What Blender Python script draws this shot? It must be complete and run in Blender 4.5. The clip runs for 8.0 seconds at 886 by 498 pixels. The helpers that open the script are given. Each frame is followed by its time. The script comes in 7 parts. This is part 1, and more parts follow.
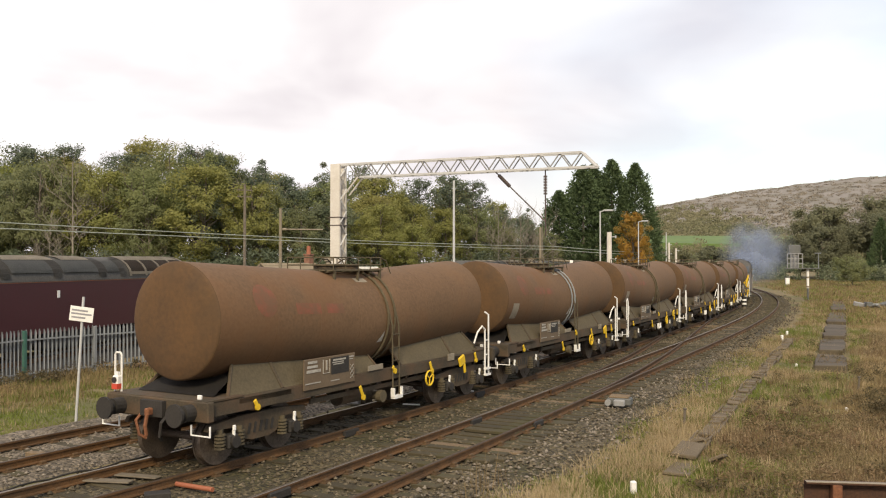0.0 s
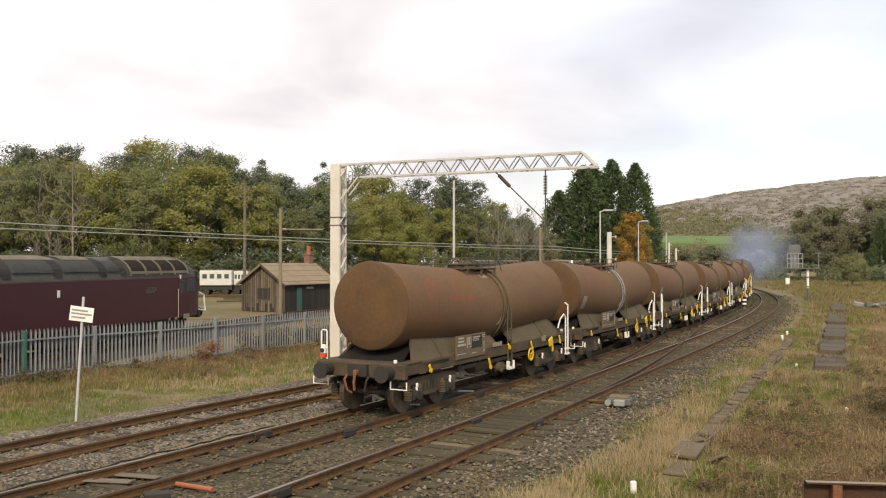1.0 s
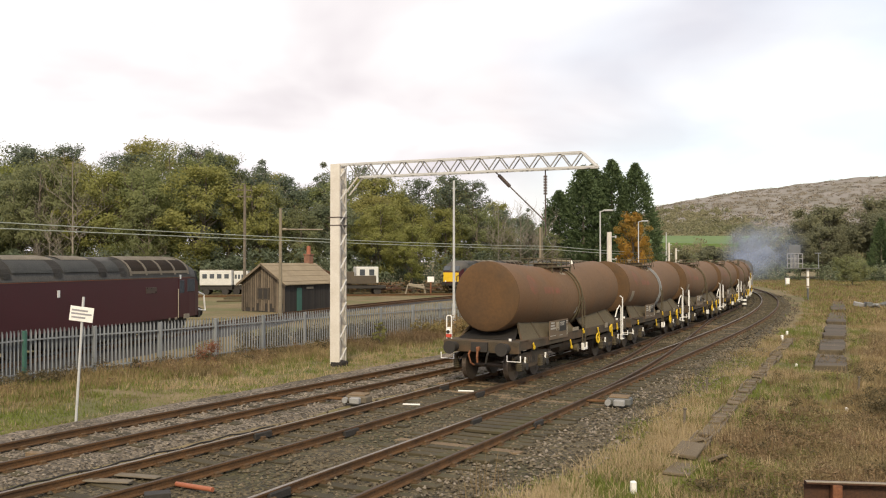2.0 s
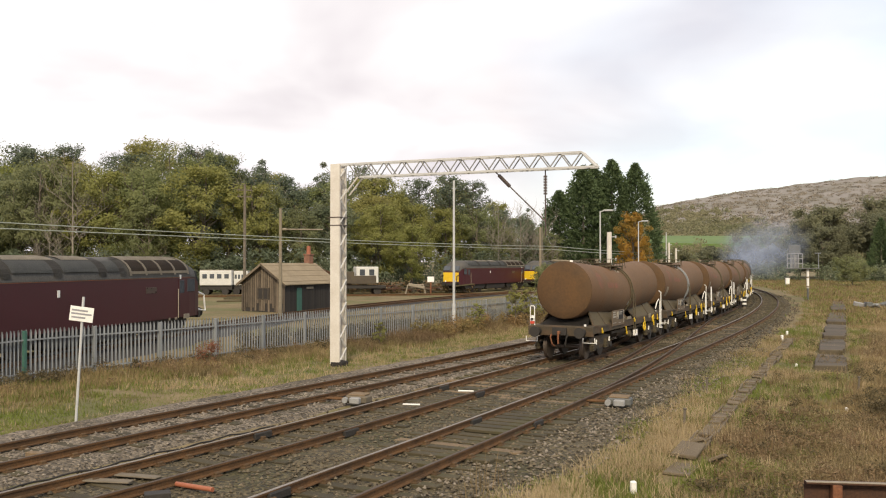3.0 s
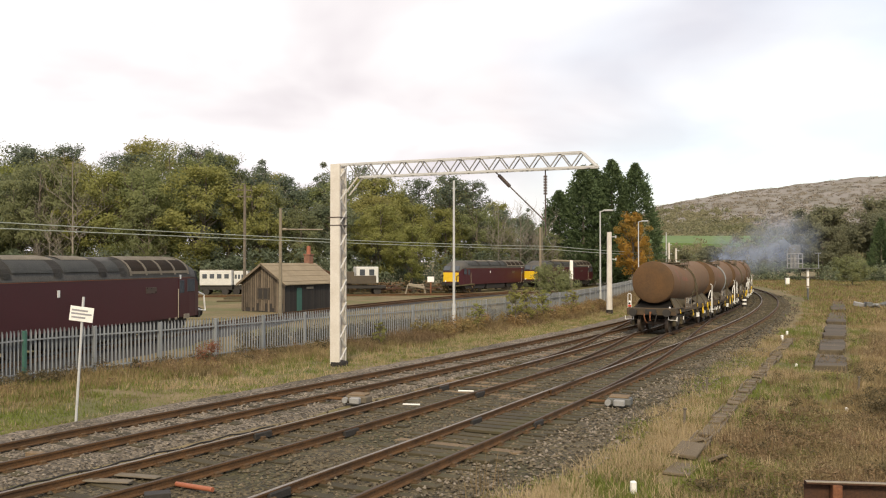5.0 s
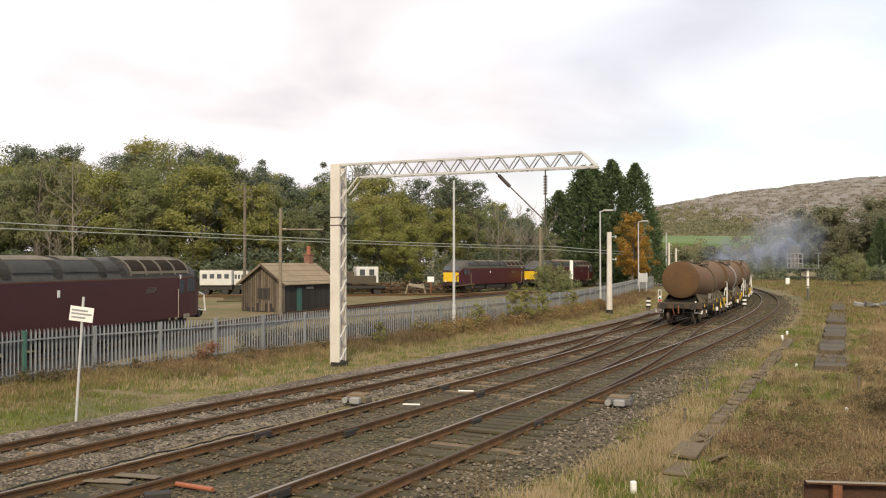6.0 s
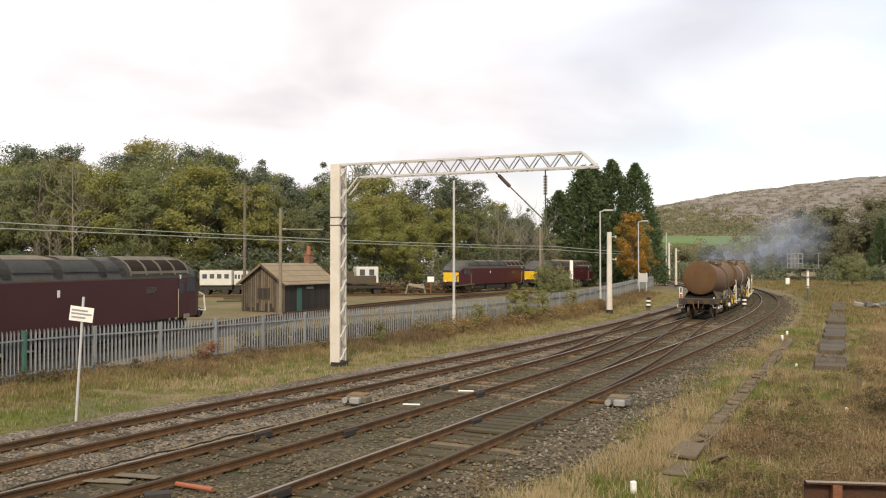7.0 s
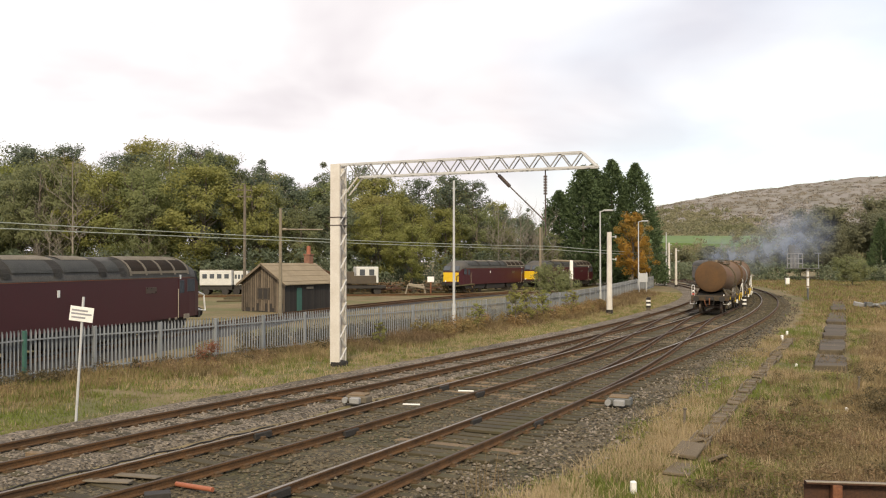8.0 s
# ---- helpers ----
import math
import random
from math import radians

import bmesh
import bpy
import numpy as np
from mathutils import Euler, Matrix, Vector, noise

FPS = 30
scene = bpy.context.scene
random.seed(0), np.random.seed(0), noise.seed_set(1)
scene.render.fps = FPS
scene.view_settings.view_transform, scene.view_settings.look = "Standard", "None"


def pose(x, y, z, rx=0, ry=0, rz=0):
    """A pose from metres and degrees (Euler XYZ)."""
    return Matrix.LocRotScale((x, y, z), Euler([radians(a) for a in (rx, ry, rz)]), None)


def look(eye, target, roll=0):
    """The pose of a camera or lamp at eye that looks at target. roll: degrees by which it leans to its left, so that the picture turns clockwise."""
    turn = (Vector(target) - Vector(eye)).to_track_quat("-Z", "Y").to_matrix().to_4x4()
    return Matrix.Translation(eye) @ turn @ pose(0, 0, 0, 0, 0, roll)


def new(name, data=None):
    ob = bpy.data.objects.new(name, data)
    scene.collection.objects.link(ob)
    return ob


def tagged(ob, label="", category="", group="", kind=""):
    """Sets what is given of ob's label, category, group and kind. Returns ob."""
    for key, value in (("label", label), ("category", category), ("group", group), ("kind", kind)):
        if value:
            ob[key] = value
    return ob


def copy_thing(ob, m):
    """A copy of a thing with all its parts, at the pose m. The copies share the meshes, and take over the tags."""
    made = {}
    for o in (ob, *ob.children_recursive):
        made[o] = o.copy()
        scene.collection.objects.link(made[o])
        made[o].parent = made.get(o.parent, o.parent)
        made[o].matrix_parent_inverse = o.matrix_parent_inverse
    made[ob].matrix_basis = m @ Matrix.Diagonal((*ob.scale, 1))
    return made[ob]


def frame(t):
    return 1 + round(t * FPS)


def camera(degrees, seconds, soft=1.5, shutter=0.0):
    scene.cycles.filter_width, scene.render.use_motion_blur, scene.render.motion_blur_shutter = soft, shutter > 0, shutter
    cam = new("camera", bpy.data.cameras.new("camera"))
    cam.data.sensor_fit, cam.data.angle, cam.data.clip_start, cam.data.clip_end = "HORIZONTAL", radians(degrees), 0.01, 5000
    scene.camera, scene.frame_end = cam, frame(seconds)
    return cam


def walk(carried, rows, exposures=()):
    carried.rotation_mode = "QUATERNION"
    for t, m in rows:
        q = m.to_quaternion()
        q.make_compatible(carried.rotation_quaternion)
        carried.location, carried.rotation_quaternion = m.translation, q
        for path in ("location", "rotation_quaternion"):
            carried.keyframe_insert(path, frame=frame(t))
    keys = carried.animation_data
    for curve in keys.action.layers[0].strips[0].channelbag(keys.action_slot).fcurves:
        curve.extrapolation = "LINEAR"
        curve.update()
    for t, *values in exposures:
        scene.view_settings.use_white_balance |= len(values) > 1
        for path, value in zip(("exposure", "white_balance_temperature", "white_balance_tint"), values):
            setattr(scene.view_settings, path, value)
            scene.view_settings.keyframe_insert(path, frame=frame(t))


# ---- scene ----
# camera: stands still on the near side of the line, eye 3.7 m over the rails
cam = camera(53.35, 8.0, soft=1.1)
EYE = pose(0, 0, 3.7, 90.79, 0, 0)
walk(cam, [(0.0, EYE), (8.0, EYE)], [(0.0, 0.42, 7250, 8), (8.0, 0.42, 7250, 8)])

# ---- light: bright broken overcast, weak sun behind the camera ----
SUN_EL, SUN_AZ = radians(37), radians(182)


def build_world():
    w = bpy.data.worlds.new("overcast")
    scene.world = w
    w.use_nodes = True
    nt = w.node_tree
    nt.nodes.clear()
    n, ln = nt.nodes.new, nt.links.new
    out, add = n("ShaderNodeOutputWorld"), n("ShaderNodeMixShader")
    sky, bsky, bcl = n("ShaderNodeTexSky"), n("ShaderNodeBackground"), n("ShaderNodeBackground")
    sky.sky_type, sky.sun_disc = "NISHITA", False
    sky.sun_elevation, sky.sun_rotation = SUN_EL, SUN_AZ
    bsky.inputs[1].default_value = 0.15
    tc, sep, mapn = n("ShaderNodeTexCoord"), n("ShaderNodeSeparateXYZ"), n("ShaderNodeCombineXYZ")
    ln(tc.outputs["Generated"], sep.inputs[0])
    # clouds lie on a flat layer: divide by the height of the direction
    zz = n("ShaderNodeMath"); zz.operation = "ADD"; zz.inputs[1].default_value = 0.30
    ln(sep.outputs[2], zz.inputs[0])
    zm = n("ShaderNodeMath"); zm.operation = "MAXIMUM"; zm.inputs[1].default_value = 0.05
    ln(zz.outputs[0], zm.inputs[0])
    for i in (0, 1):
        d = n("ShaderNodeMath"); d.operation = "DIVIDE"
        ln(sep.outputs[i], d.inputs[0]); ln(zm.outputs[0], d.inputs[1]); ln(d.outputs[0], mapn.inputs[i])
    big, thin = n("ShaderNodeTexNoise"), n("ShaderNodeTexNoise")
    big.inputs["Scale"].default_value, big.inputs["Detail"].default_value, big.inputs["Roughness"].default_value = 1.7, 4, 0.45
    big.inputs["Distortion"].default_value = 0.3
    thin.inputs["Scale"].default_value, thin.inputs["Detail"].default_value = 0.75, 5
    off = n("ShaderNodeVectorMath"); off.operation = "ADD"; off.inputs[1].default_value = (4.3, 1.7, 0.0)
    ln(mapn.outputs[0], big.inputs["Vector"]); ln(mapn.outputs[0], off.inputs[0]); ln(off.outputs[0], thin.inputs["Vector"])
    r1, r2 = n("ShaderNodeValToRGB"), n("ShaderNodeValToRGB")
    r1.color_ramp.elements[0].position, r1.color_ramp.elements[0].color = 0.39, (0.67, 0.655, 0.75, 1)
    r1.color_ramp.elements[1].position, r1.color_ramp.elements[1].color = 0.69, (0.97, 0.985, 1.08, 1)
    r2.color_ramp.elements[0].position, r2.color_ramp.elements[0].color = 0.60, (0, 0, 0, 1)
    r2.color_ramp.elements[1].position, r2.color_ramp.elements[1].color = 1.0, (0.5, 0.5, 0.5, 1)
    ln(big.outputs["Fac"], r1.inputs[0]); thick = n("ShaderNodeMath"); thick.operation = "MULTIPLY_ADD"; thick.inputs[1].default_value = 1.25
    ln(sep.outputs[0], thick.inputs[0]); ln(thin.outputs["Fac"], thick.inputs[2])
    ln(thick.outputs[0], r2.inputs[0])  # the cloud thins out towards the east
    ln(r1.outputs[0], bcl.inputs[0])
    bcl.inputs[1].default_value = 0.93
    ln(sky.outputs[0], bsky.inputs[0])
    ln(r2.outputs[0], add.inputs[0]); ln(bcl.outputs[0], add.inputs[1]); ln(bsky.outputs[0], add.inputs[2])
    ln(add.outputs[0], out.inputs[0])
    lamp = bpy.data.lights.new("sun", "SUN")
    lamp.energy, lamp.angle, lamp.color = 2.5, radians(11), (1.0, 0.88, 0.68)
    sun = new("sun", lamp)
    d = Vector((math.sin(SUN_AZ) * math.cos(SUN_EL), math.cos(SUN_AZ) * math.cos(SUN_EL), math.sin(SUN_EL)))
    sun.matrix_world = look(d * 60, (0, 0, 0))


build_world()


# ---- materials ----
def surf(name, c1, c2, rough=0.8, scale=6.0, fine=60.0, bump=0.3, metal=0.0, c3=None, s3=1.2, amt3=0.5, rnd=0.0, island=False,
         coords="Object", dist=0.02, leafy=0.0, tint=None, split=0.70):
    """Two colours mixed at a broad and a fine scale, a third in patches, a fine relief."""
    m = bpy.data.materials.new(name)
    m.use_nodes = True
    nt = m.node_tree
    n, ln = nt.nodes.new, nt.links.new
    bsdf = nt.nodes["Principled BSDF"]
    tc = n("ShaderNodeTexCoord")
    vec = tc.outputs[coords]

    def noi(s, d=4.0, r=0.6):
        t = n("ShaderNodeTexNoise")
        t.inputs["Scale"].default_value, t.inputs["Detail"].default_value, t.inputs["Roughness"].default_value = s, d, r
        ln(vec, t.inputs["Vector"])
        return t.outputs["Fac"]

    def ramp(src, a, b):
        t = n("ShaderNodeMapRange")
        t.inputs["From Min"].default_value, t.inputs["From Max"].default_value = a, b
        ln(src, t.inputs["Value"])
        return t.outputs["Result"]

    def mix(fac, a, b):
        t = n("ShaderNodeMix")
        t.data_type = "RGBA"
        ln(fac, t.inputs[0])
        for k, v in ((6, a), (7, b)):
            if isinstance(v, tuple):
                t.inputs[k].default_value = (*v, 1)
            else:
                ln(v, t.inputs[k])
        return t.outputs[2]

    f1, f2 = noi(scale), noi(fine, 3.0)
    addn = n("ShaderNodeMath")
    addn.operation = "ADD"
    ln(f1, addn.inputs[0])
    ln(f2, addn.inputs[1])
    fac = ramp(addn.outputs[0], 0.72, 1.28)
    if island or rnd:
        src = n("ShaderNodeNewGeometry").outputs["Random Per Island"] if island else n("ShaderNodeObjectInfo").outputs["Random"]
        mm = n("ShaderNodeMix")
        mm.inputs[0].default_value = split if island else rnd
        ln(fac, mm.inputs[2])
        ln(src, mm.inputs[3])
        fac = mm.outputs[0]
    col = mix(fac, c1, c2)
    if c3:
        m3 = n("ShaderNodeMath")
        m3.operation = "MULTIPLY"
        m3.inputs[1].default_value = amt3
        m3.use_clamp = True
        ln(ramp(noi(s3, 5.0), 0.47, 0.62), m3.inputs[0])
        col = mix(m3.outputs[0], col, c3)
    if tint:
        # each plant of a kind leans more or less towards a second colour
        tm = n("ShaderNodeMath")
        tm.operation = "MULTIPLY"
        tm.inputs[1].default_value = 0.75
        ln(n("ShaderNodeObjectInfo").outputs["Random"], tm.inputs[0])
        col = mix(tm.outputs[0], col, tint)
    ln(col, bsdf.inputs["Base Color"])
    bsdf.inputs["Metallic"].default_value = metal
    rr = n("ShaderNodeMapRange")
    rr.inputs["To Min"].default_value, rr.inputs["To Max"].default_value = max(rough - 0.12, 0.03), min(rough + 0.12, 1.0)
    ln(f1, rr.inputs["Value"])
    ln(rr.outputs["Result"], bsdf.inputs["Roughness"])
    if bump:
        b = n("ShaderNodeBump")
        b.inputs["Strength"].default_value, b.inputs["Distance"].default_value = bump, dist
        ln(addn.outputs[0], b.inputs["Height"])
        ln(b.outputs["Normal"], bsdf.inputs["Normal"])
    if leafy:
        tl, ms = n("ShaderNodeBsdfTranslucent"), n("ShaderNodeMixShader")
        ms.inputs[0].default_value = leafy
        ln(col, tl.inputs[0])
        ln(bsdf.outputs[0], ms.inputs[1])
        ln(tl.outputs[0], ms.inputs[2])
        ln(ms.outputs[0], nt.nodes["Material Output"].inputs[0])
    return m


def gravel_mat(name, c1, c2, c3, scale=22.0):
    """Stones as cells: a colour for each, dark joints, strong relief."""
    m = surf(name, c1, c2, 0.95, 0.6, 9.0, 0.0, c3=c3, s3=0.35, amt3=0.7)
    nt = m.node_tree
    n, ln = nt.nodes.new, nt.links.new
    bsdf = nt.nodes["Principled BSDF"]
    base = bsdf.inputs["Base Color"].links[0].from_socket
    tc, v = n("ShaderNodeTexCoord"), n("ShaderNodeTexVoronoi")
    v.inputs["Scale"].default_value = scale
    ln(tc.outputs["Object"], v.inputs["Vector"])
    hs = n("ShaderNodeSeparateColor")
    ln(v.outputs["Color"], hs.inputs[0])
    mr = n("ShaderNodeMapRange")
    mr.inputs["To Min"].default_value, mr.inputs["To Max"].default_value = 0.28, 1.85
    ln(hs.outputs[0], mr.inputs["Value"])
    mx = n("ShaderNodeMix")
    mx.data_type, mx.blend_type = "RGBA", "MULTIPLY"
    mx.inputs[0].default_value = 1.0
    ln(base, mx.inputs[6])
    ln(mr.outputs["Result"], mx.inputs[7])
    ln(mx.outputs[2], bsdf.inputs["Base Color"])
    inv = n("ShaderNodeMath")
    inv.operation = "SUBTRACT"
    inv.inputs[0].default_value = 1.0
    ln(v.outputs["Distance"], inv.inputs[1])
    b = n("ShaderNodeBump")
    b.inputs["Strength"].default_value, b.inputs["Distance"].default_value = 0.9, 0.05
    ln(inv.outputs[0], b.inputs["Height"])
    ln(b.outputs["Normal"], bsdf.inputs["Normal"])
    return m


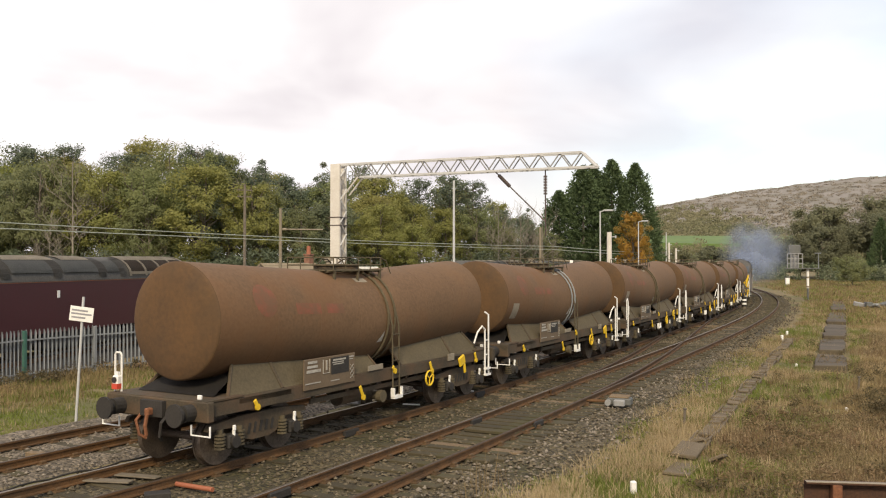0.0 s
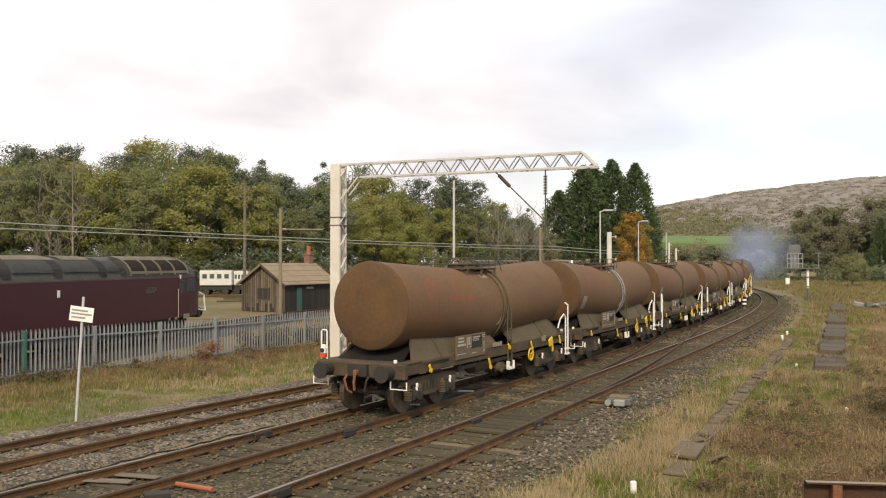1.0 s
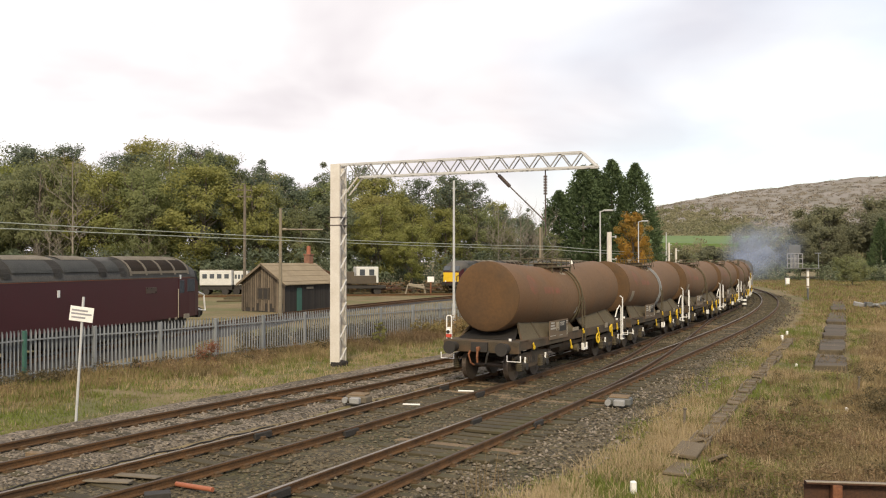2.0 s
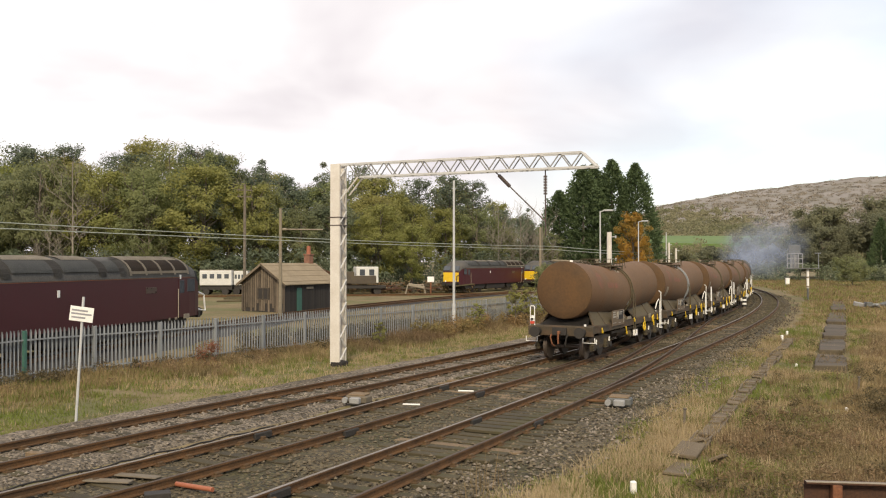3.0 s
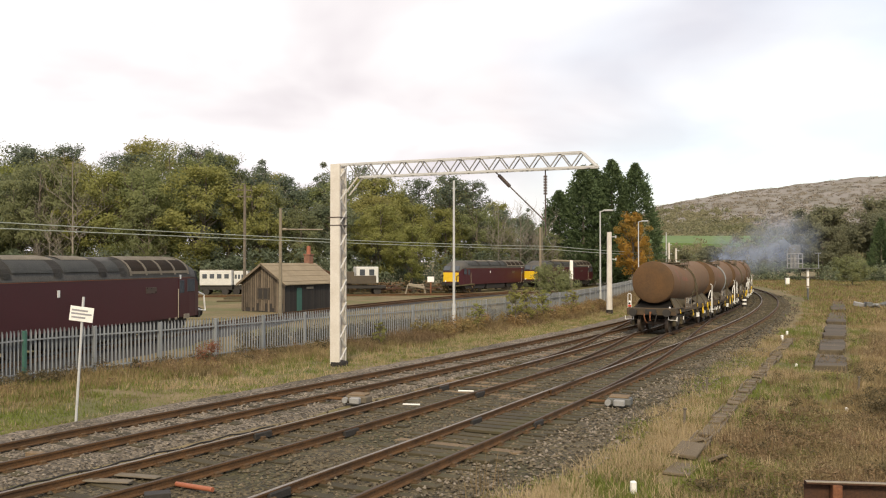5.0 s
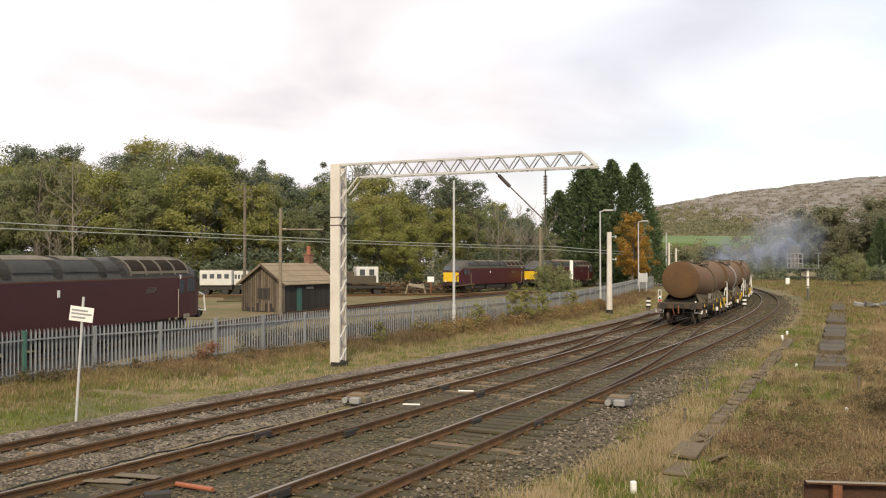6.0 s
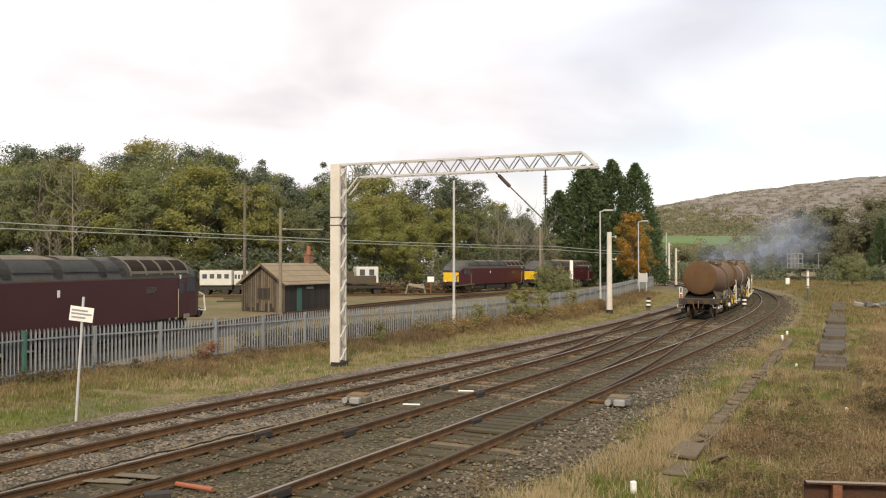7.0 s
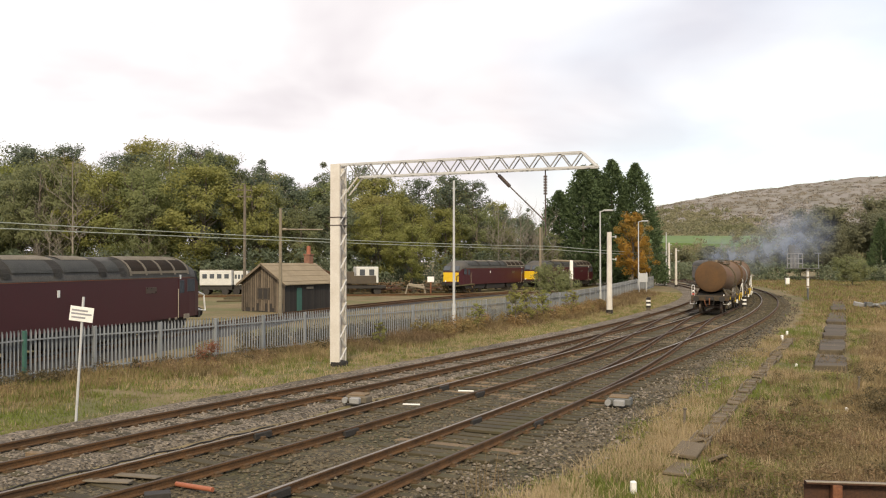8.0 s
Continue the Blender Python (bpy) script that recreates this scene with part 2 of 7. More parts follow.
M = dict(
    rust_tank=surf("rusty_tank_paint", (0.108, 0.060, 0.028), (0.168, 0.095, 0.048), 0.80, 0.9, 14, 0.12, c3=(0.140, 0.062, 0.022), s3=0.45, amt3=0.5),
    rust_end=surf("rusty_tank_end", (0.074, 0.039, 0.016), (0.116, 0.060, 0.023), 0.85, 0.8, 12, 0.12, c3=(0.060, 0.037, 0.020), s3=0.6, amt3=0.55),
    frame=surf("grimy_underframe", (0.038, 0.029, 0.018), (0.080, 0.060, 0.038), 0.85, 2, 25, 0.25, c3=(0.12, 0.065, 0.035), s3=1.5, amt3=0.4),
    skirt=surf("dirty_grey_brown_plate", (0.066, 0.052, 0.030), (0.112, 0.089, 0.053), 0.9, 1.5, 20, 0.15),
    black=surf("black_grime", (0.016, 0.014, 0.013), (0.035, 0.030, 0.026), 0.75, 3, 30, 0.3),
    wheel=surf("worn_wheel_steel", (0.060, 0.045, 0.035), (0.14, 0.11, 0.09), 0.55, 4, 30, 0.2, metal=0.5),
    white=surf("white_paint", (0.70, 0.69, 0.66), (0.82, 0.81, 0.79), 0.55, 4, 40, 0.1),
    yellow=surf("yellow_paint", (0.62, 0.40, 0.02), (0.75, 0.50, 0.03), 0.5, 4, 40, 0.1),
    red=surf("red_paint", (0.50, 0.05, 0.03), (0.62, 0.09, 0.05), 0.5, 4, 40, 0.1),
    fade_red=surf("faded_red_mark", (0.225, 0.062, 0.034), (0.140, 0.070, 0.036), 0.75, 3, 14, 0.1, c3=(0.125, 0.070, 0.036), s3=2.2, amt3=0.75),
    pale=surf("pale_dirty_mark", (0.30, 0.26, 0.20), (0.20, 0.165, 0.12), 0.7, 5, 30, 0.1),
    rail_side=surf("rusty_rail", (0.058, 0.028, 0.010), (0.140, 0.068, 0.025), 0.85, 3, 30, 0.3, c3=(0.040, 0.026, 0.014), s3=0.6, amt3=0.5),
    rail_bright=surf("bright_rail_head", (0.36, 0.31, 0.26), (0.17, 0.125, 0.085), 0.42, 0.5, 30, 0.05, metal=0.8),
    rail_top=surf("worn_rail_head", (0.115, 0.082, 0.058), (0.080, 0.052, 0.034), 0.6, 1.2, 30, 0.05, metal=0.6),
    sleeper=surf("weathered_timber_sleeper", (0.026, 0.021, 0.011), (0.080, 0.064, 0.034), 0.9, 3, 40, 0.5, rnd=0.55, c3=(0.062, 0.060, 0.020), s3=0.9, amt3=0.5),
    sleeper_new=surf("pale_new_timber", (0.13, 0.090, 0.052), (0.235, 0.165, 0.10), 0.9, 3, 30, 0.3, c3=(0.08, 0.06, 0.035), s3=3, amt3=0.6),
    conc=surf("weathered_concrete", (0.40, 0.37, 0.33), (0.54, 0.51, 0.46), 0.85, 2, 40, 0.25, c3=(0.30, 0.27, 0.23), s3=1.2, amt3=0.4),
    mast=surf("cream_painted_steel", (0.54, 0.50, 0.45), (0.66, 0.63, 0.585), 0.6, 1.2, 25, 0.08, c3=(0.45, 0.40, 0.34), s3=0.9, amt3=0.35),
    beam=surf("pale_grey_painted_steel", (0.42, 0.42, 0.42), (0.56, 0.56, 0.56), 0.6, 1.2, 25, 0.08),
    # plain grey steel; on the gantry arm its darker tone imitates shade
    lace=surf("dull_grey_steel", (0.20, 0.20, 0.20), (0.30, 0.30, 0.30), 0.6, 2, 25, 0.08),
    dark_grey=surf("dark_grey_steel", (0.075, 0.078, 0.075), (0.13, 0.132, 0.125), 0.6, 2, 25, 0.08),
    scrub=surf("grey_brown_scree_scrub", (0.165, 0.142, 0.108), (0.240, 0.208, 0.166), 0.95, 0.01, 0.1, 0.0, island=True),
    panel=surf("brown_data_panel", (0.115, 0.080, 0.050), (0.155, 0.112, 0.072), 0.75, 2, 25, 0.1),
    deep_rust=surf("dark_deep_rust", (0.036, 0.016, 0.009), (0.082, 0.035, 0.017), 0.85, 3, 30, 0.3),
    soil=surf("bare_brown_soil", (0.085, 0.065, 0.042), (0.170, 0.135, 0.092), 0.95, 3, 20, 0.5, rnd=0.6),
    galv=surf("galvanised_steel", (0.19, 0.205, 0.218), (0.30, 0.315, 0.328), 0.55, 2, 30, 0.08, metal=0.25, rnd=0.5),
    green_steel=surf("green_painted_steel", (0.03, 0.10, 0.08), (0.05, 0.14, 0.11), 0.6, 3, 30, 0.1),
    pole=surf("weathered_pole_wood", (0.15, 0.125, 0.09), (0.25, 0.215, 0.16), 0.9, 3, 30, 0.3),
    lamp_grey=surf("grey_lamp_post_paint", (0.38, 0.39, 0.40), (0.50, 0.51, 0.51), 0.5, 3, 30, 0.05),
    wire=surf("dull_wire", (0.30, 0.33, 0.28), (0.42, 0.45, 0.38), 0.6, 3, 30, 0.0, metal=0.3),
    insul=surf("brown_insulator", (0.05, 0.035, 0.03), (0.09, 0.06, 0.05), 0.3, 3, 30, 0.0),
    maroon=surf("maroon_coach_paint", (0.047, 0.005, 0.008), (0.062, 0.008, 0.012), 0.45, 0.7, 20, 0.03),
    roof_grey=surf("sooty_grey_roof", (0.050, 0.047, 0.043), (0.098, 0.092, 0.083), 0.75, 1.2, 15, 0.1),
    roof_pale=surf("pale_dusty_roof_panel", (0.27, 0.235, 0.18), (0.38, 0.335, 0.265), 0.7, 2, 20, 0.1),
    grille=surf("brown_dusty_grille", (0.030, 0.020, 0.013), (0.062, 0.042, 0.028), 0.8, 1.5, 30, 0.3),
    # dark glass; the bluish base holds part of the sky's reflection
    glass=surf("sky_lightened_window_glass", (0.05, 0.058, 0.07), (0.08, 0.09, 0.105), 0.12, 1, 10, 0.0),
    loco_grey=surf("faded_grey_loco_paint", (0.13, 0.11, 0.095), (0.20, 0.175, 0.155), 0.55, 1, 15, 0.05),
    board=surf("old_weatherboard", (0.035, 0.027, 0.020), (0.190, 0.150, 0.110), 0.95, 2, 25, 0.4, rnd=0.6),
    tar=surf("tarred_boards", (0.012, 0.011, 0.010), (0.040, 0.034, 0.030), 0.8, 2, 25, 0.3, rnd=0.5),
    felt=surf("brown_felt_roof", (0.20, 0.155, 0.10), (0.29, 0.235, 0.16), 0.9, 1.0, 18, 0.3),
    brick=surf("red_brick", (0.15, 0.075, 0.05), (0.26, 0.13, 0.09), 0.9, 6, 40, 0.4),
    pot=surf("terracotta_pot", (0.26, 0.085, 0.05), (0.33, 0.12, 0.07), 0.8, 6, 40, 0.2),
    caravan=surf("off_white_van_paint", (0.48, 0.48, 0.46), (0.62, 0.615, 0.59), 0.6, 1, 10, 0.05),
    ballast=gravel_mat("brown_ballast", (0.050, 0.040, 0.021), (0.112, 0.089, 0.052), (0.046, 0.042, 0.014), 17),
    ballast_pale=gravel_mat("pale_grey_ballast", (0.098, 0.080, 0.059), (0.205, 0.170, 0.130), (0.066, 0.051, 0.032), 17),
    stone=surf("ballast_stone", (0.030, 0.023, 0.014), (0.175, 0.142, 0.095), 0.95, 6, 50, 0.2, island=True),
    stone_pale=surf("pale_ballast_stone", (0.070, 0.057, 0.042), (0.280, 0.240, 0.198), 0.95, 6, 50, 0.2, island=True),
    ground=surf("rough_grassland", (0.115, 0.088, 0.040), (0.225, 0.170, 0.086), 0.95, 0.5, 9, 0.6, c3=(0.085, 0.098, 0.026), s3=0.16, amt3=0.7, dist=0.08),
    blade_dry=surf("dry_grass", (0.230, 0.168, 0.078), (0.390, 0.292, 0.150), 0.85, 0.4, 5, 0.0, island=True, leafy=0.35, split=0.5, c3=(0.165, 0.130, 0.050), s3=0.5, amt3=0.6),
    blade_green=surf("green_grass", (0.100, 0.140, 0.020), (0.205, 0.238, 0.050), 0.8, 0.4, 5, 0.0, island=True, leafy=0.35, split=0.5, c3=(0.215, 0.185, 0.070), s3=0.6, amt3=0.35),
    blade_pale=surf("bleached_straw", (0.30, 0.225, 0.12), (0.52, 0.41, 0.25), 0.85, 0.4, 5, 0.0, island=True, leafy=0.35, split=0.5),
    bramble=surf("reddish_dead_weeds", (0.105, 0.068, 0.036), (0.280, 0.190, 0.105), 0.9, 0.4, 5, 0.0, island=True, leafy=0.25, c3=(0.175, 0.155, 0.062), s3=0.45, amt3=0.5),
    # leaf_a to leaf_d: leaf tones lightened, with some distance haze in the colour
    leaf_a=surf("olive_leaves", (0.169, 0.201, 0.079), (0.277, 0.303, 0.130), 0.85, 0.15, 2, 0.0, island=True, c3=(0.282, 0.243, 0.107), s3=0.12, amt3=0.35, leafy=0.5, split=0.35, tint=(0.215, 0.226, 0.119)),
    leaf_b=surf("yellowing_leaves", (0.192, 0.232, 0.066), (0.345, 0.345, 0.102), 0.85, 0.15, 2, 0.0, island=True, c3=(0.147, 0.192, 0.062), s3=0.15, amt3=0.6, leafy=0.5, split=0.35, tint=(0.311, 0.277, 0.102)),
    leaf_c=surf("dull_dark_leaves", (0.147, 0.179, 0.104), (0.243, 0.277, 0.158), 0.85, 0.15, 2, 0.0, island=True, c3=(0.243, 0.209, 0.124), s3=0.15, amt3=0.35, leafy=0.5, split=0.35, tint=(0.136, 0.175, 0.130)),
    leaf_d=surf("dull_olive_brown_leaves", (0.165, 0.172, 0.098), (0.265, 0.255, 0.142), 0.85, 0.15, 2, 0.0, island=True, c3=(0.265, 0.222, 0.115), s3=0.10, amt3=0.5, leafy=0.5, split=0.35, tint=(0.175, 0.188, 0.128)),
    leaf_o=surf("orange_autumn_leaves", (0.300, 0.180, 0.036), (0.560, 0.310, 0.058), 0.75, 0.15, 2, 0.0, island=True, leafy=0.5, split=0.4, c3=(0.240, 0.200, 0.055), s3=0.25, amt3=0.7),
    conifer=surf("dark_conifer_needles", (0.048, 0.080, 0.034), (0.112, 0.158, 0.066), 0.85, 0.3, 3, 0.0, island=True, leafy=0.25, split=0.45),
    pale_bark=surf("grey_birch_bark", (0.16, 0.14, 0.115), (0.27, 0.24, 0.20), 0.9, 3, 20, 0.3),
    bark=surf("grey_brown_bark", (0.085, 0.070, 0.055), (0.18, 0.155, 0.125), 0.95, 3, 20, 0.4),
    rusty=surf("rusty_steel", (0.12, 0.045, 0.022), (0.24, 0.095, 0.042), 0.8, 3, 30, 0.3),
    slab=surf("dark_weathered_boards", (0.042, 0.034, 0.026), (0.118, 0.096, 0.072), 0.95, 2, 24, 0.5, rnd=0.5, c3=(0.105, 0.082, 0.045), s3=0.8, amt3=0.5),
    pine=surf("blue_green_pine_needles", (0.100, 0.128, 0.088), (0.170, 0.200, 0.135), 0.85, 0.3, 3, 0.0, island=True, leafy=0.4, split=0.4),
    bush=surf("dark_olive_bramble_leaves", (0.056, 0.050, 0.023), (0.130, 0.096, 0.046), 0.85, 0.6, 4, 0.0, island=True, leafy=0.2),
    weed=surf("orange_brown_dying_weeds", (0.170, 0.105, 0.045), (0.360, 0.235, 0.110), 0.9, 0.4, 5, 0.0, island=True, leafy=0.3, c3=(0.200, 0.190, 0.070), s3=0.35, amt3=0.6),
    chair_rust=surf("dark_rusty_cast_iron", (0.050, 0.030, 0.014), (0.110, 0.062, 0.028), 0.9, 3, 30, 0.3, rnd=0.6),
    # pale greyed leaf colours: the haze of distance is put into them
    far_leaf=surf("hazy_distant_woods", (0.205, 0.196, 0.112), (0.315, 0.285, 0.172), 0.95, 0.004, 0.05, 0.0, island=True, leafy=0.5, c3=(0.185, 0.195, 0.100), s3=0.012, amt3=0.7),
    chalk=surf("dirty_white_lettering", (0.42, 0.40, 0.36), (0.26, 0.235, 0.20), 0.8, 6, 30, 0.0),
    slabtop=surf("worn_grey_brown_slab", (0.105, 0.086, 0.062), (0.190, 0.158, 0.118), 0.95, 1.5, 18, 0.4, rnd=0.5, c3=(0.075, 0.062, 0.040), s3=0.9, amt3=0.6),
    pipe=surf("orange_plastic_pipe", (0.26, 0.080, 0.040), (0.33, 0.115, 0.060), 0.5, 3, 30, 0.05),
    sign_ink=surf("grey_sign_ink", (0.22, 0.22, 0.24), (0.30, 0.30, 0.32), 0.7, 3, 30, 0.0),
)


# ---- building helpers ----
def part(name, bm, material, parent=None, label="", smooth=False):
    me = bpy.data.meshes.new(name)
    if smooth:
        for f in bm.faces:
            f.smooth = True
    bmesh.ops.recalc_face_normals(bm, faces=bm.faces)
    bm.to_mesh(me)
    bm.free()
    me.materials.append(M[material])
    ob = new(name, me)
    if parent:
        ob.parent = parent
    if label:
        ob["label"] = label
    return ob


def thing(name, label, category, group="", kind="", m=None):
    ob = new(name)
    if m is not None:
        ob.matrix_basis = m
    return tagged(ob, label, category, group, kind)


def box(bm, c, s, m=None, bevel=0.0):
    """A box with its centre at c and full sizes s, turned by m about its centre."""
    t = bmesh.new() if bevel else bm
    r = bmesh.ops.create_cube(t, size=1.0)
    mat = Matrix.Translation(c) @ (m or Matrix()) @ Matrix.Diagonal((*s, 1))
    bmesh.ops.transform(t, matrix=mat, verts=r["verts"])
    if bevel:
        bmesh.ops.bevel(t, geom=list(t.edges), offset=bevel, segments=1, affect="EDGES")
        me = bpy.data.meshes.new("tmp")
        t.to_mesh(me)
        t.free()
        bm.from_mesh(me)
        bpy.data.meshes.remove(me)
    return bm


def rod(bm, a, b, r, seg=8, r2=None):
    """A round bar from a to b."""
    a, b = Vector(a), Vector(b)
    d = b - a
    m = Matrix.Translation((a + b) / 2) @ d.to_track_quat("Z", "Y").to_matrix().to_4x4()
    bmesh.ops.create_cone(bm, cap_ends=True, segments=seg, radius1=r, radius2=r if r2 is None else r2, depth=d.length, matrix=m)
    return bm


def bar(bm, pts, r, seg=6):
    """A bent round bar through the points, in one piece."""
    ps = [Vector(p) for p in pts]
    shut = (ps[0] - ps[-1]).length < 1e-4
    if shut:
        ps = ps[:-1]
    n = len(ps)
    rings, side = [], None
    for i, p in enumerate(ps):
        a = (p - ps[i - 1]).normalized() if i or shut else None
        b = (ps[(i + 1) % n] - p).normalized() if i < n - 1 or shut else None
        t = ((a or b) + (b or a)).normalized()
        if side is None:
            side = t.orthogonal().normalized()
        side = (side - t * side.dot(t)).normalized()
        up = t.cross(side)
        rings.append([p + (side * math.cos(2 * math.pi * k / seg) + up * math.sin(2 * math.pi * k / seg)) * r for k in range(seg)])
    if shut:
        rings.append(rings[0])
    loft(bm, rings, caps=not shut)
    if shut:
        bmesh.ops.remove_doubles(bm, verts=bm.verts, dist=1e-5)
    return bm


def loft(bm, rings, close=True, caps=True):
    rows = [[bm.verts.new(p) for p in ring] for ring in rings]
    k = len(rows[0])
    for r0, r1 in zip(rows, rows[1:]):
        for i in range(k if close else k - 1):
            j = (i + 1) % k
            bm.faces.new((r0[i], r0[j], r1[j], r1[i]))
    if caps and close:
        bm.faces.new(rows[0][::-1])
        bm.faces.new(rows[-1])
    return bm


def raw(name, verts, faces, material, parent=None):
    me = bpy.data.meshes.new(name)
    me.from_pydata(verts, [], faces)
    me.materials.append(M[material])
    ob = new(name, me)
    if parent:
        ob.parent = parent
    return ob


def B():
    return bmesh.new()


# ---- the lines of the three tracks (centre, rail level) ----
def smooth_line(pts, n=16):
    p = np.array(pts, float)
    q = np.vstack([2 * p[0] - p[1], p, 2 * p[-1] - p[-2]])
    out = []
    for i in range(1, len(q) - 2):
        a, b, c, d = q[i - 1:i + 3]
        for t in np.arange(n) / n:
            out.append(0.5 * (2 * b + (c - a) * t + (2 * a - 5 * b + 4 * c - d) * t * t + (3 * b - a - 3 * c + d) * t ** 3))
    out.append(p[-1])
    return np.array(out)


class Line:
    def __init__(self, pts):
        self.p = smooth_line(pts)
        self.s = np.concatenate([[0], np.cumsum(np.linalg.norm(np.diff(self.p, axis=0), axis=1))])
        t = np.gradient(self.p, axis=0)
        self.t = t / np.linalg.norm(t, axis=1)[:, None]

    def at(self, s, off=0.0):
        """Place and heading at s metres along, off metres to its right."""
        x, y = np.interp(s, self.s, self.p[:, 0]), np.interp(s, self.s, self.p[:, 1])
        tx, ty = np.interp(s, self.s, self.t[:, 0]), np.interp(s, self.s, self.t[:, 1])
        k = math.hypot(tx, ty)
        tx, ty = tx / k, ty / k
        return Vector((x + off * ty, y - off * tx, 0)), Vector((tx, ty, 0))


FAR = Line([(-25.0, -12), (-19.3, -2), (-13.6, 8), (-9.15, 16), (-6.92, 20), (-3.99, 25), (-1.1, 30), (1.71, 35), (4.44, 40), (7.61, 46), (10.66, 52),
            (13.57, 58), (17.24, 66), (21.05, 75), (24.87, 85), (28.56, 96), (31.95, 108), (35.11, 122), (37.69, 138), (39.3, 155), (39.8, 170),
            (39.0, 190), (36.3, 212), (31.0, 236)])
MID = Line([(-21.5, -12), (-15.7, -2), (-9.9, 8), (-7.5, 12), (-5.06, 16), (-2.73, 20), (0.03, 25), (2.75, 30), (5.40, 35), (7.95, 40), (10.95, 46),
            (13.95, 52), (16.90, 58), (20.50, 66), (24.45, 75), (28.40, 85), (32.2, 96), (35.65, 108), (38.8, 122), (41.7, 138), (44.2, 155), (45.9, 170),
            (46.8, 190), (45.6, 212), (41.5, 237)])
NEAR = Line([(-16.0, -12), (-10.7, -2), (-5.35, 8), (-3.2, 12), (-1.10, 16), (1.03, 20), (3.61, 25), (6.21, 30), (8.83, 35), (11.45, 40), (14.53, 46),
             (17.51, 52), (20.37, 58), (23.97, 66), (27.7, 75), (31.47, 85), (35.15, 96), (38.66, 108), (42.14, 122), (45.38, 138), (48.07, 155),
             (49.85, 170), (50.6, 190), (49.5, 214)])


# ---- ground ----
def h_noise(x, y, s=0.12):
    return noise.noise(Vector((x * s, y * s, 3.1)))


def build_ground():
    """One sheet to the horizon, fine near the camera."""
    xs = np.concatenate([np.linspace(-3000, -120, 10), np.linspace(-100, 100, 101), np.linspace(120, 3000, 10)])
    ys = np.concatenate([np.linspace(-400, -20, 5), np.linspace(-12, 160, 116), np.linspace(175, 4000, 16)])
    vs = []
    for y in ys:
        for x in xs:
            k = 0.0 if abs(x) > 100 or y > 160 else 0.08
            vs.append((x, y, -0.26 + k * h_noise(x, y, 0.35)))
    nx = len(xs)
    fs = [(j * nx + i, j * nx + i + 1, (j + 1) * nx + i + 1, (j + 1) * nx + i) for j in range(len(ys) - 1) for i in range(nx - 1)]
    ob = raw("ground", vs, fs, "ground")
    for f in ob.data.polygons:
        f.use_smooth = True
    tagged(ob, "rough ground of dry and green grass beside the railway", "ground", kind="structure")


def bed(name, line, left, right, material, label, ztop=-0.13, s1=215.0):
    """A bed of ballast along a line, uneven on top, sloped at its edges."""
    n = int(s1 / 0.5)
    cols = np.linspace(left, right, 13)
    vs, fs = [], []
    for i in range(n + 1):
        s = i * s1 / n
        for k, o in enumerate(cols):
            wob = 0.25 * noise.noise(Vector((s * 0.5, left, 1.0 if k < 6 else 7.0))) if k in (0, 12) else 0.0
            far = min(1.0, max(0.0, (s - 42.0) / 30.0))
            p, _ = line.at(s, (o + wob) * (1.0 - 0.36 * far if o > 1.7 else 1.0))
            z = -0.34 if k in (0, 12) else ztop + 0.035 * noise.noise(Vector((p.x * 1.3, p.y * 1.3, 0.5)))
            vs.append((p.x, p.y, z))
    w = len(cols)
    fs = [(i * w + k, i * w + k + 1, (i + 1) * w + k + 1, (i + 1) * w + k) for i in range(n) for k in range(w - 1)]
    ob = raw(name, vs, fs, material)
    for f in ob.data.polygons:
        f.use_smooth = True
    return tagged(ob, label, "ballast", kind="structure")


def scatter_stones(name, line, left, right, s0, s1, count, material, label, size=(0.022, 0.055), seed=1, zb=-0.19):
    rng = np.random.default_rng(seed)
    base = np.array([(1, 0, 0), (-1, 0, 0), (0, 1, 0), (0, -1, 0), (0, 0, 1), (0, 0, -1)], float)
    tri = [(0, 2, 4), (2, 1, 4), (1, 3, 4), (3, 0, 4), (2, 0, 5), (1, 2, 5), (3, 1, 5), (0, 3, 5)]
    vs, fs = [], []
    for _ in range(count):
        s = s0 + (s1 - s0) * rng.random() ** 1.7
        p, _h = line.at(s, rng.uniform(left, right))
        r = rng.uniform(*size)
        q = base * rng.uniform(0.6, 1.3, (6, 3)) * r
        a = rng.uniform(0, 6.28)
        q = np.c_[q[:, 0] * math.cos(a) - q[:, 1] * math.sin(a), q[:, 0] * math.sin(a) + q[:, 1] * math.cos(a), q[:, 2] * 0.75]
        k = len(vs)
        vs += [tuple(v) for v in q + (p.x, p.y, zb + 0.3 * r)]
        fs += [(a_ + k, b_ + k, c_ + k) for a_, b_, c_ in tri]
    ob = raw(name, vs, fs, material)
    return tagged(ob, label, "ballast", kind="stuff")


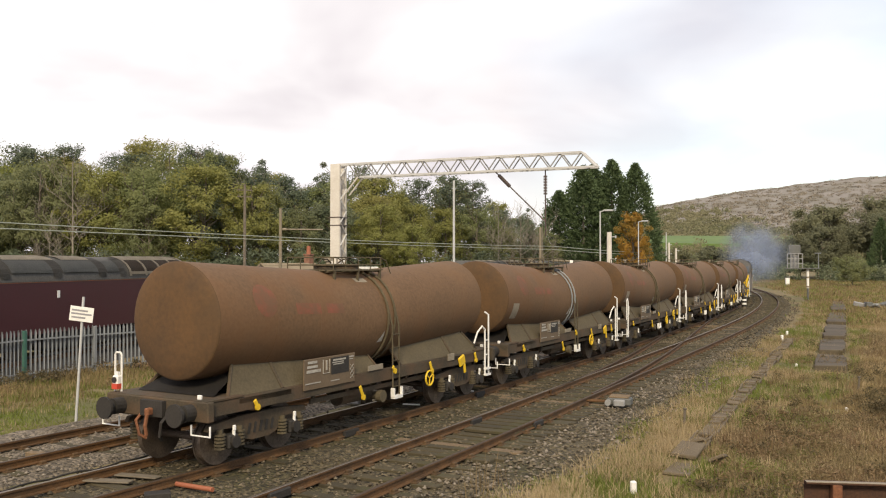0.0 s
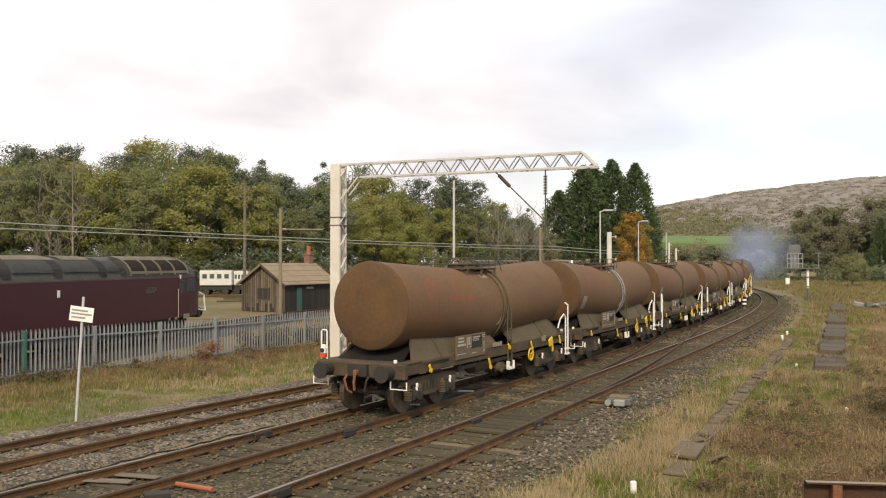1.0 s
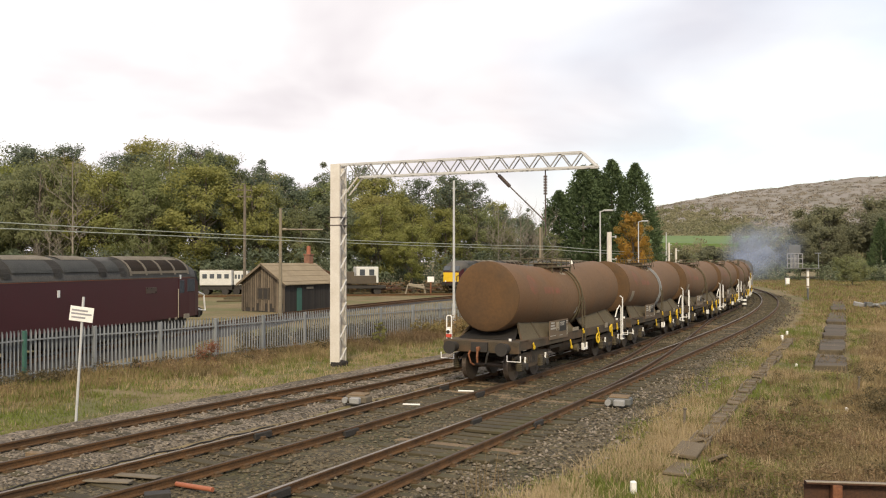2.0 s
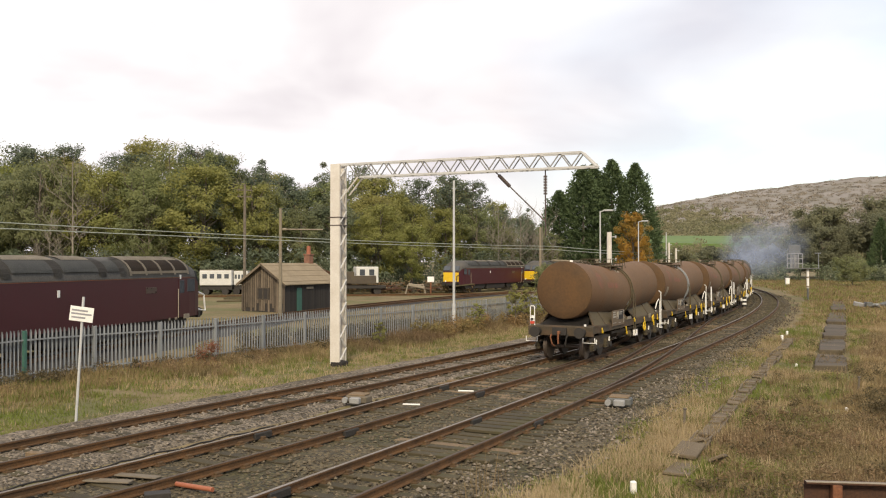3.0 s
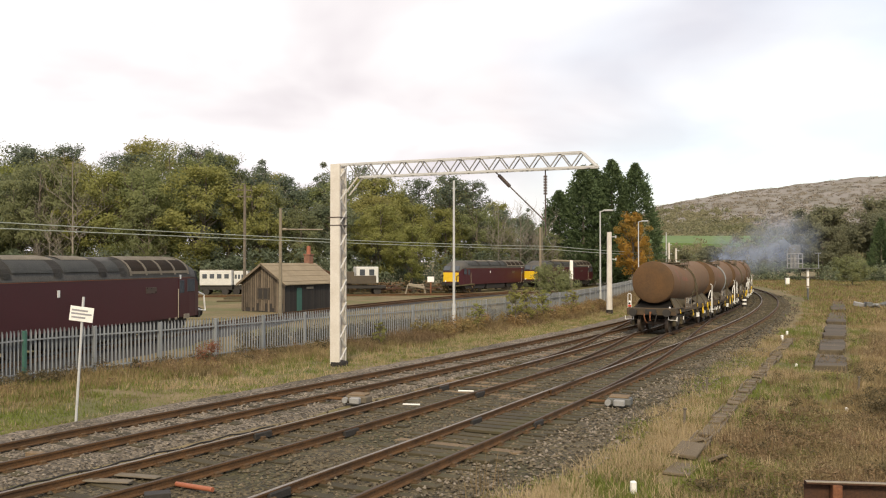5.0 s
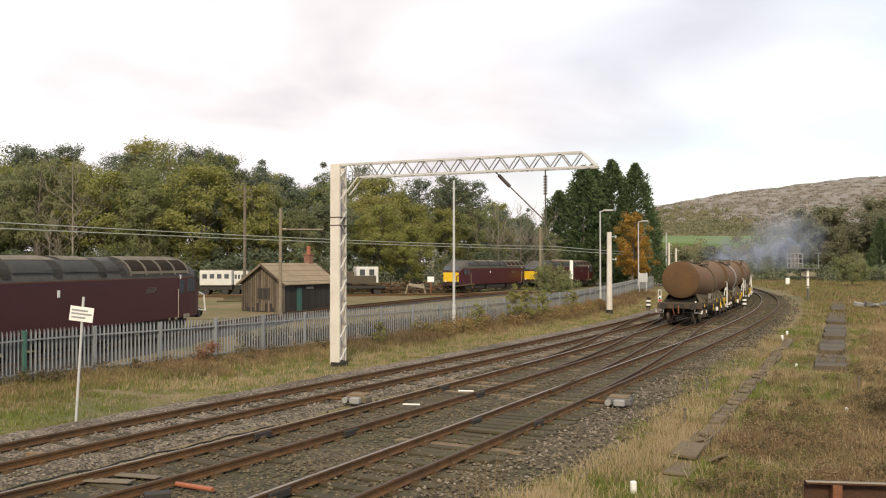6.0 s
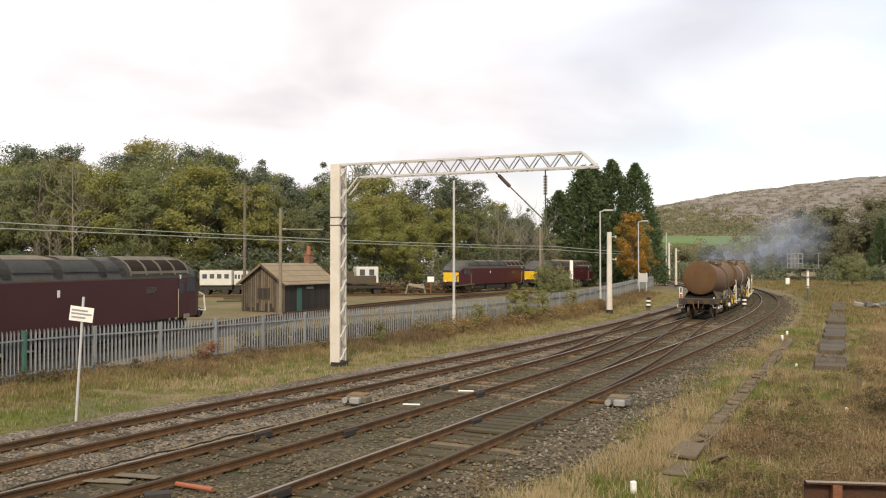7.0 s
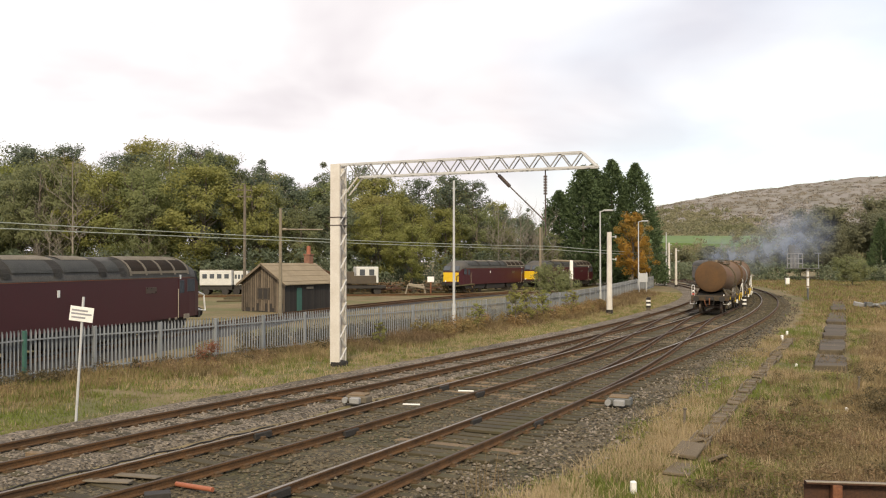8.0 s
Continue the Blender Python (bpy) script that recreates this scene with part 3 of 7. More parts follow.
def rail_mesh(name, line, off, s0, s1, parent, material="rail_side", head="rail_top", gap=None):
    """A rail: foot, web and head swept along the line; the worn head is a part of its own."""
    n = max(2, int((s1 - s0) / 1.0))
    sec = [(-0.07, -0.155), (0.07, -0.155), (0.07, -0.140), (0.012, -0.120), (0.012, -0.045), (0.036, -0.035), (0.036, -0.004), (-0.036, -0.004),
           (-0.036, -0.035), (-0.012, -0.045), (-0.012, -0.120), (-0.07, -0.140)]
    bm, bt = B(), B()
    r1, r2 = [], []
    for i in range(n + 1):
        s = s0 + (s1 - s0) * i / n
        o = off(s) if callable(off) else off
        ring = []
        for a, z in sec:
            p, _ = line.at(s, o + a)
            ring.append((p.x, p.y, z))
        r1.append(ring)
        ring = []
        for a, z in ((-0.034, -0.004), (0.034, -0.004), (0.026, 0.004), (-0.026, 0.004)):
            p, _ = line.at(s, o + a)
            ring.append((p.x, p.y, z))
        r2.append(ring)
    loft(bm, r1)
    loft(bt, r2)
    ob = part("rail", bm, material, parent)
    part("rail_head", bt, head, ob, "worn bright running surface")
    return ob


SLEEPER = None


def sleeper_data():
    global SLEEPER
    if SLEEPER is None:
        bm = B()
        box(bm, (0, 0, 0), (0.25, 2.55, 0.13), bevel=0.012)
        me = bpy.data.meshes.new("sleeper")
        bm.to_mesh(me)
        bm.free()
        me.materials.append(M["sleeper"])
        bm = B()
        box(bm, (0, 0, 0), (0.20, 0.34, 0.04), bevel=0.01)
        box(bm, (0, 0.115, 0.035), (0.13, 0.07, 0.07), bevel=0.015)
        box(bm, (0, -0.115, 0.035), (0.13, 0.07, 0.07), bevel=0.015)
        mc = bpy.data.meshes.new("chair")
        bm.to_mesh(mc)
        bm.free()
        mc.materials.append(M["chair_rust"])
        SLEEPER = (me, mc)
    return SLEEPER


def build_track(name, line, gauge, s1, label, zs, head="rail_top", joints=(), s_from=2.0, s_to=130.0):
    t = thing(name, label, "railway track", kind="structure")
    for side in (-1, 1):
        rail_mesh("rail", line, side * gauge / 2, 0.5, s1, t, head=head if side < 0 else "rail_top")
    for s, side in joints:
        p, h = line.at(s, side * gauge / 2)
        bm = B()
        box(bm, (0, 0, 0), (0.55, 0.17, 0.15), bevel=0.02)
        ob = part("insulated_joint", bm, "black", t, "black insulated rail joint")
        ob.matrix_basis = pose(p.x, p.y, -0.10, 0, 0, math.degrees(math.atan2(h.y, h.x)))
    me, mc = sleeper_data()
    rng = random.Random(len(name))
    s = s_from
    while s < s_to:
        p, h = line.at(s)
        a = math.degrees(math.atan2(h.y, h.x)) + rng.uniform(-1.5, 1.5)
        ob = new("sleeper", me)
        ob.parent = t
        ob.matrix_basis = pose(p.x, p.y, zs + rng.uniform(-0.012, 0.010), rng.uniform(-0.4, 0.4), 0, a)
        if s < 84:
            for side in (-1, 1):
                ch = new("rail_chair", mc)
                ch.parent = ob
                ch.matrix_basis = pose(0, -side * gauge / 2, 0.07)
        s += 0.72
    return t


# ---- tank wagons ----
TANK_R, TANK_HALF, TANK_Z, SAG, WAGON_LEN = 1.10, 5.1, 2.60, 0.26, 12.05


def tank_axis(x):
    return TANK_Z - SAG * (1 - abs(x) / TANK_HALF)


def ring_at(x, r, n=40, dz=0.0):
    return [(x, r * math.cos(2 * math.pi * i / n), tank_axis(x) + dz + r * math.sin(2 * math.pi * i / n)) for i in range(n)]


def patch_on_tank(name, x0, x1, a0, a1, material, parent, label, lift=0.002, hole=0.0):
    """A thin painted patch that follows the tank's side; angles in degrees up from the horizontal, on the right side."""
    bm = B()
    nx, na = (28, 28) if hole else (10, 10)
    def pt(x, a):
        r = TANK_R + lift
        return (x, -r * math.cos(radians(a)), tank_axis(x) + r * math.sin(radians(a)))
    grid = {}
    for i in range(nx + 1):
        for j in range(na + 1):
            grid[i, j] = bm.verts.new(pt(x0 + (x1 - x0) * i / nx, a0 + (a1 - a0) * j / na))
    for i in range(nx):
        for j in range(na):
            u, v = (i + 0.5) / nx * 2 - 1, (j + 0.5) / na * 2 - 1
            if hole and not (hole < math.hypot(u, v) < 1.0):
                continue
            bm.faces.new((grid[i, j], grid[i + 1, j], grid[i + 1, j + 1], grid[i, j + 1]))
    bmesh.ops.delete(bm, geom=[v for v in bm.verts if not v.link_faces], context="VERTS")
    return part(name, bm, material, parent, label)


def build_wagon(label, last=False, plate=False, hoops="skirt", rear_ladder=False):
    w = thing("tank_wagon", label, "tank wagon", "tank wagons of the train")
    # barrel
    bm = B()
    loft(bm, [ring_at(x, TANK_R) for x in (-5.1, -5.0, -3.2, -1.6, 0.0, 1.6, 3.2, 5.0, 5.1)], caps=False)
    tank = part("tank", bm, "rust_tank", w, "rust-brown sagging tank barrel", True)
    for sgn in (-1, 1):
        bm = B()
        rings = []
        for r, dx in ((TANK_R, 0.0), (TANK_R * 0.992, 0.02), (TANK_R * 0.96, 0.045), (TANK_R * 0.7, 0.10), (TANK_R * 0.35, 0.125), (0.14, 0.13), (0.0005, 0.131)):
            rings.append([(sgn * (5.1 + dx), r * math.cos(2 * math.pi * i / 40), TANK_Z + r * math.sin(2 * math.pi * i / 40)) for i in range(40)])
        loft(bm, rings, caps=False)
        part("tank_end", bm, "rust_end", tank, "orange-brown rusty dished tank end", True)
    for x in (-3.55, -2.2, -0.75, 0.75, 2.2, 3.55):
        bm = B()
        loft(bm, [ring_at(x - 0.03, TANK_R - 0.003), ring_at(x - 0.015, TANK_R + 0.003), ring_at(x + 0.015, TANK_R + 0.003), ring_at(x + 0.03, TANK_R - 0.003)], caps=False)
        part("weld_band", bm, "rust_tank", tank, smooth=True)
    for x in (0.32, 0.60):
        bm = B()
        rings = []
        for i in range(28):
            a = radians(-62 + 304 * i / 27)
            c = Vector((x, (TANK_R + 0.03) * math.cos(a), tank_axis(x) + (TANK_R + 0.03) * math.sin(a)))
            rings.append(c)
        bar(bm, rings, 0.028, 6)
        part("pipe_hoop", bm, hoops, tank, "thin pipe round the middle of the tank")
    # faded writing: a ring mark and two short worn words as bars
    patch_on_tank("round_mark", -4.15, -3.50, 5, 40, "fade_red", tank, "faded red round mark", hole=0.02)
    patch_on_tank("worn_lettering", -2.95, -2.15, 8, 20, "fade_red", tank, "faded red lettering, no longer readable")
    patch_on_tank("worn_lettering", -1.95, -1.35, 9, 20, "fade_red", tank, "faded red lettering, no longer readable")
    bm = B()
    tri = [(0.02, -27), (0.24, -27), (0.24, -13)]
    vv = []
    for q in range(3):
        (xa, aa), (xb, ab) = tri[q], tri[(q + 1) % 3]
        for u in (0.0, 0.5):
            x, a = xa + (xb - xa) * u, radians(aa + (ab - aa) * u)
            vv.append((x, -(TANK_R + 0.008) * math.cos(a), tank_axis(x) + (TANK_R + 0.008) * math.sin(a)))
    bm.faces.new([bm.verts.new(v) for v in vv])
    part("warning_mark", bm, "chalk", tank, "pale worn triangle mark")
    patch_on_tank("scuff", -0.35, 0.10, 52, 60, "pale", tank, "pale scuff beside the hatch")
    if plate:
        patch_on_tank("pale_sheet", -4.72, -4.28, -34, -8, "pale", tank, "pale dirty sheet on the tank's end")
    # hatch platform on top: thin grating, posts, two rails, hatch lids and a vent
    top = tank_axis(0) + TANK_R
    bm = B()
    for y in (-0.58, -0.36, -0.14, 0.08, 0.30, 0.52):
        box(bm, (-0.2, y, top + 0.05), (2.0, 0.15, 0.03))
    for x in (-1.1, -0.2, 0.7):
        box(bm, (x, 0, top + 0.02), (0.06, 1.3, 0.04))
        for y in (-0.62, 0.62):
            box(bm, (x, y, top - 0.10), (0.05, 0.05, 0.30))
    plat = part("hatch_platform", bm, "skirt", tank)
    bm = B()
    for y in (-0.64, 0.64):
        for z in (0.17, 0.34):
            bar(bm, [(-1.16, y, top + z), (0.72, y, top + z)], 0.014)
        for x in (-1.16, -0.7, -0.2, 0.28, 0.72):
            bar(bm, [(x, y, top + 0.02), (x, y, top + 0.35)], 0.014)
        bar(bm, [(0.72, y, top + 0.34), (0.95, y, top + 0.26), (1.15, y, top - 0.04)], 0.014)
    for z in (0.17, 0.34):
        bar(bm, [(-1.16, -0.64, top + z), (-1.16, 0.64, top + z)], 0.014)
    part("guard_rail", bm, "skirt", plat, "thin guard rail round the hatch")
    for x, r in ((-0.62, 0.24), (0.18, 0.30)):
        bm = B()
        rod(bm, (x, 0, top), (x, 0, top + 0.15), r, 16)
        rod(bm, (x, 0, top + 0.15), (x, 0, top + 0.19), r + 0.04, 16)
        bar(bm, [(x - r, 0, top + 0.21), (x - 0.1, 0, top + 0.30), (x + 0.1, 0, top + 0.30), (x + r, 0, top + 0.21)], 0.018)
        part("hatch", bm, "frame", plat)
    bm = B()
    rod(bm, (-0.22, 0.2, top), (-0.22, 0.2, top + 0.26), 0.06, 8)
    rod(bm, (-0.22, 0.2, top + 0.26), (-0.22, 0.2, top + 0.36), 0.10, 10)
    part("vent_valve", bm, "pale", plat, "pale vent valve")
    # underframe
    for y in (-1.16, 1.16):
        bm = B()
        box(bm, (0, y, 1.10), (11.1, 0.07, 0.24))
        box(bm, (0, y * 0.955, 1.22), (11.1, 0.12, 0.025))
        box(bm, (0, y * 0.955, 0.98), (11.1, 0.12, 0.025))
        part("side_sill", bm, "frame", w)
        # steep skirt plates between the sill and the underside of the tank, cut off aslant at the ends
        sg = 1 if y > 0 else -1
        for x0, x1, t0, t1 in ((-4.92, -3.42, -4.48, -3.42), (-3.40, -0.02, -3.40, -0.02), (0.92, 3.40, 0.92, 3.40), (3.42, 4.92, 3.42, 4.48)):
            bm = B()
            rings = []
            for x, xt in ((x0, t0), (x1, t1)):
                zt = tank_axis(xt) - 0.80
                rings.append([(x, sg * 1.08, 1.235), (xt, sg * 0.76, zt), (xt, sg * 0.72, zt), (x, sg * 1.04, 1.235)])
            loft(bm, rings)
            sk = part("skirt_plate", bm, "skirt", w)
            for x, xt in ((x0, t0), (x1, t1)):
                bm = B()
                rod(bm, (x, sg * 1.085, 1.235), (xt, sg * 0.765, tank_axis(xt) - 0.80), 0.03, 6)
                part("stiffener", bm, "frame", sk)
        for bx in (-4.0, 4.0):
            bm = B()
            box(bm, (bx, sg * 1.165, 1.16), (1.5, 0.06, 0.13), bevel=0.02)
            part("bolster_plate", bm, "frame", w)
        bm = B()
        box(bm, (0, y * 0.90, 0.84), (5.0, 0.05, 0.10))
        for x in (-2.4, -1.2, 1.2, 2.4):
            box(bm, (x, y * 0.90, 0.92), (0.08, 0.05, 0.22))
        part("truss_bar", bm, "frame", w)
    bm = B()
    box(bm, (0, 0, 1.08), (11.4, 0.55, 0.28))
    for x in (-4.0, 4.0, -1.4, 1.4, 0):
        box(bm, (x, 0, 1.08), (0.22, 2.2, 0.2))
    part("centre_sill", bm, "black", w)
    for sgn in (-1, 1):
        bm = B()
        box(bm, (sgn * 5.52, 0, 1.08), (0.16, 2.55, 0.36), bevel=0.02)
        box(bm, (sgn * 5.1, 0, 1.255), (0.95, 2.42, 0.03))
        head = part("headstock", bm, "frame", w)
        # sloping black apron up to the tank
        bm = B()
        loft(bm, [[(sgn * 5.15, -0.95, 1.28), (sgn * 5.15, 0.95, 1.28), (sgn * 5.10, 0.95, 1.30), (sgn * 5.10, -0.95, 1.30)],
                  [(sgn * 4.35, -0.74, 1.60), (sgn * 4.35, 0.74, 1.60), (sgn * 4.30, 0.74, 1.62), (sgn * 4.30, -0.74, 1.62)]])
        part("apron", bm, "black", w)
        for y in (-0.87, 0.87):
            bm = B()
            rod(bm, (sgn * 5.58, y, 1.06), (sgn * 5.82, y, 1.06), 0.15, 14)
            rod(bm, (sgn * 5.80, y, 1.06), (sgn * 5.97, y, 1.06), 0.105, 12)
            rod(bm, (sgn * 5.95, y, 1.06), (sgn * 6.0, y, 1.06), 0.20, 18)
            part("buffer", bm, "black", head)
            bm = B()
            o = 0.25 if y > 0 else -0.25
            bar(bm, [(sgn * 5.62, y - 0.22 + o, 0.86), (sgn * 5.62, y - 0.22 + o, 0.68), (sgn * 5.62, y + 0.22 + o, 0.68), (sgn * 5.62, y + 0.22 + o, 0.86)], 0.02)
            part("shunter_step", bm, "white", head, "white-painted step bar")
        bm = B()
        box(bm, (sgn * 5.68, 0, 1.03), (0.28, 0.10, 0.13), bevel=0.02)
        bar(bm, [(sgn * 5.78, 0, 1.02), (sgn * 5.83, 0, 0.80), (sgn * 5.80, 0, 0.62)], 0.035)
        part("coupling", bm, "rusty", head)
        for y in (-0.3, 0.33):
            bm = B()
            bar(bm, [(sgn * 5.62, y, 0.95), (sgn * 5.74, y, 0.85), (sgn * 5.72, y * 0.8, 0.6), (sgn * 5.62, y * 0.6, 0.52)], 0.03)
            part("brake_hose", bm, "black" if y < 0 else "rusty", head)
        bm = B()
        box(bm, (sgn * 5.63, 0.22, 1.10), (0.08, 0.13, 0.13), bevel=0.02)
        part("air_cock", bm, "red", head, "red air cock")
        bm = B()
        box(bm, (sgn * 5.45, -0.93, 1.31), (0.06, 0.08, 0.08), bevel=0.01)
        part("lamp_bracket", bm, "white", head, "small white lamp bracket")
    # hand rails: a hoop at the rear left corner, a tall ladder at the front right
    bm = B()
    bar(bm, [(-5.42, 1.08, 1.25), (-5.42, 1.08, 1.95), (-5.42, 1.11, 1.99), (-5.42, 1.22, 1.99), (-5.42, 1.25, 1.95), (-5.42, 1.25, 1.25)], 0.020)
    hoop = part("hand_hoop", bm, "white", w, "white hand hoop at the corner")
    bm = B()
    bar(bm, [(5.30, -1.22, 0.55), (5.30, -1.22, 2.20), (5.20, -1.15, 2.28)], 0.026)
    bar(bm, [(5.08, -1.22, 0.55), (5.08, -1.22, 1.80), (4.95, -1.20, 1.90), (4.75, -1.16, 1.75), (4.62, -1.12, 1.45)], 0.026)
    for z in (0.55, 0.72):
        box(bm, (5.19, -1.24, z), (0.26, 0.10, 0.05))
    bar(bm, [(5.08, -1.22, 1.1), (5.30, -1.22, 1.1)], 0.02)
    bar(bm, [(5.08, -1.22, 1.5), (5.30, -1.22, 1.5)], 0.02)
    part("ladder", bm, "white", w, "white-painted end ladder and hand rail")
    if rear_ladder:
        bm = B()
        bar(bm, [(-5.30, -1.22, 0.55), (-5.30, -1.22, 2.05), (-5.12, -1.20, 2.12), (-5.08, -1.22, 2.0), (-5.08, -1.22, 0.55)], 0.024)
        bar(bm, [(-4.62, -1.12, 1.45), (-4.75, -1.16, 1.78), (-4.95, -1.20, 1.70)], 0.024)
        for z in (0.55, 0.8, 1.1, 1.4, 1.7):
            bar(bm, [(-5.30, -1.22, z), (-5.08, -1.22, z)], 0.018)
        part("ladder", bm, "white", w, "white-painted end ladder and hand rail")
    for y in (-1, 1):
        bm = B()
        for x in (0.36, 0.64):
            bar(bm, [(x, y * 1.22, 0.55), (x, y * 1.20, 2.2), (x, y * 1.05, 2.75), (x, y * 0.7, 3.25)], 0.02)
        for z in (0.8, 1.1, 1.4, 1.7, 2.0):
            bar(bm, [(0.36, y * 1.22, z), (0.64, y * 1.22, z)], 0.014)
        part("side_ladder", bm, "skirt", w)
        bm = B()
        box(bm, (0.5, y * 1.24, 0.56), (0.34, 0.12, 0.07))
        box(bm, (0.33, y * 1.24, 0.67), (0.04, 0.10, 0.2))
        box(bm, (0.67, y * 1.24, 0.67), (0.04, 0.10, 0.2))
        part("ladder_step", bm, "white", w, "white step below the side ladder")
    # data panel with unreadable white lines of writing
    bm = B()
    box(bm, (-2.05, -1.215, 1.42), (1.75, 0.03, 0.62), bevel=0.008)
    panel = part("data_panel", bm, "panel", w, "dark data panel with worn writing")
    bm = B()
    box(bm, (-1.72, -1.234, 1.52), (0.62, 0.008, 0.34))
    part("dark_plate", bm, "black", panel)
    for nm, rows_ in (("number_bar", ((-2.66, 1.66, 0.30, 0.05), (-2.66, 1.57, 0.34, 0.05), (-2.62, 1.48, 0.46, 0.06))),
                      ("load_bar", ((-1.75, 1.64, 0.45, 0.035), (-1.8, 1.59, 0.4, 0.02), (-1.78, 1.55, 0.36, 0.02))),
                      ("date_bar", ((-2.64, 1.24, 0.5, 0.022), (-1.9, 1.22, 0.30, 0.022), (-1.32, 1.66, 0.18, 0.03), (-1.32, 1.61, 0.14, 0.02)))):
        for x, z, l, hh in rows_:
            bm = B()
            box(bm, (x, -1.238, z), (l, 0.006, hh))
            part(nm, bm, "chalk", panel, "small white writing, not readable")
    bm = B()
    bar(bm, [(-2.31, -1.24, 1.68), (-2.31, -1.24, 1.40), (-2.09, -1.24, 1.40), (-2.09, -1.24, 1.68)], 0.010, 4)
    bar(bm, [(-2.2, -1.24, 1.66), (-2.2, -1.24, 1.46)], 0.022, 4)
    part("loading_mark", bm, "chalk", panel, "white outlined loading mark")
    for z in (1.20, 1.30, 1.40):
        bm = B()
        bar(bm, [(-1.36, -1.24, z), (-1.24, -1.24, z + 0.09)], 0.007, 4)
        bar(bm, [(-1.24, -1.24, z), (-1.36, -1.24, z + 0.09)], 0.007, 4)
        part("cross_mark", bm, "chalk", panel)
    bm = B()
    box(bm, (-0.35, -1.21, 1.32), (0.6, 0.02, 0.12), bevel=0.005)
    part("notice_plate", bm, "pale", w, "pale worn notice plate")
    bm = B()
    box(bm, (3.15, -1.21, 1.22), (0.34, 0.02, 0.18), bevel=0.005)
    part("notice_plate", bm, "pale", w)
    # yellow handles and brake wheel
    for x, z, t, l in ((-4.35, 1.08, 30, 0.20), (-0.95, 0.86, 28, 0.36), (2.05, 1.10, 25, 0.32), (4.45, 1.12, 20, 0.28), (0.35, 1.22, 40, 0.18)):
        bm = B()
        turn = pose(0, 0, 0, 0, -t, 0)
        box(bm, (x, -1.25, z), (0.085, 0.035, l * 0.8), turn, bevel=0.012)
        tip = Vector((x, -1.25, z)) + turn @ Vector((0, 0, -l * 0.42))
        rod(bm, tip - Vector((0, 0.02, 0)), tip + Vector((0, 0.02, 0)), 0.062, 10)
        part("brake_handle", bm, "yellow", w, "yellow release handle")
    for y in (-1.27, 1.27):
        bm = B()
        pts = [(1.95 + 0.18 * math.cos(a), y, 0.82 + 0.18 * math.sin(a)) for a in np.linspace(0, 2 * math.pi, 17)]
        bar(bm, pts, 0.024, 6)
        for a in (0.5, 2.6, 4.7):
            bar(bm, [(1.95, y, 0.82), (1.95 + 0.18 * math.cos(a), y, 0.82 + 0.18 * math.sin(a))], 0.018, 5)
        part("brake_wheel", bm, "yellow", w, "yellow hand-brake wheel")
        bm = B()
        box(bm, (3.72, y * 0.96, 1.07), (0.32, 0.07, 0.26), pose(0, 0, 0, 0, -20, 0), bevel=0.03)
        box(bm, (3.88, y * 0.96, 0.86), (0.10, 0.05, 0.26), pose(0, 0, 0, 0, -12, 0), bevel=0.02)
        part("changeover_plate", bm, "yellow", w, "yellow changeover plate")
    # air tank, brake gear, valve in the middle
    bm = B()
    rod(bm, (-1.2, -0.75, 0.72), (-0.05, -0.75, 0.72), 0.18, 14)
    part("air_reservoir", bm, "frame", w, smooth=False)
    bm = B()
    rod(bm, (0.05, 0, 1.3), (0.05, 0, 0.55), 0.22, 14)
    rod(bm, (0.05, -1.05, 0.62), (0.05, 0.4, 0.62), 0.09, 12)
    rod(bm, (0.05, -1.16, 0.62), (0.05, -1.02, 0.62), 0.14, 12)
    part("outlet_valve", bm, "skirt", w, "grey discharge valve under the tank's middle")
    # bogies
    wheels = []
    for bx in (-4.0, 4.0):
        bm = B()
        box(bm, (bx, 0, 0.72), (0.35, 2.0, 0.22), bevel=0.03)
        bog = part("bogie", bm, "black", w)
        for y in (-1.0, 1.0):
            bm = B()
            pts = [(-1.38, 0.70), (-1.32, 0.80), (-0.6, 0.86), (0.6, 0.86), (1.32, 0.80), (1.38, 0.70), (0.66, 0.68), (0.46, 0.44), (0.25, 0.38), (-0.25, 0.38), (-0.46, 0.44), (-0.66, 0.68)]
            loft(bm, [[(bx + a, y - 0.05, b) for a, b in pts], [(bx + a, y + 0.05, b) for a, b in pts]])
            fr = part("bogie_side_frame", bm, "frame", bog)
            # black bars laid on the frame imitate the shade inside its slots
            for dx in (-0.32, -0.16, 0.0, 0.16, 0.32):
                bm = B()
                box(bm, (bx + dx, y * 1.055, 0.60), (0.06, 0.02, 0.20), pose(0, 0, 0, 0, 15, 0))
                part("frame_slot", bm, "black", fr)
            for dx in (-0.85, 0.85):
                bm = B()
                box(bm, (bx + dx, y * 1.08, 0.46), (0.26, 0.20, 0.26), bevel=0.03)
                rod(bm, (bx + dx, y * 1.14, 0.46), (bx + dx, y * 1.24, 0.46), 0.11, 12)
                part("axle_box", bm, "black", fr)
                for o in (-0.25, 0.25):
                    bm = B()
                    for z in (0.37, 0.43, 0.49, 0.55, 0.61):
                        rod(bm, (bx + dx + o, y * 1.07, z - 0.017), (bx + dx + o, y * 1.07, z + 0.017), 0.10, 10)
                    rod(bm, (bx + dx + o, y * 1.07, 0.34), (bx + dx + o, y * 1.07, 0.70), 0.06, 8)
                    part("coil_spring", bm, "skirt", fr)
                bm = B()
                box(bm, (bx + dx + 0.02, y * 1.16, 0.70), (0.07, 0.05, 0.10), bevel=0.015)
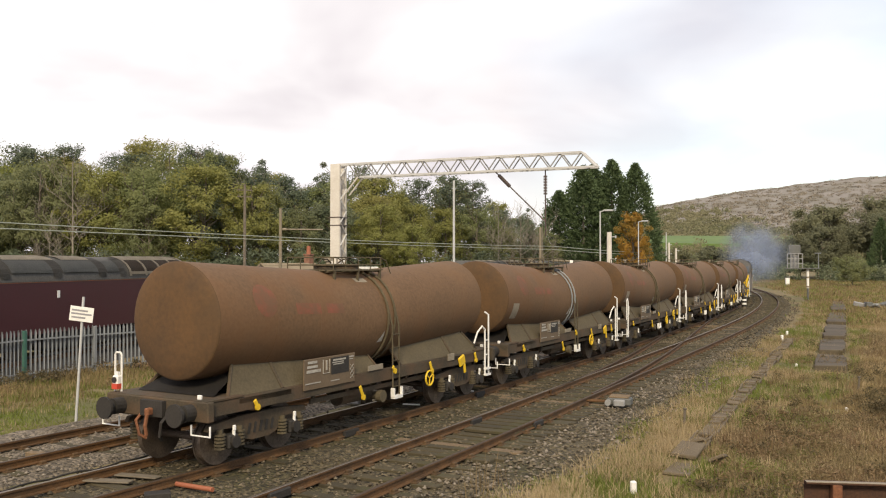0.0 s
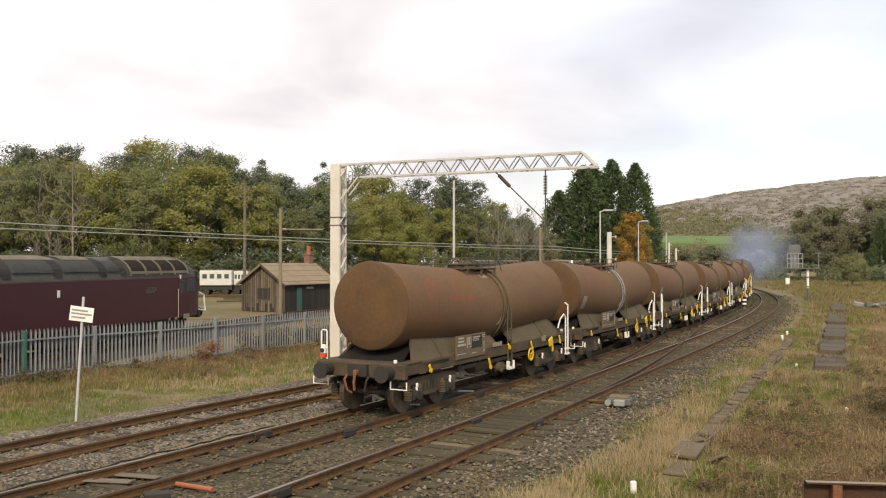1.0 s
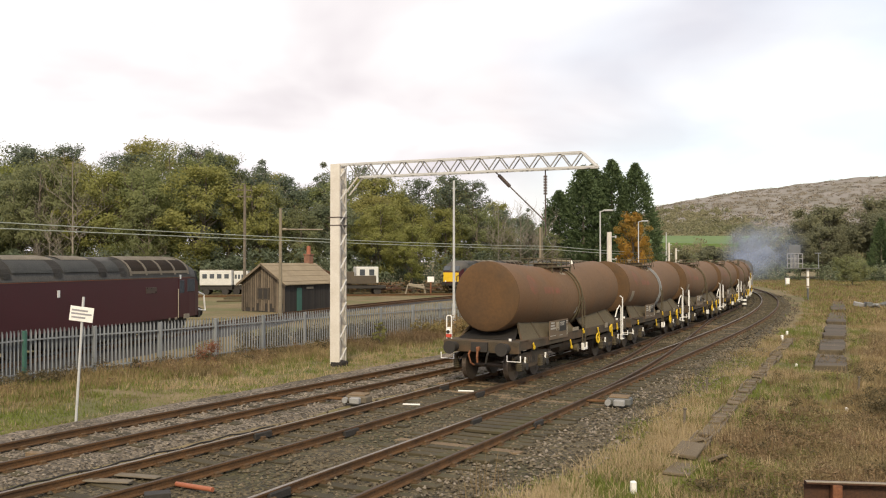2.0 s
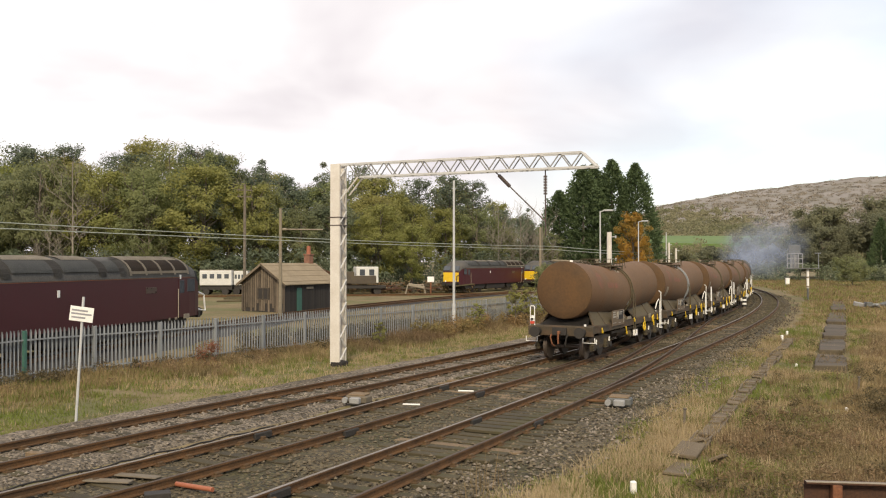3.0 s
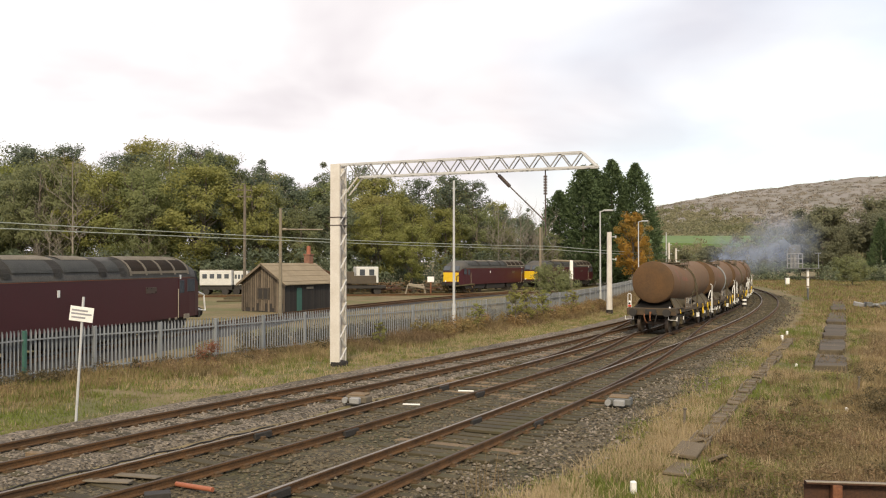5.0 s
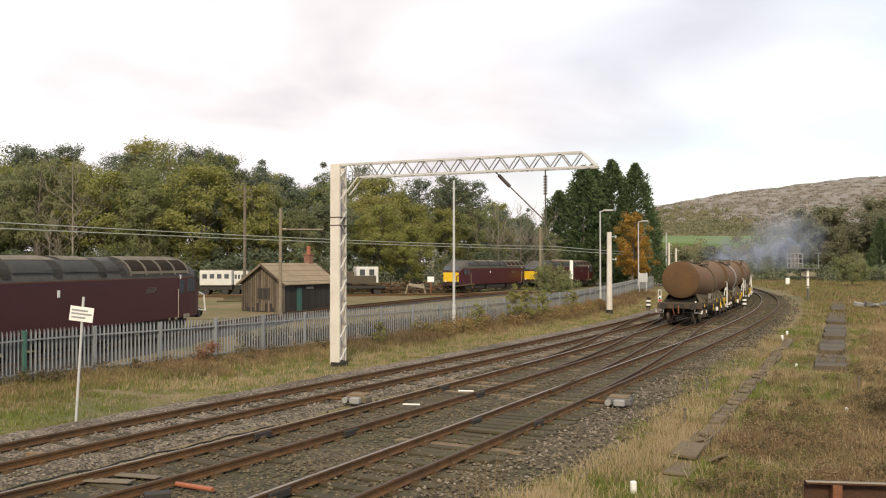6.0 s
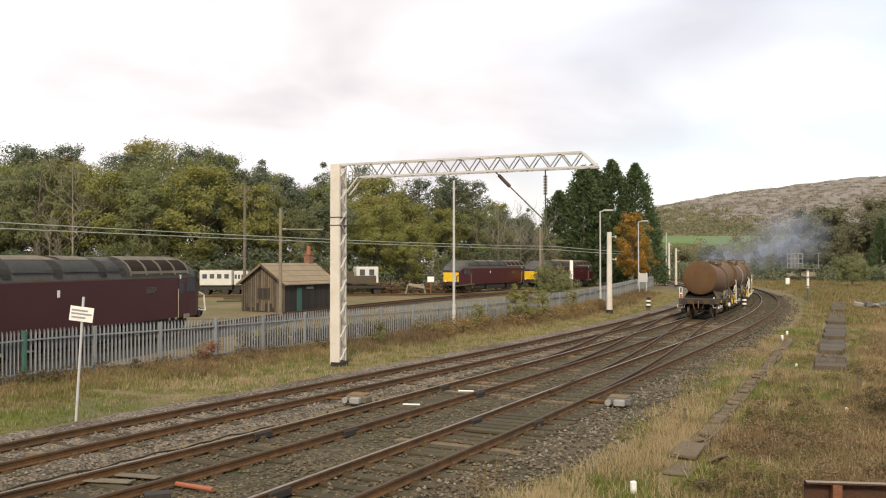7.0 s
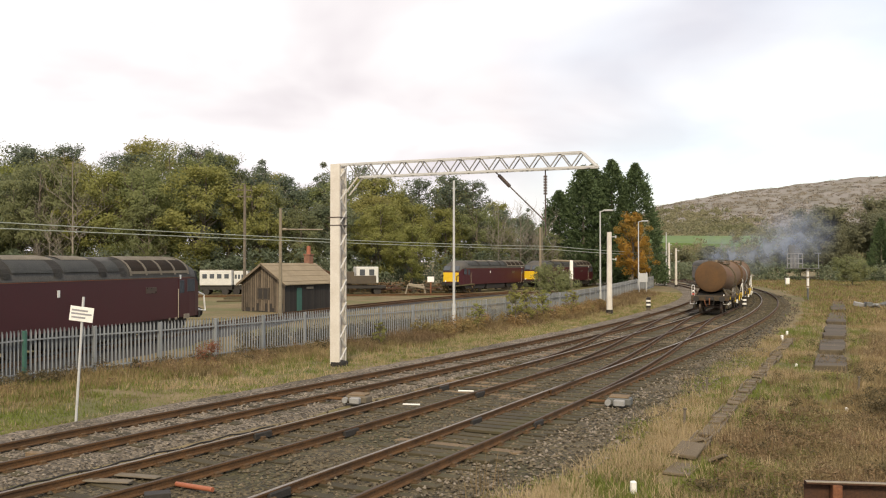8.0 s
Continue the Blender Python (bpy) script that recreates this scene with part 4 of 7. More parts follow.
                rod(bm, (bx + dx + 0.02, y * 1.15, 0.48), (bx + dx + 0.02, y * 1.15, 0.66), 0.03, 8)
                part("axle_mark", bm, "white", fr, "small white-painted grab by the axle box")
        for dx in (-0.85, 0.85):
            bm = B()
            for y in (-0.72, 0.72):
                sg = 1 if y > 0 else -1
                rod(bm, (0, y - 0.065, 0), (0, y + 0.065, 0), 0.455, 28)
                rod(bm, (0, y - sg * 0.085, 0), (0, y - sg * 0.055, 0), 0.485, 28)
                rod(bm, (0, y + sg * 0.06, 0), (0, y + sg * 0.09, 0), 0.16, 14)
                for k in range(4):
                    a = k * math.pi / 2
                    rod(bm, (0.28 * math.cos(a), y + sg * 0.06, 0.28 * math.sin(a)), (0.28 * math.cos(a), y + sg * 0.075, 0.28 * math.sin(a)), 0.05, 8)
            rod(bm, (0, -0.95, 0), (0, 0.95, 0), 0.075, 10)
            ws = part("wheelset", bm, "wheel", w)
            ws.matrix_basis = pose(bx + dx, 0, 0.46)
            wheels.append((ws, bx + dx))
    if last:
        # tail lamp on the hoop of the last wagon
        bm = B()
        box(bm, (-5.47, 1.14, 1.45), (0.12, 0.14, 0.24), bevel=0.02)
        box(bm, (-5.47, 1.14, 1.60), (0.05, 0.10, 0.07))
        lamp = part("tail_lamp", bm, "white", w, "white and red tail lamp")
        bm = B()
        rod(bm, (-5.53, 1.14, 1.49), (-5.555, 1.14, 1.49), 0.055, 14)
        part("tail_lamp_lens", bm, "black", lamp)
        bm = B()
        box(bm, (-5.475, 1.14, 1.37), (0.126, 0.146, 0.10))
        part("tail_lamp_base", bm, "red", lamp, "red lower part of the lamp")
    return w, wheels


# ---- the train's running: metres along the middle track of the last wagon's centre ----
def train_s(t):
    return 37.85 + 6.207 * t + 0.063 * t ** 2 + 0.02965 * t ** 3 - 0.004073 * t ** 4


def carriage_pose(s, half):
    a, _ = MID.at(s - half)
    b, _ = MID.at(s + half)
    c = (a + b) / 2
    return pose(c.x, c.y, 0.004, 0, 0, math.degrees(math.atan2(b.y - a.y, b.x - a.x)))


# ---- locomotives ----
def loco_section(x, w, zl, zs, zr, n=7):
    """Half-round roof on upright sides; w half width, zl bottom, zs cantrail, zr roof top."""
    pts = [(x, -w, zl), (x, -w, zs)]
    for i in range(1, n):
        a = math.pi * i / n
        pts.append((x, -w * math.cos(a), zs + (zr - zs) * math.sin(a) ** 0.8))
    return pts + [(x, w, zs), (x, w, zl)]


def build_loco(name, label, side, end, m, group="", vents="roof_pale"):
    t = thing(name, label, "locomotive", group, m=m)
    W = 1.34
    bm = B()
    prof = [(-9.55, 1.02, 0.95, 2.35, 2.38), (-9.5, 1.12, 0.95, 2.55, 2.60), (-8.9, 1.28, 0.95, 2.90, 3.55), (-8.2, W, 0.95, 2.93, 3.82),
            (8.2, W, 0.95, 2.93, 3.82), (8.9, 1.28, 0.95, 2.90, 3.55), (9.5, 1.12, 0.95, 2.55, 2.60), (9.55, 1.02, 0.95, 2.35, 2.38)]
    loft(bm, [[(x, -w, zl), (x, -w, zs), (x, w, zs), (x, w, zl)] for x, w, zl, zs, zr in prof])
    body = part("body", bm, side, t)
    bm = B()
    loft(bm, [loco_section(x, w + 0.012, zs - 0.03, zs + 0.01, zr + 0.08)[:] for x, w, zl, zs, zr in prof[1:-1]])
    roof = part("roof", bm, "roof_grey", t, "sooty grey curved roof", True)
    bm = B()
    for y in (-W - 0.006, W + 0.006):
        box(bm, (0, y, 2.90), (16.4, 0.02, 0.03))
    part("cantrail_stripe", bm, "fade_red" if side == "maroon" else "yellow", body, "thin cantrail stripe")
    # roof: grilles between ribs at one end, pale panels in the middle
    def roof_strip(x0, x1, a0, a1, material, nm, lift):
        b = B()
        rr = []
        for x in (x0, x1):
            ring = []
            for i in range(7):
                a = radians(a0 + (a1 - a0) * i / 6)
                ring.append((x, -(W + 0.012 + lift) * math.cos(a), 2.94 + (0.96 + lift) * math.sin(a) ** 0.8))
            rr.append(ring)
        loft(b, rr, close=False)
        b.faces.ensure_lookup_table()
        bmesh.ops.solidify(b, geom=list(b.faces), thickness=0.02)
        return part(nm, b, material, roof)
    for x0 in (3.0, 4.25, 5.5, 6.75):
        roof_strip(x0 + 0.08, x0 + 1.14, 14, 62, "grille", "radiator_grille", 0.02)
    for x0 in (2.9, 4.15, 5.4, 6.65, 7.9):
        roof_strip(x0, x0 + 0.17, 4, 92, "roof_pale", "roof_rib", 0.05)
    for x0 in (-5.0, -2.1, 0.8, 2.3):
        roof_strip(x0, x0 + 0.42, 4, 62, "roof_grey", "roof_rib", 0.014)
    roof_strip(2.9, 8.0, 7, 13, "roof_pale", "grille_sill", 0.045)
    for x0, x1 in ((-4.4, -1.6), (-1.1, 0.7), (3.1, 7.8)):
        roof_strip(x0, x1, 52, 92, vents, "roof_panel", 0.03)
    for x0, x1 in ((-7.4, -5.1), (-4.5, -2.2), (-1.6, 0.7), (1.3, 2.2)):
        roof_strip(x0, x1, 14, 50, "dark_grey", "roof_hatch", 0.018)
    for sy in (-1, 1):
        y = sy * (W + 0.004)
        for sx in (-1, 1):
            bm = B()
            box(bm, (sx * 8.35, y, 2.50), (0.72, 0.02, 0.62), bevel=0.008)
            part("cab_side_window", bm, "glass", body, "dark cab side window")
            bm = B()
            box(bm, (sx * 7.45, y, 1.94), (0.62, 0.02, 1.90), bevel=0.008)
            d = part("cab_door", bm, side, body)
            bm = B()
            box(bm, (sx * 7.45, y + sy * 0.008, 2.45), (0.44, 0.02, 0.62), bevel=0.008)
            part("door_window", bm, "glass", d)
            bm = B()
            bar(bm, [(sx * 7.05, y + sy * 0.05, 0.95), (sx * 7.05, y + sy * 0.05, 2.35)], 0.02)
            part("grab_rail", bm, "roof_pale", d, "pale grab rail")
        for x, z, l, h in ((4.7, 2.35, 0.9, 0.28),):
            bm = B()
            box(bm, (x, y, z), (l, 0.025, h), bevel=0.008)
            part("body_grille", bm, "insul", body, "dark louvred grille")
        for x, z, l, h, mt in ((-1.9, 2.42, 0.16, 0.28, "white"), (6.9, 0.92, 0.22, 0.12, "pale"), (7.9, 0.98, 0.55, 0.22, "pale"), (6.3, 0.92, 0.14, 0.12, "pale"), (7.3, 2.93, 0.14, 0.2, "white")):
            bm = B()
            box(bm, (x, y + sy * 0.01, z), (l, 0.02, h), bevel=0.005)
            part("side_plate", bm, mt, body, "small pale plate on the bodyside")
    for sx in (-1, 1):
        # yellow or plain nose panel, windscreens, lights, buffer beam
        bm = B()
        box(bm, (sx * 9.57, 0, 1.86), (0.05, 2.16, 1.12), bevel=0.02)
        nose = part("nose_panel", bm, end, t, "bright yellow warning panel" if end == "yellow" else "")
        for y in (-0.62, 0.62):
            bm = B()
            box(bm, (sx * 9.40, y, 2.93), (0.03, 0.95, 0.66), pose(0, 0, 0, 0, sx * -32, 0), bevel=0.01)
            part("windscreen", bm, "glass", body)
            bm = B()
            rod(bm, (sx * 9.59, y * 1.2, 1.35), (sx * 9.63, y * 1.2, 1.35), 0.10, 14)
            part("marker_light", bm, "white", nose)
            bm = B()
            rod(bm, (sx * 9.5, y * 1.4, 1.06), (sx * 9.95, y * 1.4, 1.06), 0.12, 12)
            rod(bm, (sx * 9.95, y * 1.4, 1.06), (sx * 10.0, y * 1.4, 1.06), 0.24, 18)
            part("buffer", bm, "black", t)
        for y in (-1.06, 1.06):
            bm = B()
            bar(bm, [(sx * 9.58, y, 1.22), (sx * 10.25, y * 1.04, 1.12), (sx * 10.10, y * 1.04, 1.95), (sx * 9.58, y, 2.10)], 0.05)
            part("hand_rail", bm, "white" if end == "maroon" else "black", nose, "white hand rail on the nose" if end == "maroon" else "")
        bm = B()
        box(bm, (sx * 9.5, 0, 0.98), (0.2, 2.4, 0.32), bevel=0.02)
        part("buffer_beam", bm, "black", t)
        bm = B()
        pts = [(-2.7, 0.75), (-2.5, 0.945), (2.5, 0.945), (2.7, 0.75), (2.3, 0.40), (-2.3, 0.40)]
        loft(bm, [[(sx * 5.6 + a, -1.15, b) for a, b in pts], [(sx * 5.6 + a, 1.15, b) for a, b in pts]])
        bog = part("bogie", bm, "black", t)
        for dx in (-1.9, 0.0, 1.9):
            bm = B()
            for y in (-0.75, 0.75):
                rod(bm, (sx * 5.6 + dx, y - 0.06, 0.5), (sx * 5.6 + dx, y + 0.06, 0.5), 0.5, 22)
            rod(bm, (sx * 5.6 + dx, -1.0, 0.5), (sx * 5.6 + dx, 1.0, 0.5), 0.12, 10)
            part("wheelset", bm, "wheel", bog)
    bm = B()
    box(bm, (0, 0, 0.60), (5.0, 2.4, 0.69), bevel=0.08)
    part("fuel_tank", bm, "black", t)
    return t


# ---- overhead-line gantry, poles, lamps, wires ----
def build_gantry():
    g = thing("overhead_line_gantry", "cream-painted steel lattice mast with a long lattice arm over the tracks", "gantry", m=pose(-3.95, 33.3, 0, 0, 0, -24.2))
    for y in (-0.25, 0.25):
        bm = B()
        box(bm, (0, y, 3.60), (0.40, 0.025, 7.50))
        for x in (-0.195, 0.195):
            box(bm, (x, y * 0.86, 3.60), (0.02, 0.07, 7.48))
        part("mast_plate", bm, "mast", g, "solid cream steel plate")
    n = 17
    for x in (-0.215, 0.215):
        for i in range(n):
            z0, z1 = 0.0 + i * 7.3 / n, 0.0 + (i + 1) * 7.3 / n
            bm = B()
            a, b = ((x, -0.22, z0), (x, 0.22, z1)) if i % 2 == 0 else ((x, 0.22, z0), (x, -0.22, z1))
            rod(bm, a, b, 0.030, 4)
            part("mast_lacing", bm, "beam", g)
    bm = B()
    for z in (5.05, 5.35):
        box(bm, (0, 0, z), (0.47, 0.56, 0.03))
    part("mast_band", bm, "insul", g)
    bm = B()
    box(bm, (0.05, 0, -0.19), (0.48, 0.54, 0.26), bevel=0.03)
    part("footing", bm, "black", g)
    # arm: four chords, zigzag lacing in a grey darkened for its shade, tapered tip
    L, d, w = 9.45, 0.50, 0.36
    zt = 7.33
    for y in (-w / 2, w / 2):
        bm = B()
        box(bm, (L / 2, y, zt), (L, 0.06, 0.065))
        part("top_chord", bm, "beam", g)
        bm = B()
        box(bm, (0.85 + (L - 0.2) / 2, y, zt - d), (L - 0.55, 0.06, 0.065))
        part("bottom_chord", bm, "beam", g)
        bm = B()
        rod(bm, (L, y, zt), (L + 0.50, y, zt - d), 0.04, 6)
        part("tip_brace", bm, "beam", g)
        bm = B()
        rod(bm, (0.36, y, zt - 1.15), (0.95, y, zt - d), 0.035, 6)
        part("knee_brace", bm, "mast", g)
        k = 24
        for i in range(k):
            x0, x1 = 0.55 + i * (L - 0.55) / k, 0.55 + (i + 1) * (L - 0.55) / k
            bm = B()
            a, b = ((x0, y, zt - d), (x1, y, zt)) if i % 2 else ((x0, y, zt), (x1, y, zt - d))
            rod(bm, a, b, 0.024, 5)
            part("lacing_bar", bm, "lace", g)
    bm = B()
    for i in range(13):
        x = 0.6 + i * (L - 0.7) / 12
        box(bm, (x, 0, zt), (0.04, w, 0.04))
        box(bm, (x + 0.3, 0, zt - d), (0.04, w, 0.04))
    part("cross_ties", bm, "lace", g)
    # registration arms that hang from the arm, with insulators
    for x, pts, ins in ((6.35, [(6.35, 0, 6.8), (6.9, 0, 6.25), (8.15, 0, 5.05)], (0.12, 0.42)), (8.15, [(8.15, 0, 6.8), (8.15, 0, 5.9), (8.15, 0, 4.55)], (0.05, 0.62))):
        bm = B()
        bar(bm, pts, 0.025)
        h = part("drop_arm", bm, "insul", g, "dark hanging arm")
        bm = B()
        a, b = Vector(pts[0]), Vector(pts[1])
        for i in range(7):
            c = a.lerp(b, 0.25 + 0.75 * i / 7)
            e = (b - a).normalized() * 0.03
            rod(bm, c - e, c + e, 0.065, 10)
        part("insulator", bm, "insul", h, "ribbed brown insulator")
    return g


def build_lamp_post(x, y, h, arm, label):
    t = thing("lamp_post", label, "lamp post", "yard lamp posts", m=pose(x, y, -0.25))
    bm = B()
    rod(bm, (0, 0, 0), (0, 0, 1.6), 0.11, 12, 0.10)
    rod(bm, (0, 0, 1.6), (0, 0, h), 0.075, 10, 0.06)
    part("column", bm, "lamp_grey", t)
    if arm:
        bm = B()
        bar(bm, [(0, 0, h - 0.05), (0.35, 0, h + 0.05)], 0.04)
        br = part("bracket", bm, "lamp_grey", t)
        bm = B()
        box(bm, (0.75, 0, h + 0.07), (0.85, 0.3, 0.15), bevel=0.05)
        hd = part("lantern", bm, "lamp_grey", t, "pale grey lantern")
    bm = B()
    box(bm, (0.0, -0.1, 0.9), (0.14, 0.05, 0.6), bevel=0.01)
    part("access_door", bm, "lamp_grey", t)
    return t


def build_pole(x, y, h, r, material, label, cross=0, name="telegraph_pole"):
    t = thing(name, label, "pole", m=pose(x, y, -0.25))
    bm = B()
    rod(bm, (0, 0, 0), (0, 0, h), r, 12, r * 0.72)
    part("shaft", bm, material, t)
    for i in range(cross):
        z = h - 0.5 - i * 0.55
        bm = B()
        box(bm, (0, 0, z), (1.3, 0.09, 0.09), pose(0, 0, 0, 0, 0, 30))
        c = part("cross_arm", bm, material, t)
        for dx in (-0.5, 0.5):
            bm = B()
            rod(bm, (dx * 0.87, dx * 0.5, z + 0.04), (dx * 0.87, dx * 0.5, z + 0.2), 0.04, 8)
            part("insulator", bm, "insul", c)
    return t


def build_concrete_mast(x, y, h, w, label):
    t = thing("overhead_line_mast", label, "mast", "overhead line masts", m=pose(x, y, -0.25))
    bm = B()
    rod(bm, (0, 0, 0.35), (0, 0, h), w, 10, w * 0.8)
    part("shaft", bm, "mast", t)
    bm = B()
    rod(bm, (0, 0, 0), (0, 0, 0.37), w * 1.12, 10)
    part("dark_base", bm, "black", t, "black base band")
    bm = B()
    for z in (h - 0.35, h - 2.0):
        box(bm, (w + 0.12, 0, z), (0.30, 0.06, 0.06))
        rod(bm, (w + 0.26, 0, z - 0.10), (w + 0.26, 0, z + 0.10), 0.045, 8)
    part("brackets", bm, "lamp_grey", t)
    return t


def build_wire(name, a, b, sag, r, label):
    n = 24
    bm = B()
    pts = []
    for i in range(n + 1):
        u = i / n
        p = Vector(a).lerp(Vector(b), u)
        p.z -= sag * 4 * u * (1 - u)
        pts.append(p)
    bar(bm, pts, r, 5)
    ob = part(name, bm, "wire")
    return tagged(ob, label, "wire", "overhead wires")


# ---- fence ----
FENCE = Line([(-18.5, 14.0), (-16.2, 21.5), (-14.05, 28.0), (-13.3, 29.4), (-11.95, 31.4), (-10.5, 33.1), (-9.1, 35.1), (-7.7, 37.2), (-6.4, 39.2), (-5.3, 40.8), (-2.4, 44.6), (0.5, 49.1), (4.1, 55.2),
              (9.0, 65.3), (13.8, 78.2), (20.9, 100.2), (32.1, 134.3)])


def build_fence():
    f = thing("palisade_fence", "galvanised steel palisade fence along the railway yard", "fence", kind="structure")
    # one pale: corrugated strip with a rounded triple-point top
    prof = [(-0.038, 0.0), (-0.020, 0.018), (0.020, 0.018), (0.038, 0.0), (0.038, -0.003), (0.020, 0.015), (-0.020, 0.015), (-0.038, -0.003)]
    bm = B()
    loft(bm, [[(a, b, z) for a, b in prof] for z in (-0.5, 1.36)] + [[(a * 0.25, b, 1.45) for a, b in prof]])
    me = bpy.data.meshes.new("pale")
    bmesh.ops.recalc_face_normals(bm, faces=bm.faces)
    bm.to_mesh(me)
    bm.free()
    me.materials.append(M["galv"])
    total = FENCE.s[-1]
    s, k = 0.5, 0
    verts, faces = [], []
    base_v = [tuple(v.co) for v in me.vertices]
    base_f = [tuple(p.vertices) for p in me.polygons]
    rng = random.Random(4)
    while s < total:
        p, h = FENCE.at(s)
        a = math.degrees(math.atan2(h.y, h.x))
        m = pose(p.x, p.y, rng.uniform(-0.012, 0.012), rng.uniform(-0.5, 0.5), rng.uniform(-0.4, 0.4), a)
        if 11.0 < s < 52.0 and k < 300:
            ob = new("pale", me)
            ob.parent = f
            ob.matrix_basis = m
            k += 1
        else:
            o = len(verts)
            verts += [tuple(m @ Vector(v)) for v in base_v]
            faces += [tuple(i + o for i in q) for q in base_f]
        s += 0.152
    rest = raw("far_pales", verts, faces, "galv", f)
    tagged(rest, kind="stuff")
    # rails and posts
    step = 2.6
    i = 0
    while i * step < total - step:
        s0, s1 = i * step, (i + 1) * step
        a, h0 = FENCE.at(s0, 0.06)
        b, _ = FENCE.at(s1, 0.06)
        for z in (0.02, 1.12):
            bm = B()
            d = b - a
            ang = math.degrees(math.atan2(d.y, d.x))
            c = (a + b) / 2
            box(bm, (c.x, c.y, z), (d.length, 0.035, 0.05), pose(0, 0, 0, 0, 0, ang))
            part("fence_rail", bm, "galv", f)
        bm = B()
        green = i == 6
        box(bm, (a.x, a.y, 0.45), (0.11, 0.10, 1.95), pose(0, 0, 0, 0, 0, math.degrees(math.atan2(h0.y, h0.x))), bevel=0.008)
        part("fence_post", bm, "green_steel" if green else "galv", f, "green-painted post" if green else "")
        i += 1
    return f


# ---- hut ----
def build_hut():
    """Timber hut: weathered boards on the gable, tarred boards on the long side, felt roof, brick chimney."""
    t = thing("timber_hut", "weathered timber hut with a brown felt roof in the yard", "hut", m=pose(-12.0, 67.0, -0.25, 0, 0, 61.6))
    # local x along the long side, y to the left across the gable
    L, D, he, hr = 6.4, 4.3, 2.25, 3.72
    rng = random.Random(8)
    bm = B()
    loft(bm, [[(x, 0.06, 0), (x, D - 0.06, 0), (x, D - 0.06, he), (x, D / 2, hr - 0.1), (x, 0.06, he)] for x in (0.06, L - 0.06)])
    core = part("wall_core", bm, "tar", t)
    n = 20
    for i in range(n):
        y0, y1 = D * i / n, D * (i + 1) / n - 0.02
        yc = (y0 + y1) / 2
        top = he + (hr - 0.12 - he) * (1 - abs(yc - D / 2) / (D / 2))
        bm = B()
        o = rng.uniform(0, 0.02)
        zb = rng.uniform(0.02, 0.12)
        zb = rng.choice([0.05, 0.1, 0.12, 0.35, 0.7])
        box(bm, (0.03 - o, yc, (top + zb) / 2), (0.03, (y1 - y0) * rng.uniform(0.7, 1.0), top - zb), pose(0, 0, 0, rng.uniform(-0.8, 0.8), 0, 0))
        part("gable_board", bm, "board", t)
    n = 28
    for i in range(n):
        x0, x1 = L * i / n, L * (i + 1) / n - 0.02
        bm = B()
        box(bm, ((x0 + x1) / 2, 0.03 - rng.uniform(0, 0.015), he / 2), (x1 - x0, 0.03, he))
        part("side_board", bm, "tar", t)
    for yc, x0 in ((2.1, -0.01),):
        bm = B()
        box(bm, (x0, yc, 1.45), (0.05, 1.2, 0.9), bevel=0.01)
        wd = part("window", bm, "black", t, "small dark window in the gable")
        bm = B()
        for dy in (-0.5, 0.0, 0.5):
            box(bm, (x0 - 0.02, yc + dy, 1.45), (0.05, 0.06, 0.9))
        for dz in (-0.43, 0.43):
            box(bm, (x0 - 0.02, yc, 1.45 + dz), (0.05, 1.06, 0.06))
        part("window_frame", bm, "board", wd)
    bm = B()
    box(bm, (1.75, -0.01, 0.95), (0.6, 0.05, 1.85), bevel=0.01)
    d = part("door", bm, "green_steel", t, "faded green plank door")
    bm = B()
    box(bm, (3.1, -0.02, 1.85), (0.9, 0.04, 0.18), bevel=0.02)
    part("name_plate", bm, "pale", t, "pale oval plate on the dark side")
    for sgn in (-1, 1):
        bm = B()
        a, b = Vector((0, D / 2, hr)), Vector((0, D / 2 + sgn * (D / 2 + 0.28), he - 0.13))
        loft(bm, [[(x, a.y, a.z), (x, b.y, b.z), (x, b.y, b.z + 0.07), (x, a.y, a.z + 0.08)] for x in (-0.3, L + 0.3)])
        part("roof_slope", bm, "felt", t)
        bm = B()
        loft(bm, [[(x, a.y, a.z - 0.14), (x, b.y, b.z - 0.13), (x, b.y, b.z + 0.03), (x, a.y, a.z + 0.03)] for x in (-0.335, -0.305)])
        part("bargeboard", bm, "board", t)
        bm = B()
        for i in range(4):
            u = (i + 0.5) / 4
            p = a.lerp(b, u)
            box(bm, (L / 2, p.y, p.z + 0.085), (L + 0.55, 0.035, 0.02))
        part("felt_battens", bm, "felt", t)
    bm = B()
    box(bm, (L - 0.35, D / 2 + 0.2, hr + 0.2), (0.55, 0.55, 1.2), bevel=0.01)
    box(bm, (L - 0.35, D / 2 + 0.2, hr + 0.78), (0.66, 0.66, 0.1), bevel=0.01)
    ch = part("chimney", bm, "brick", t, "small brick chimney")
    bm = B()
    rod(bm, (L - 0.35, D / 2 + 0.2, hr + 0.82), (L - 0.35, D / 2 + 0.2, hr + 1.5), 0.19, 12, 0.15)
    part("chimney_pot", bm, "pot", ch, "terracotta chimney pot")
    return t


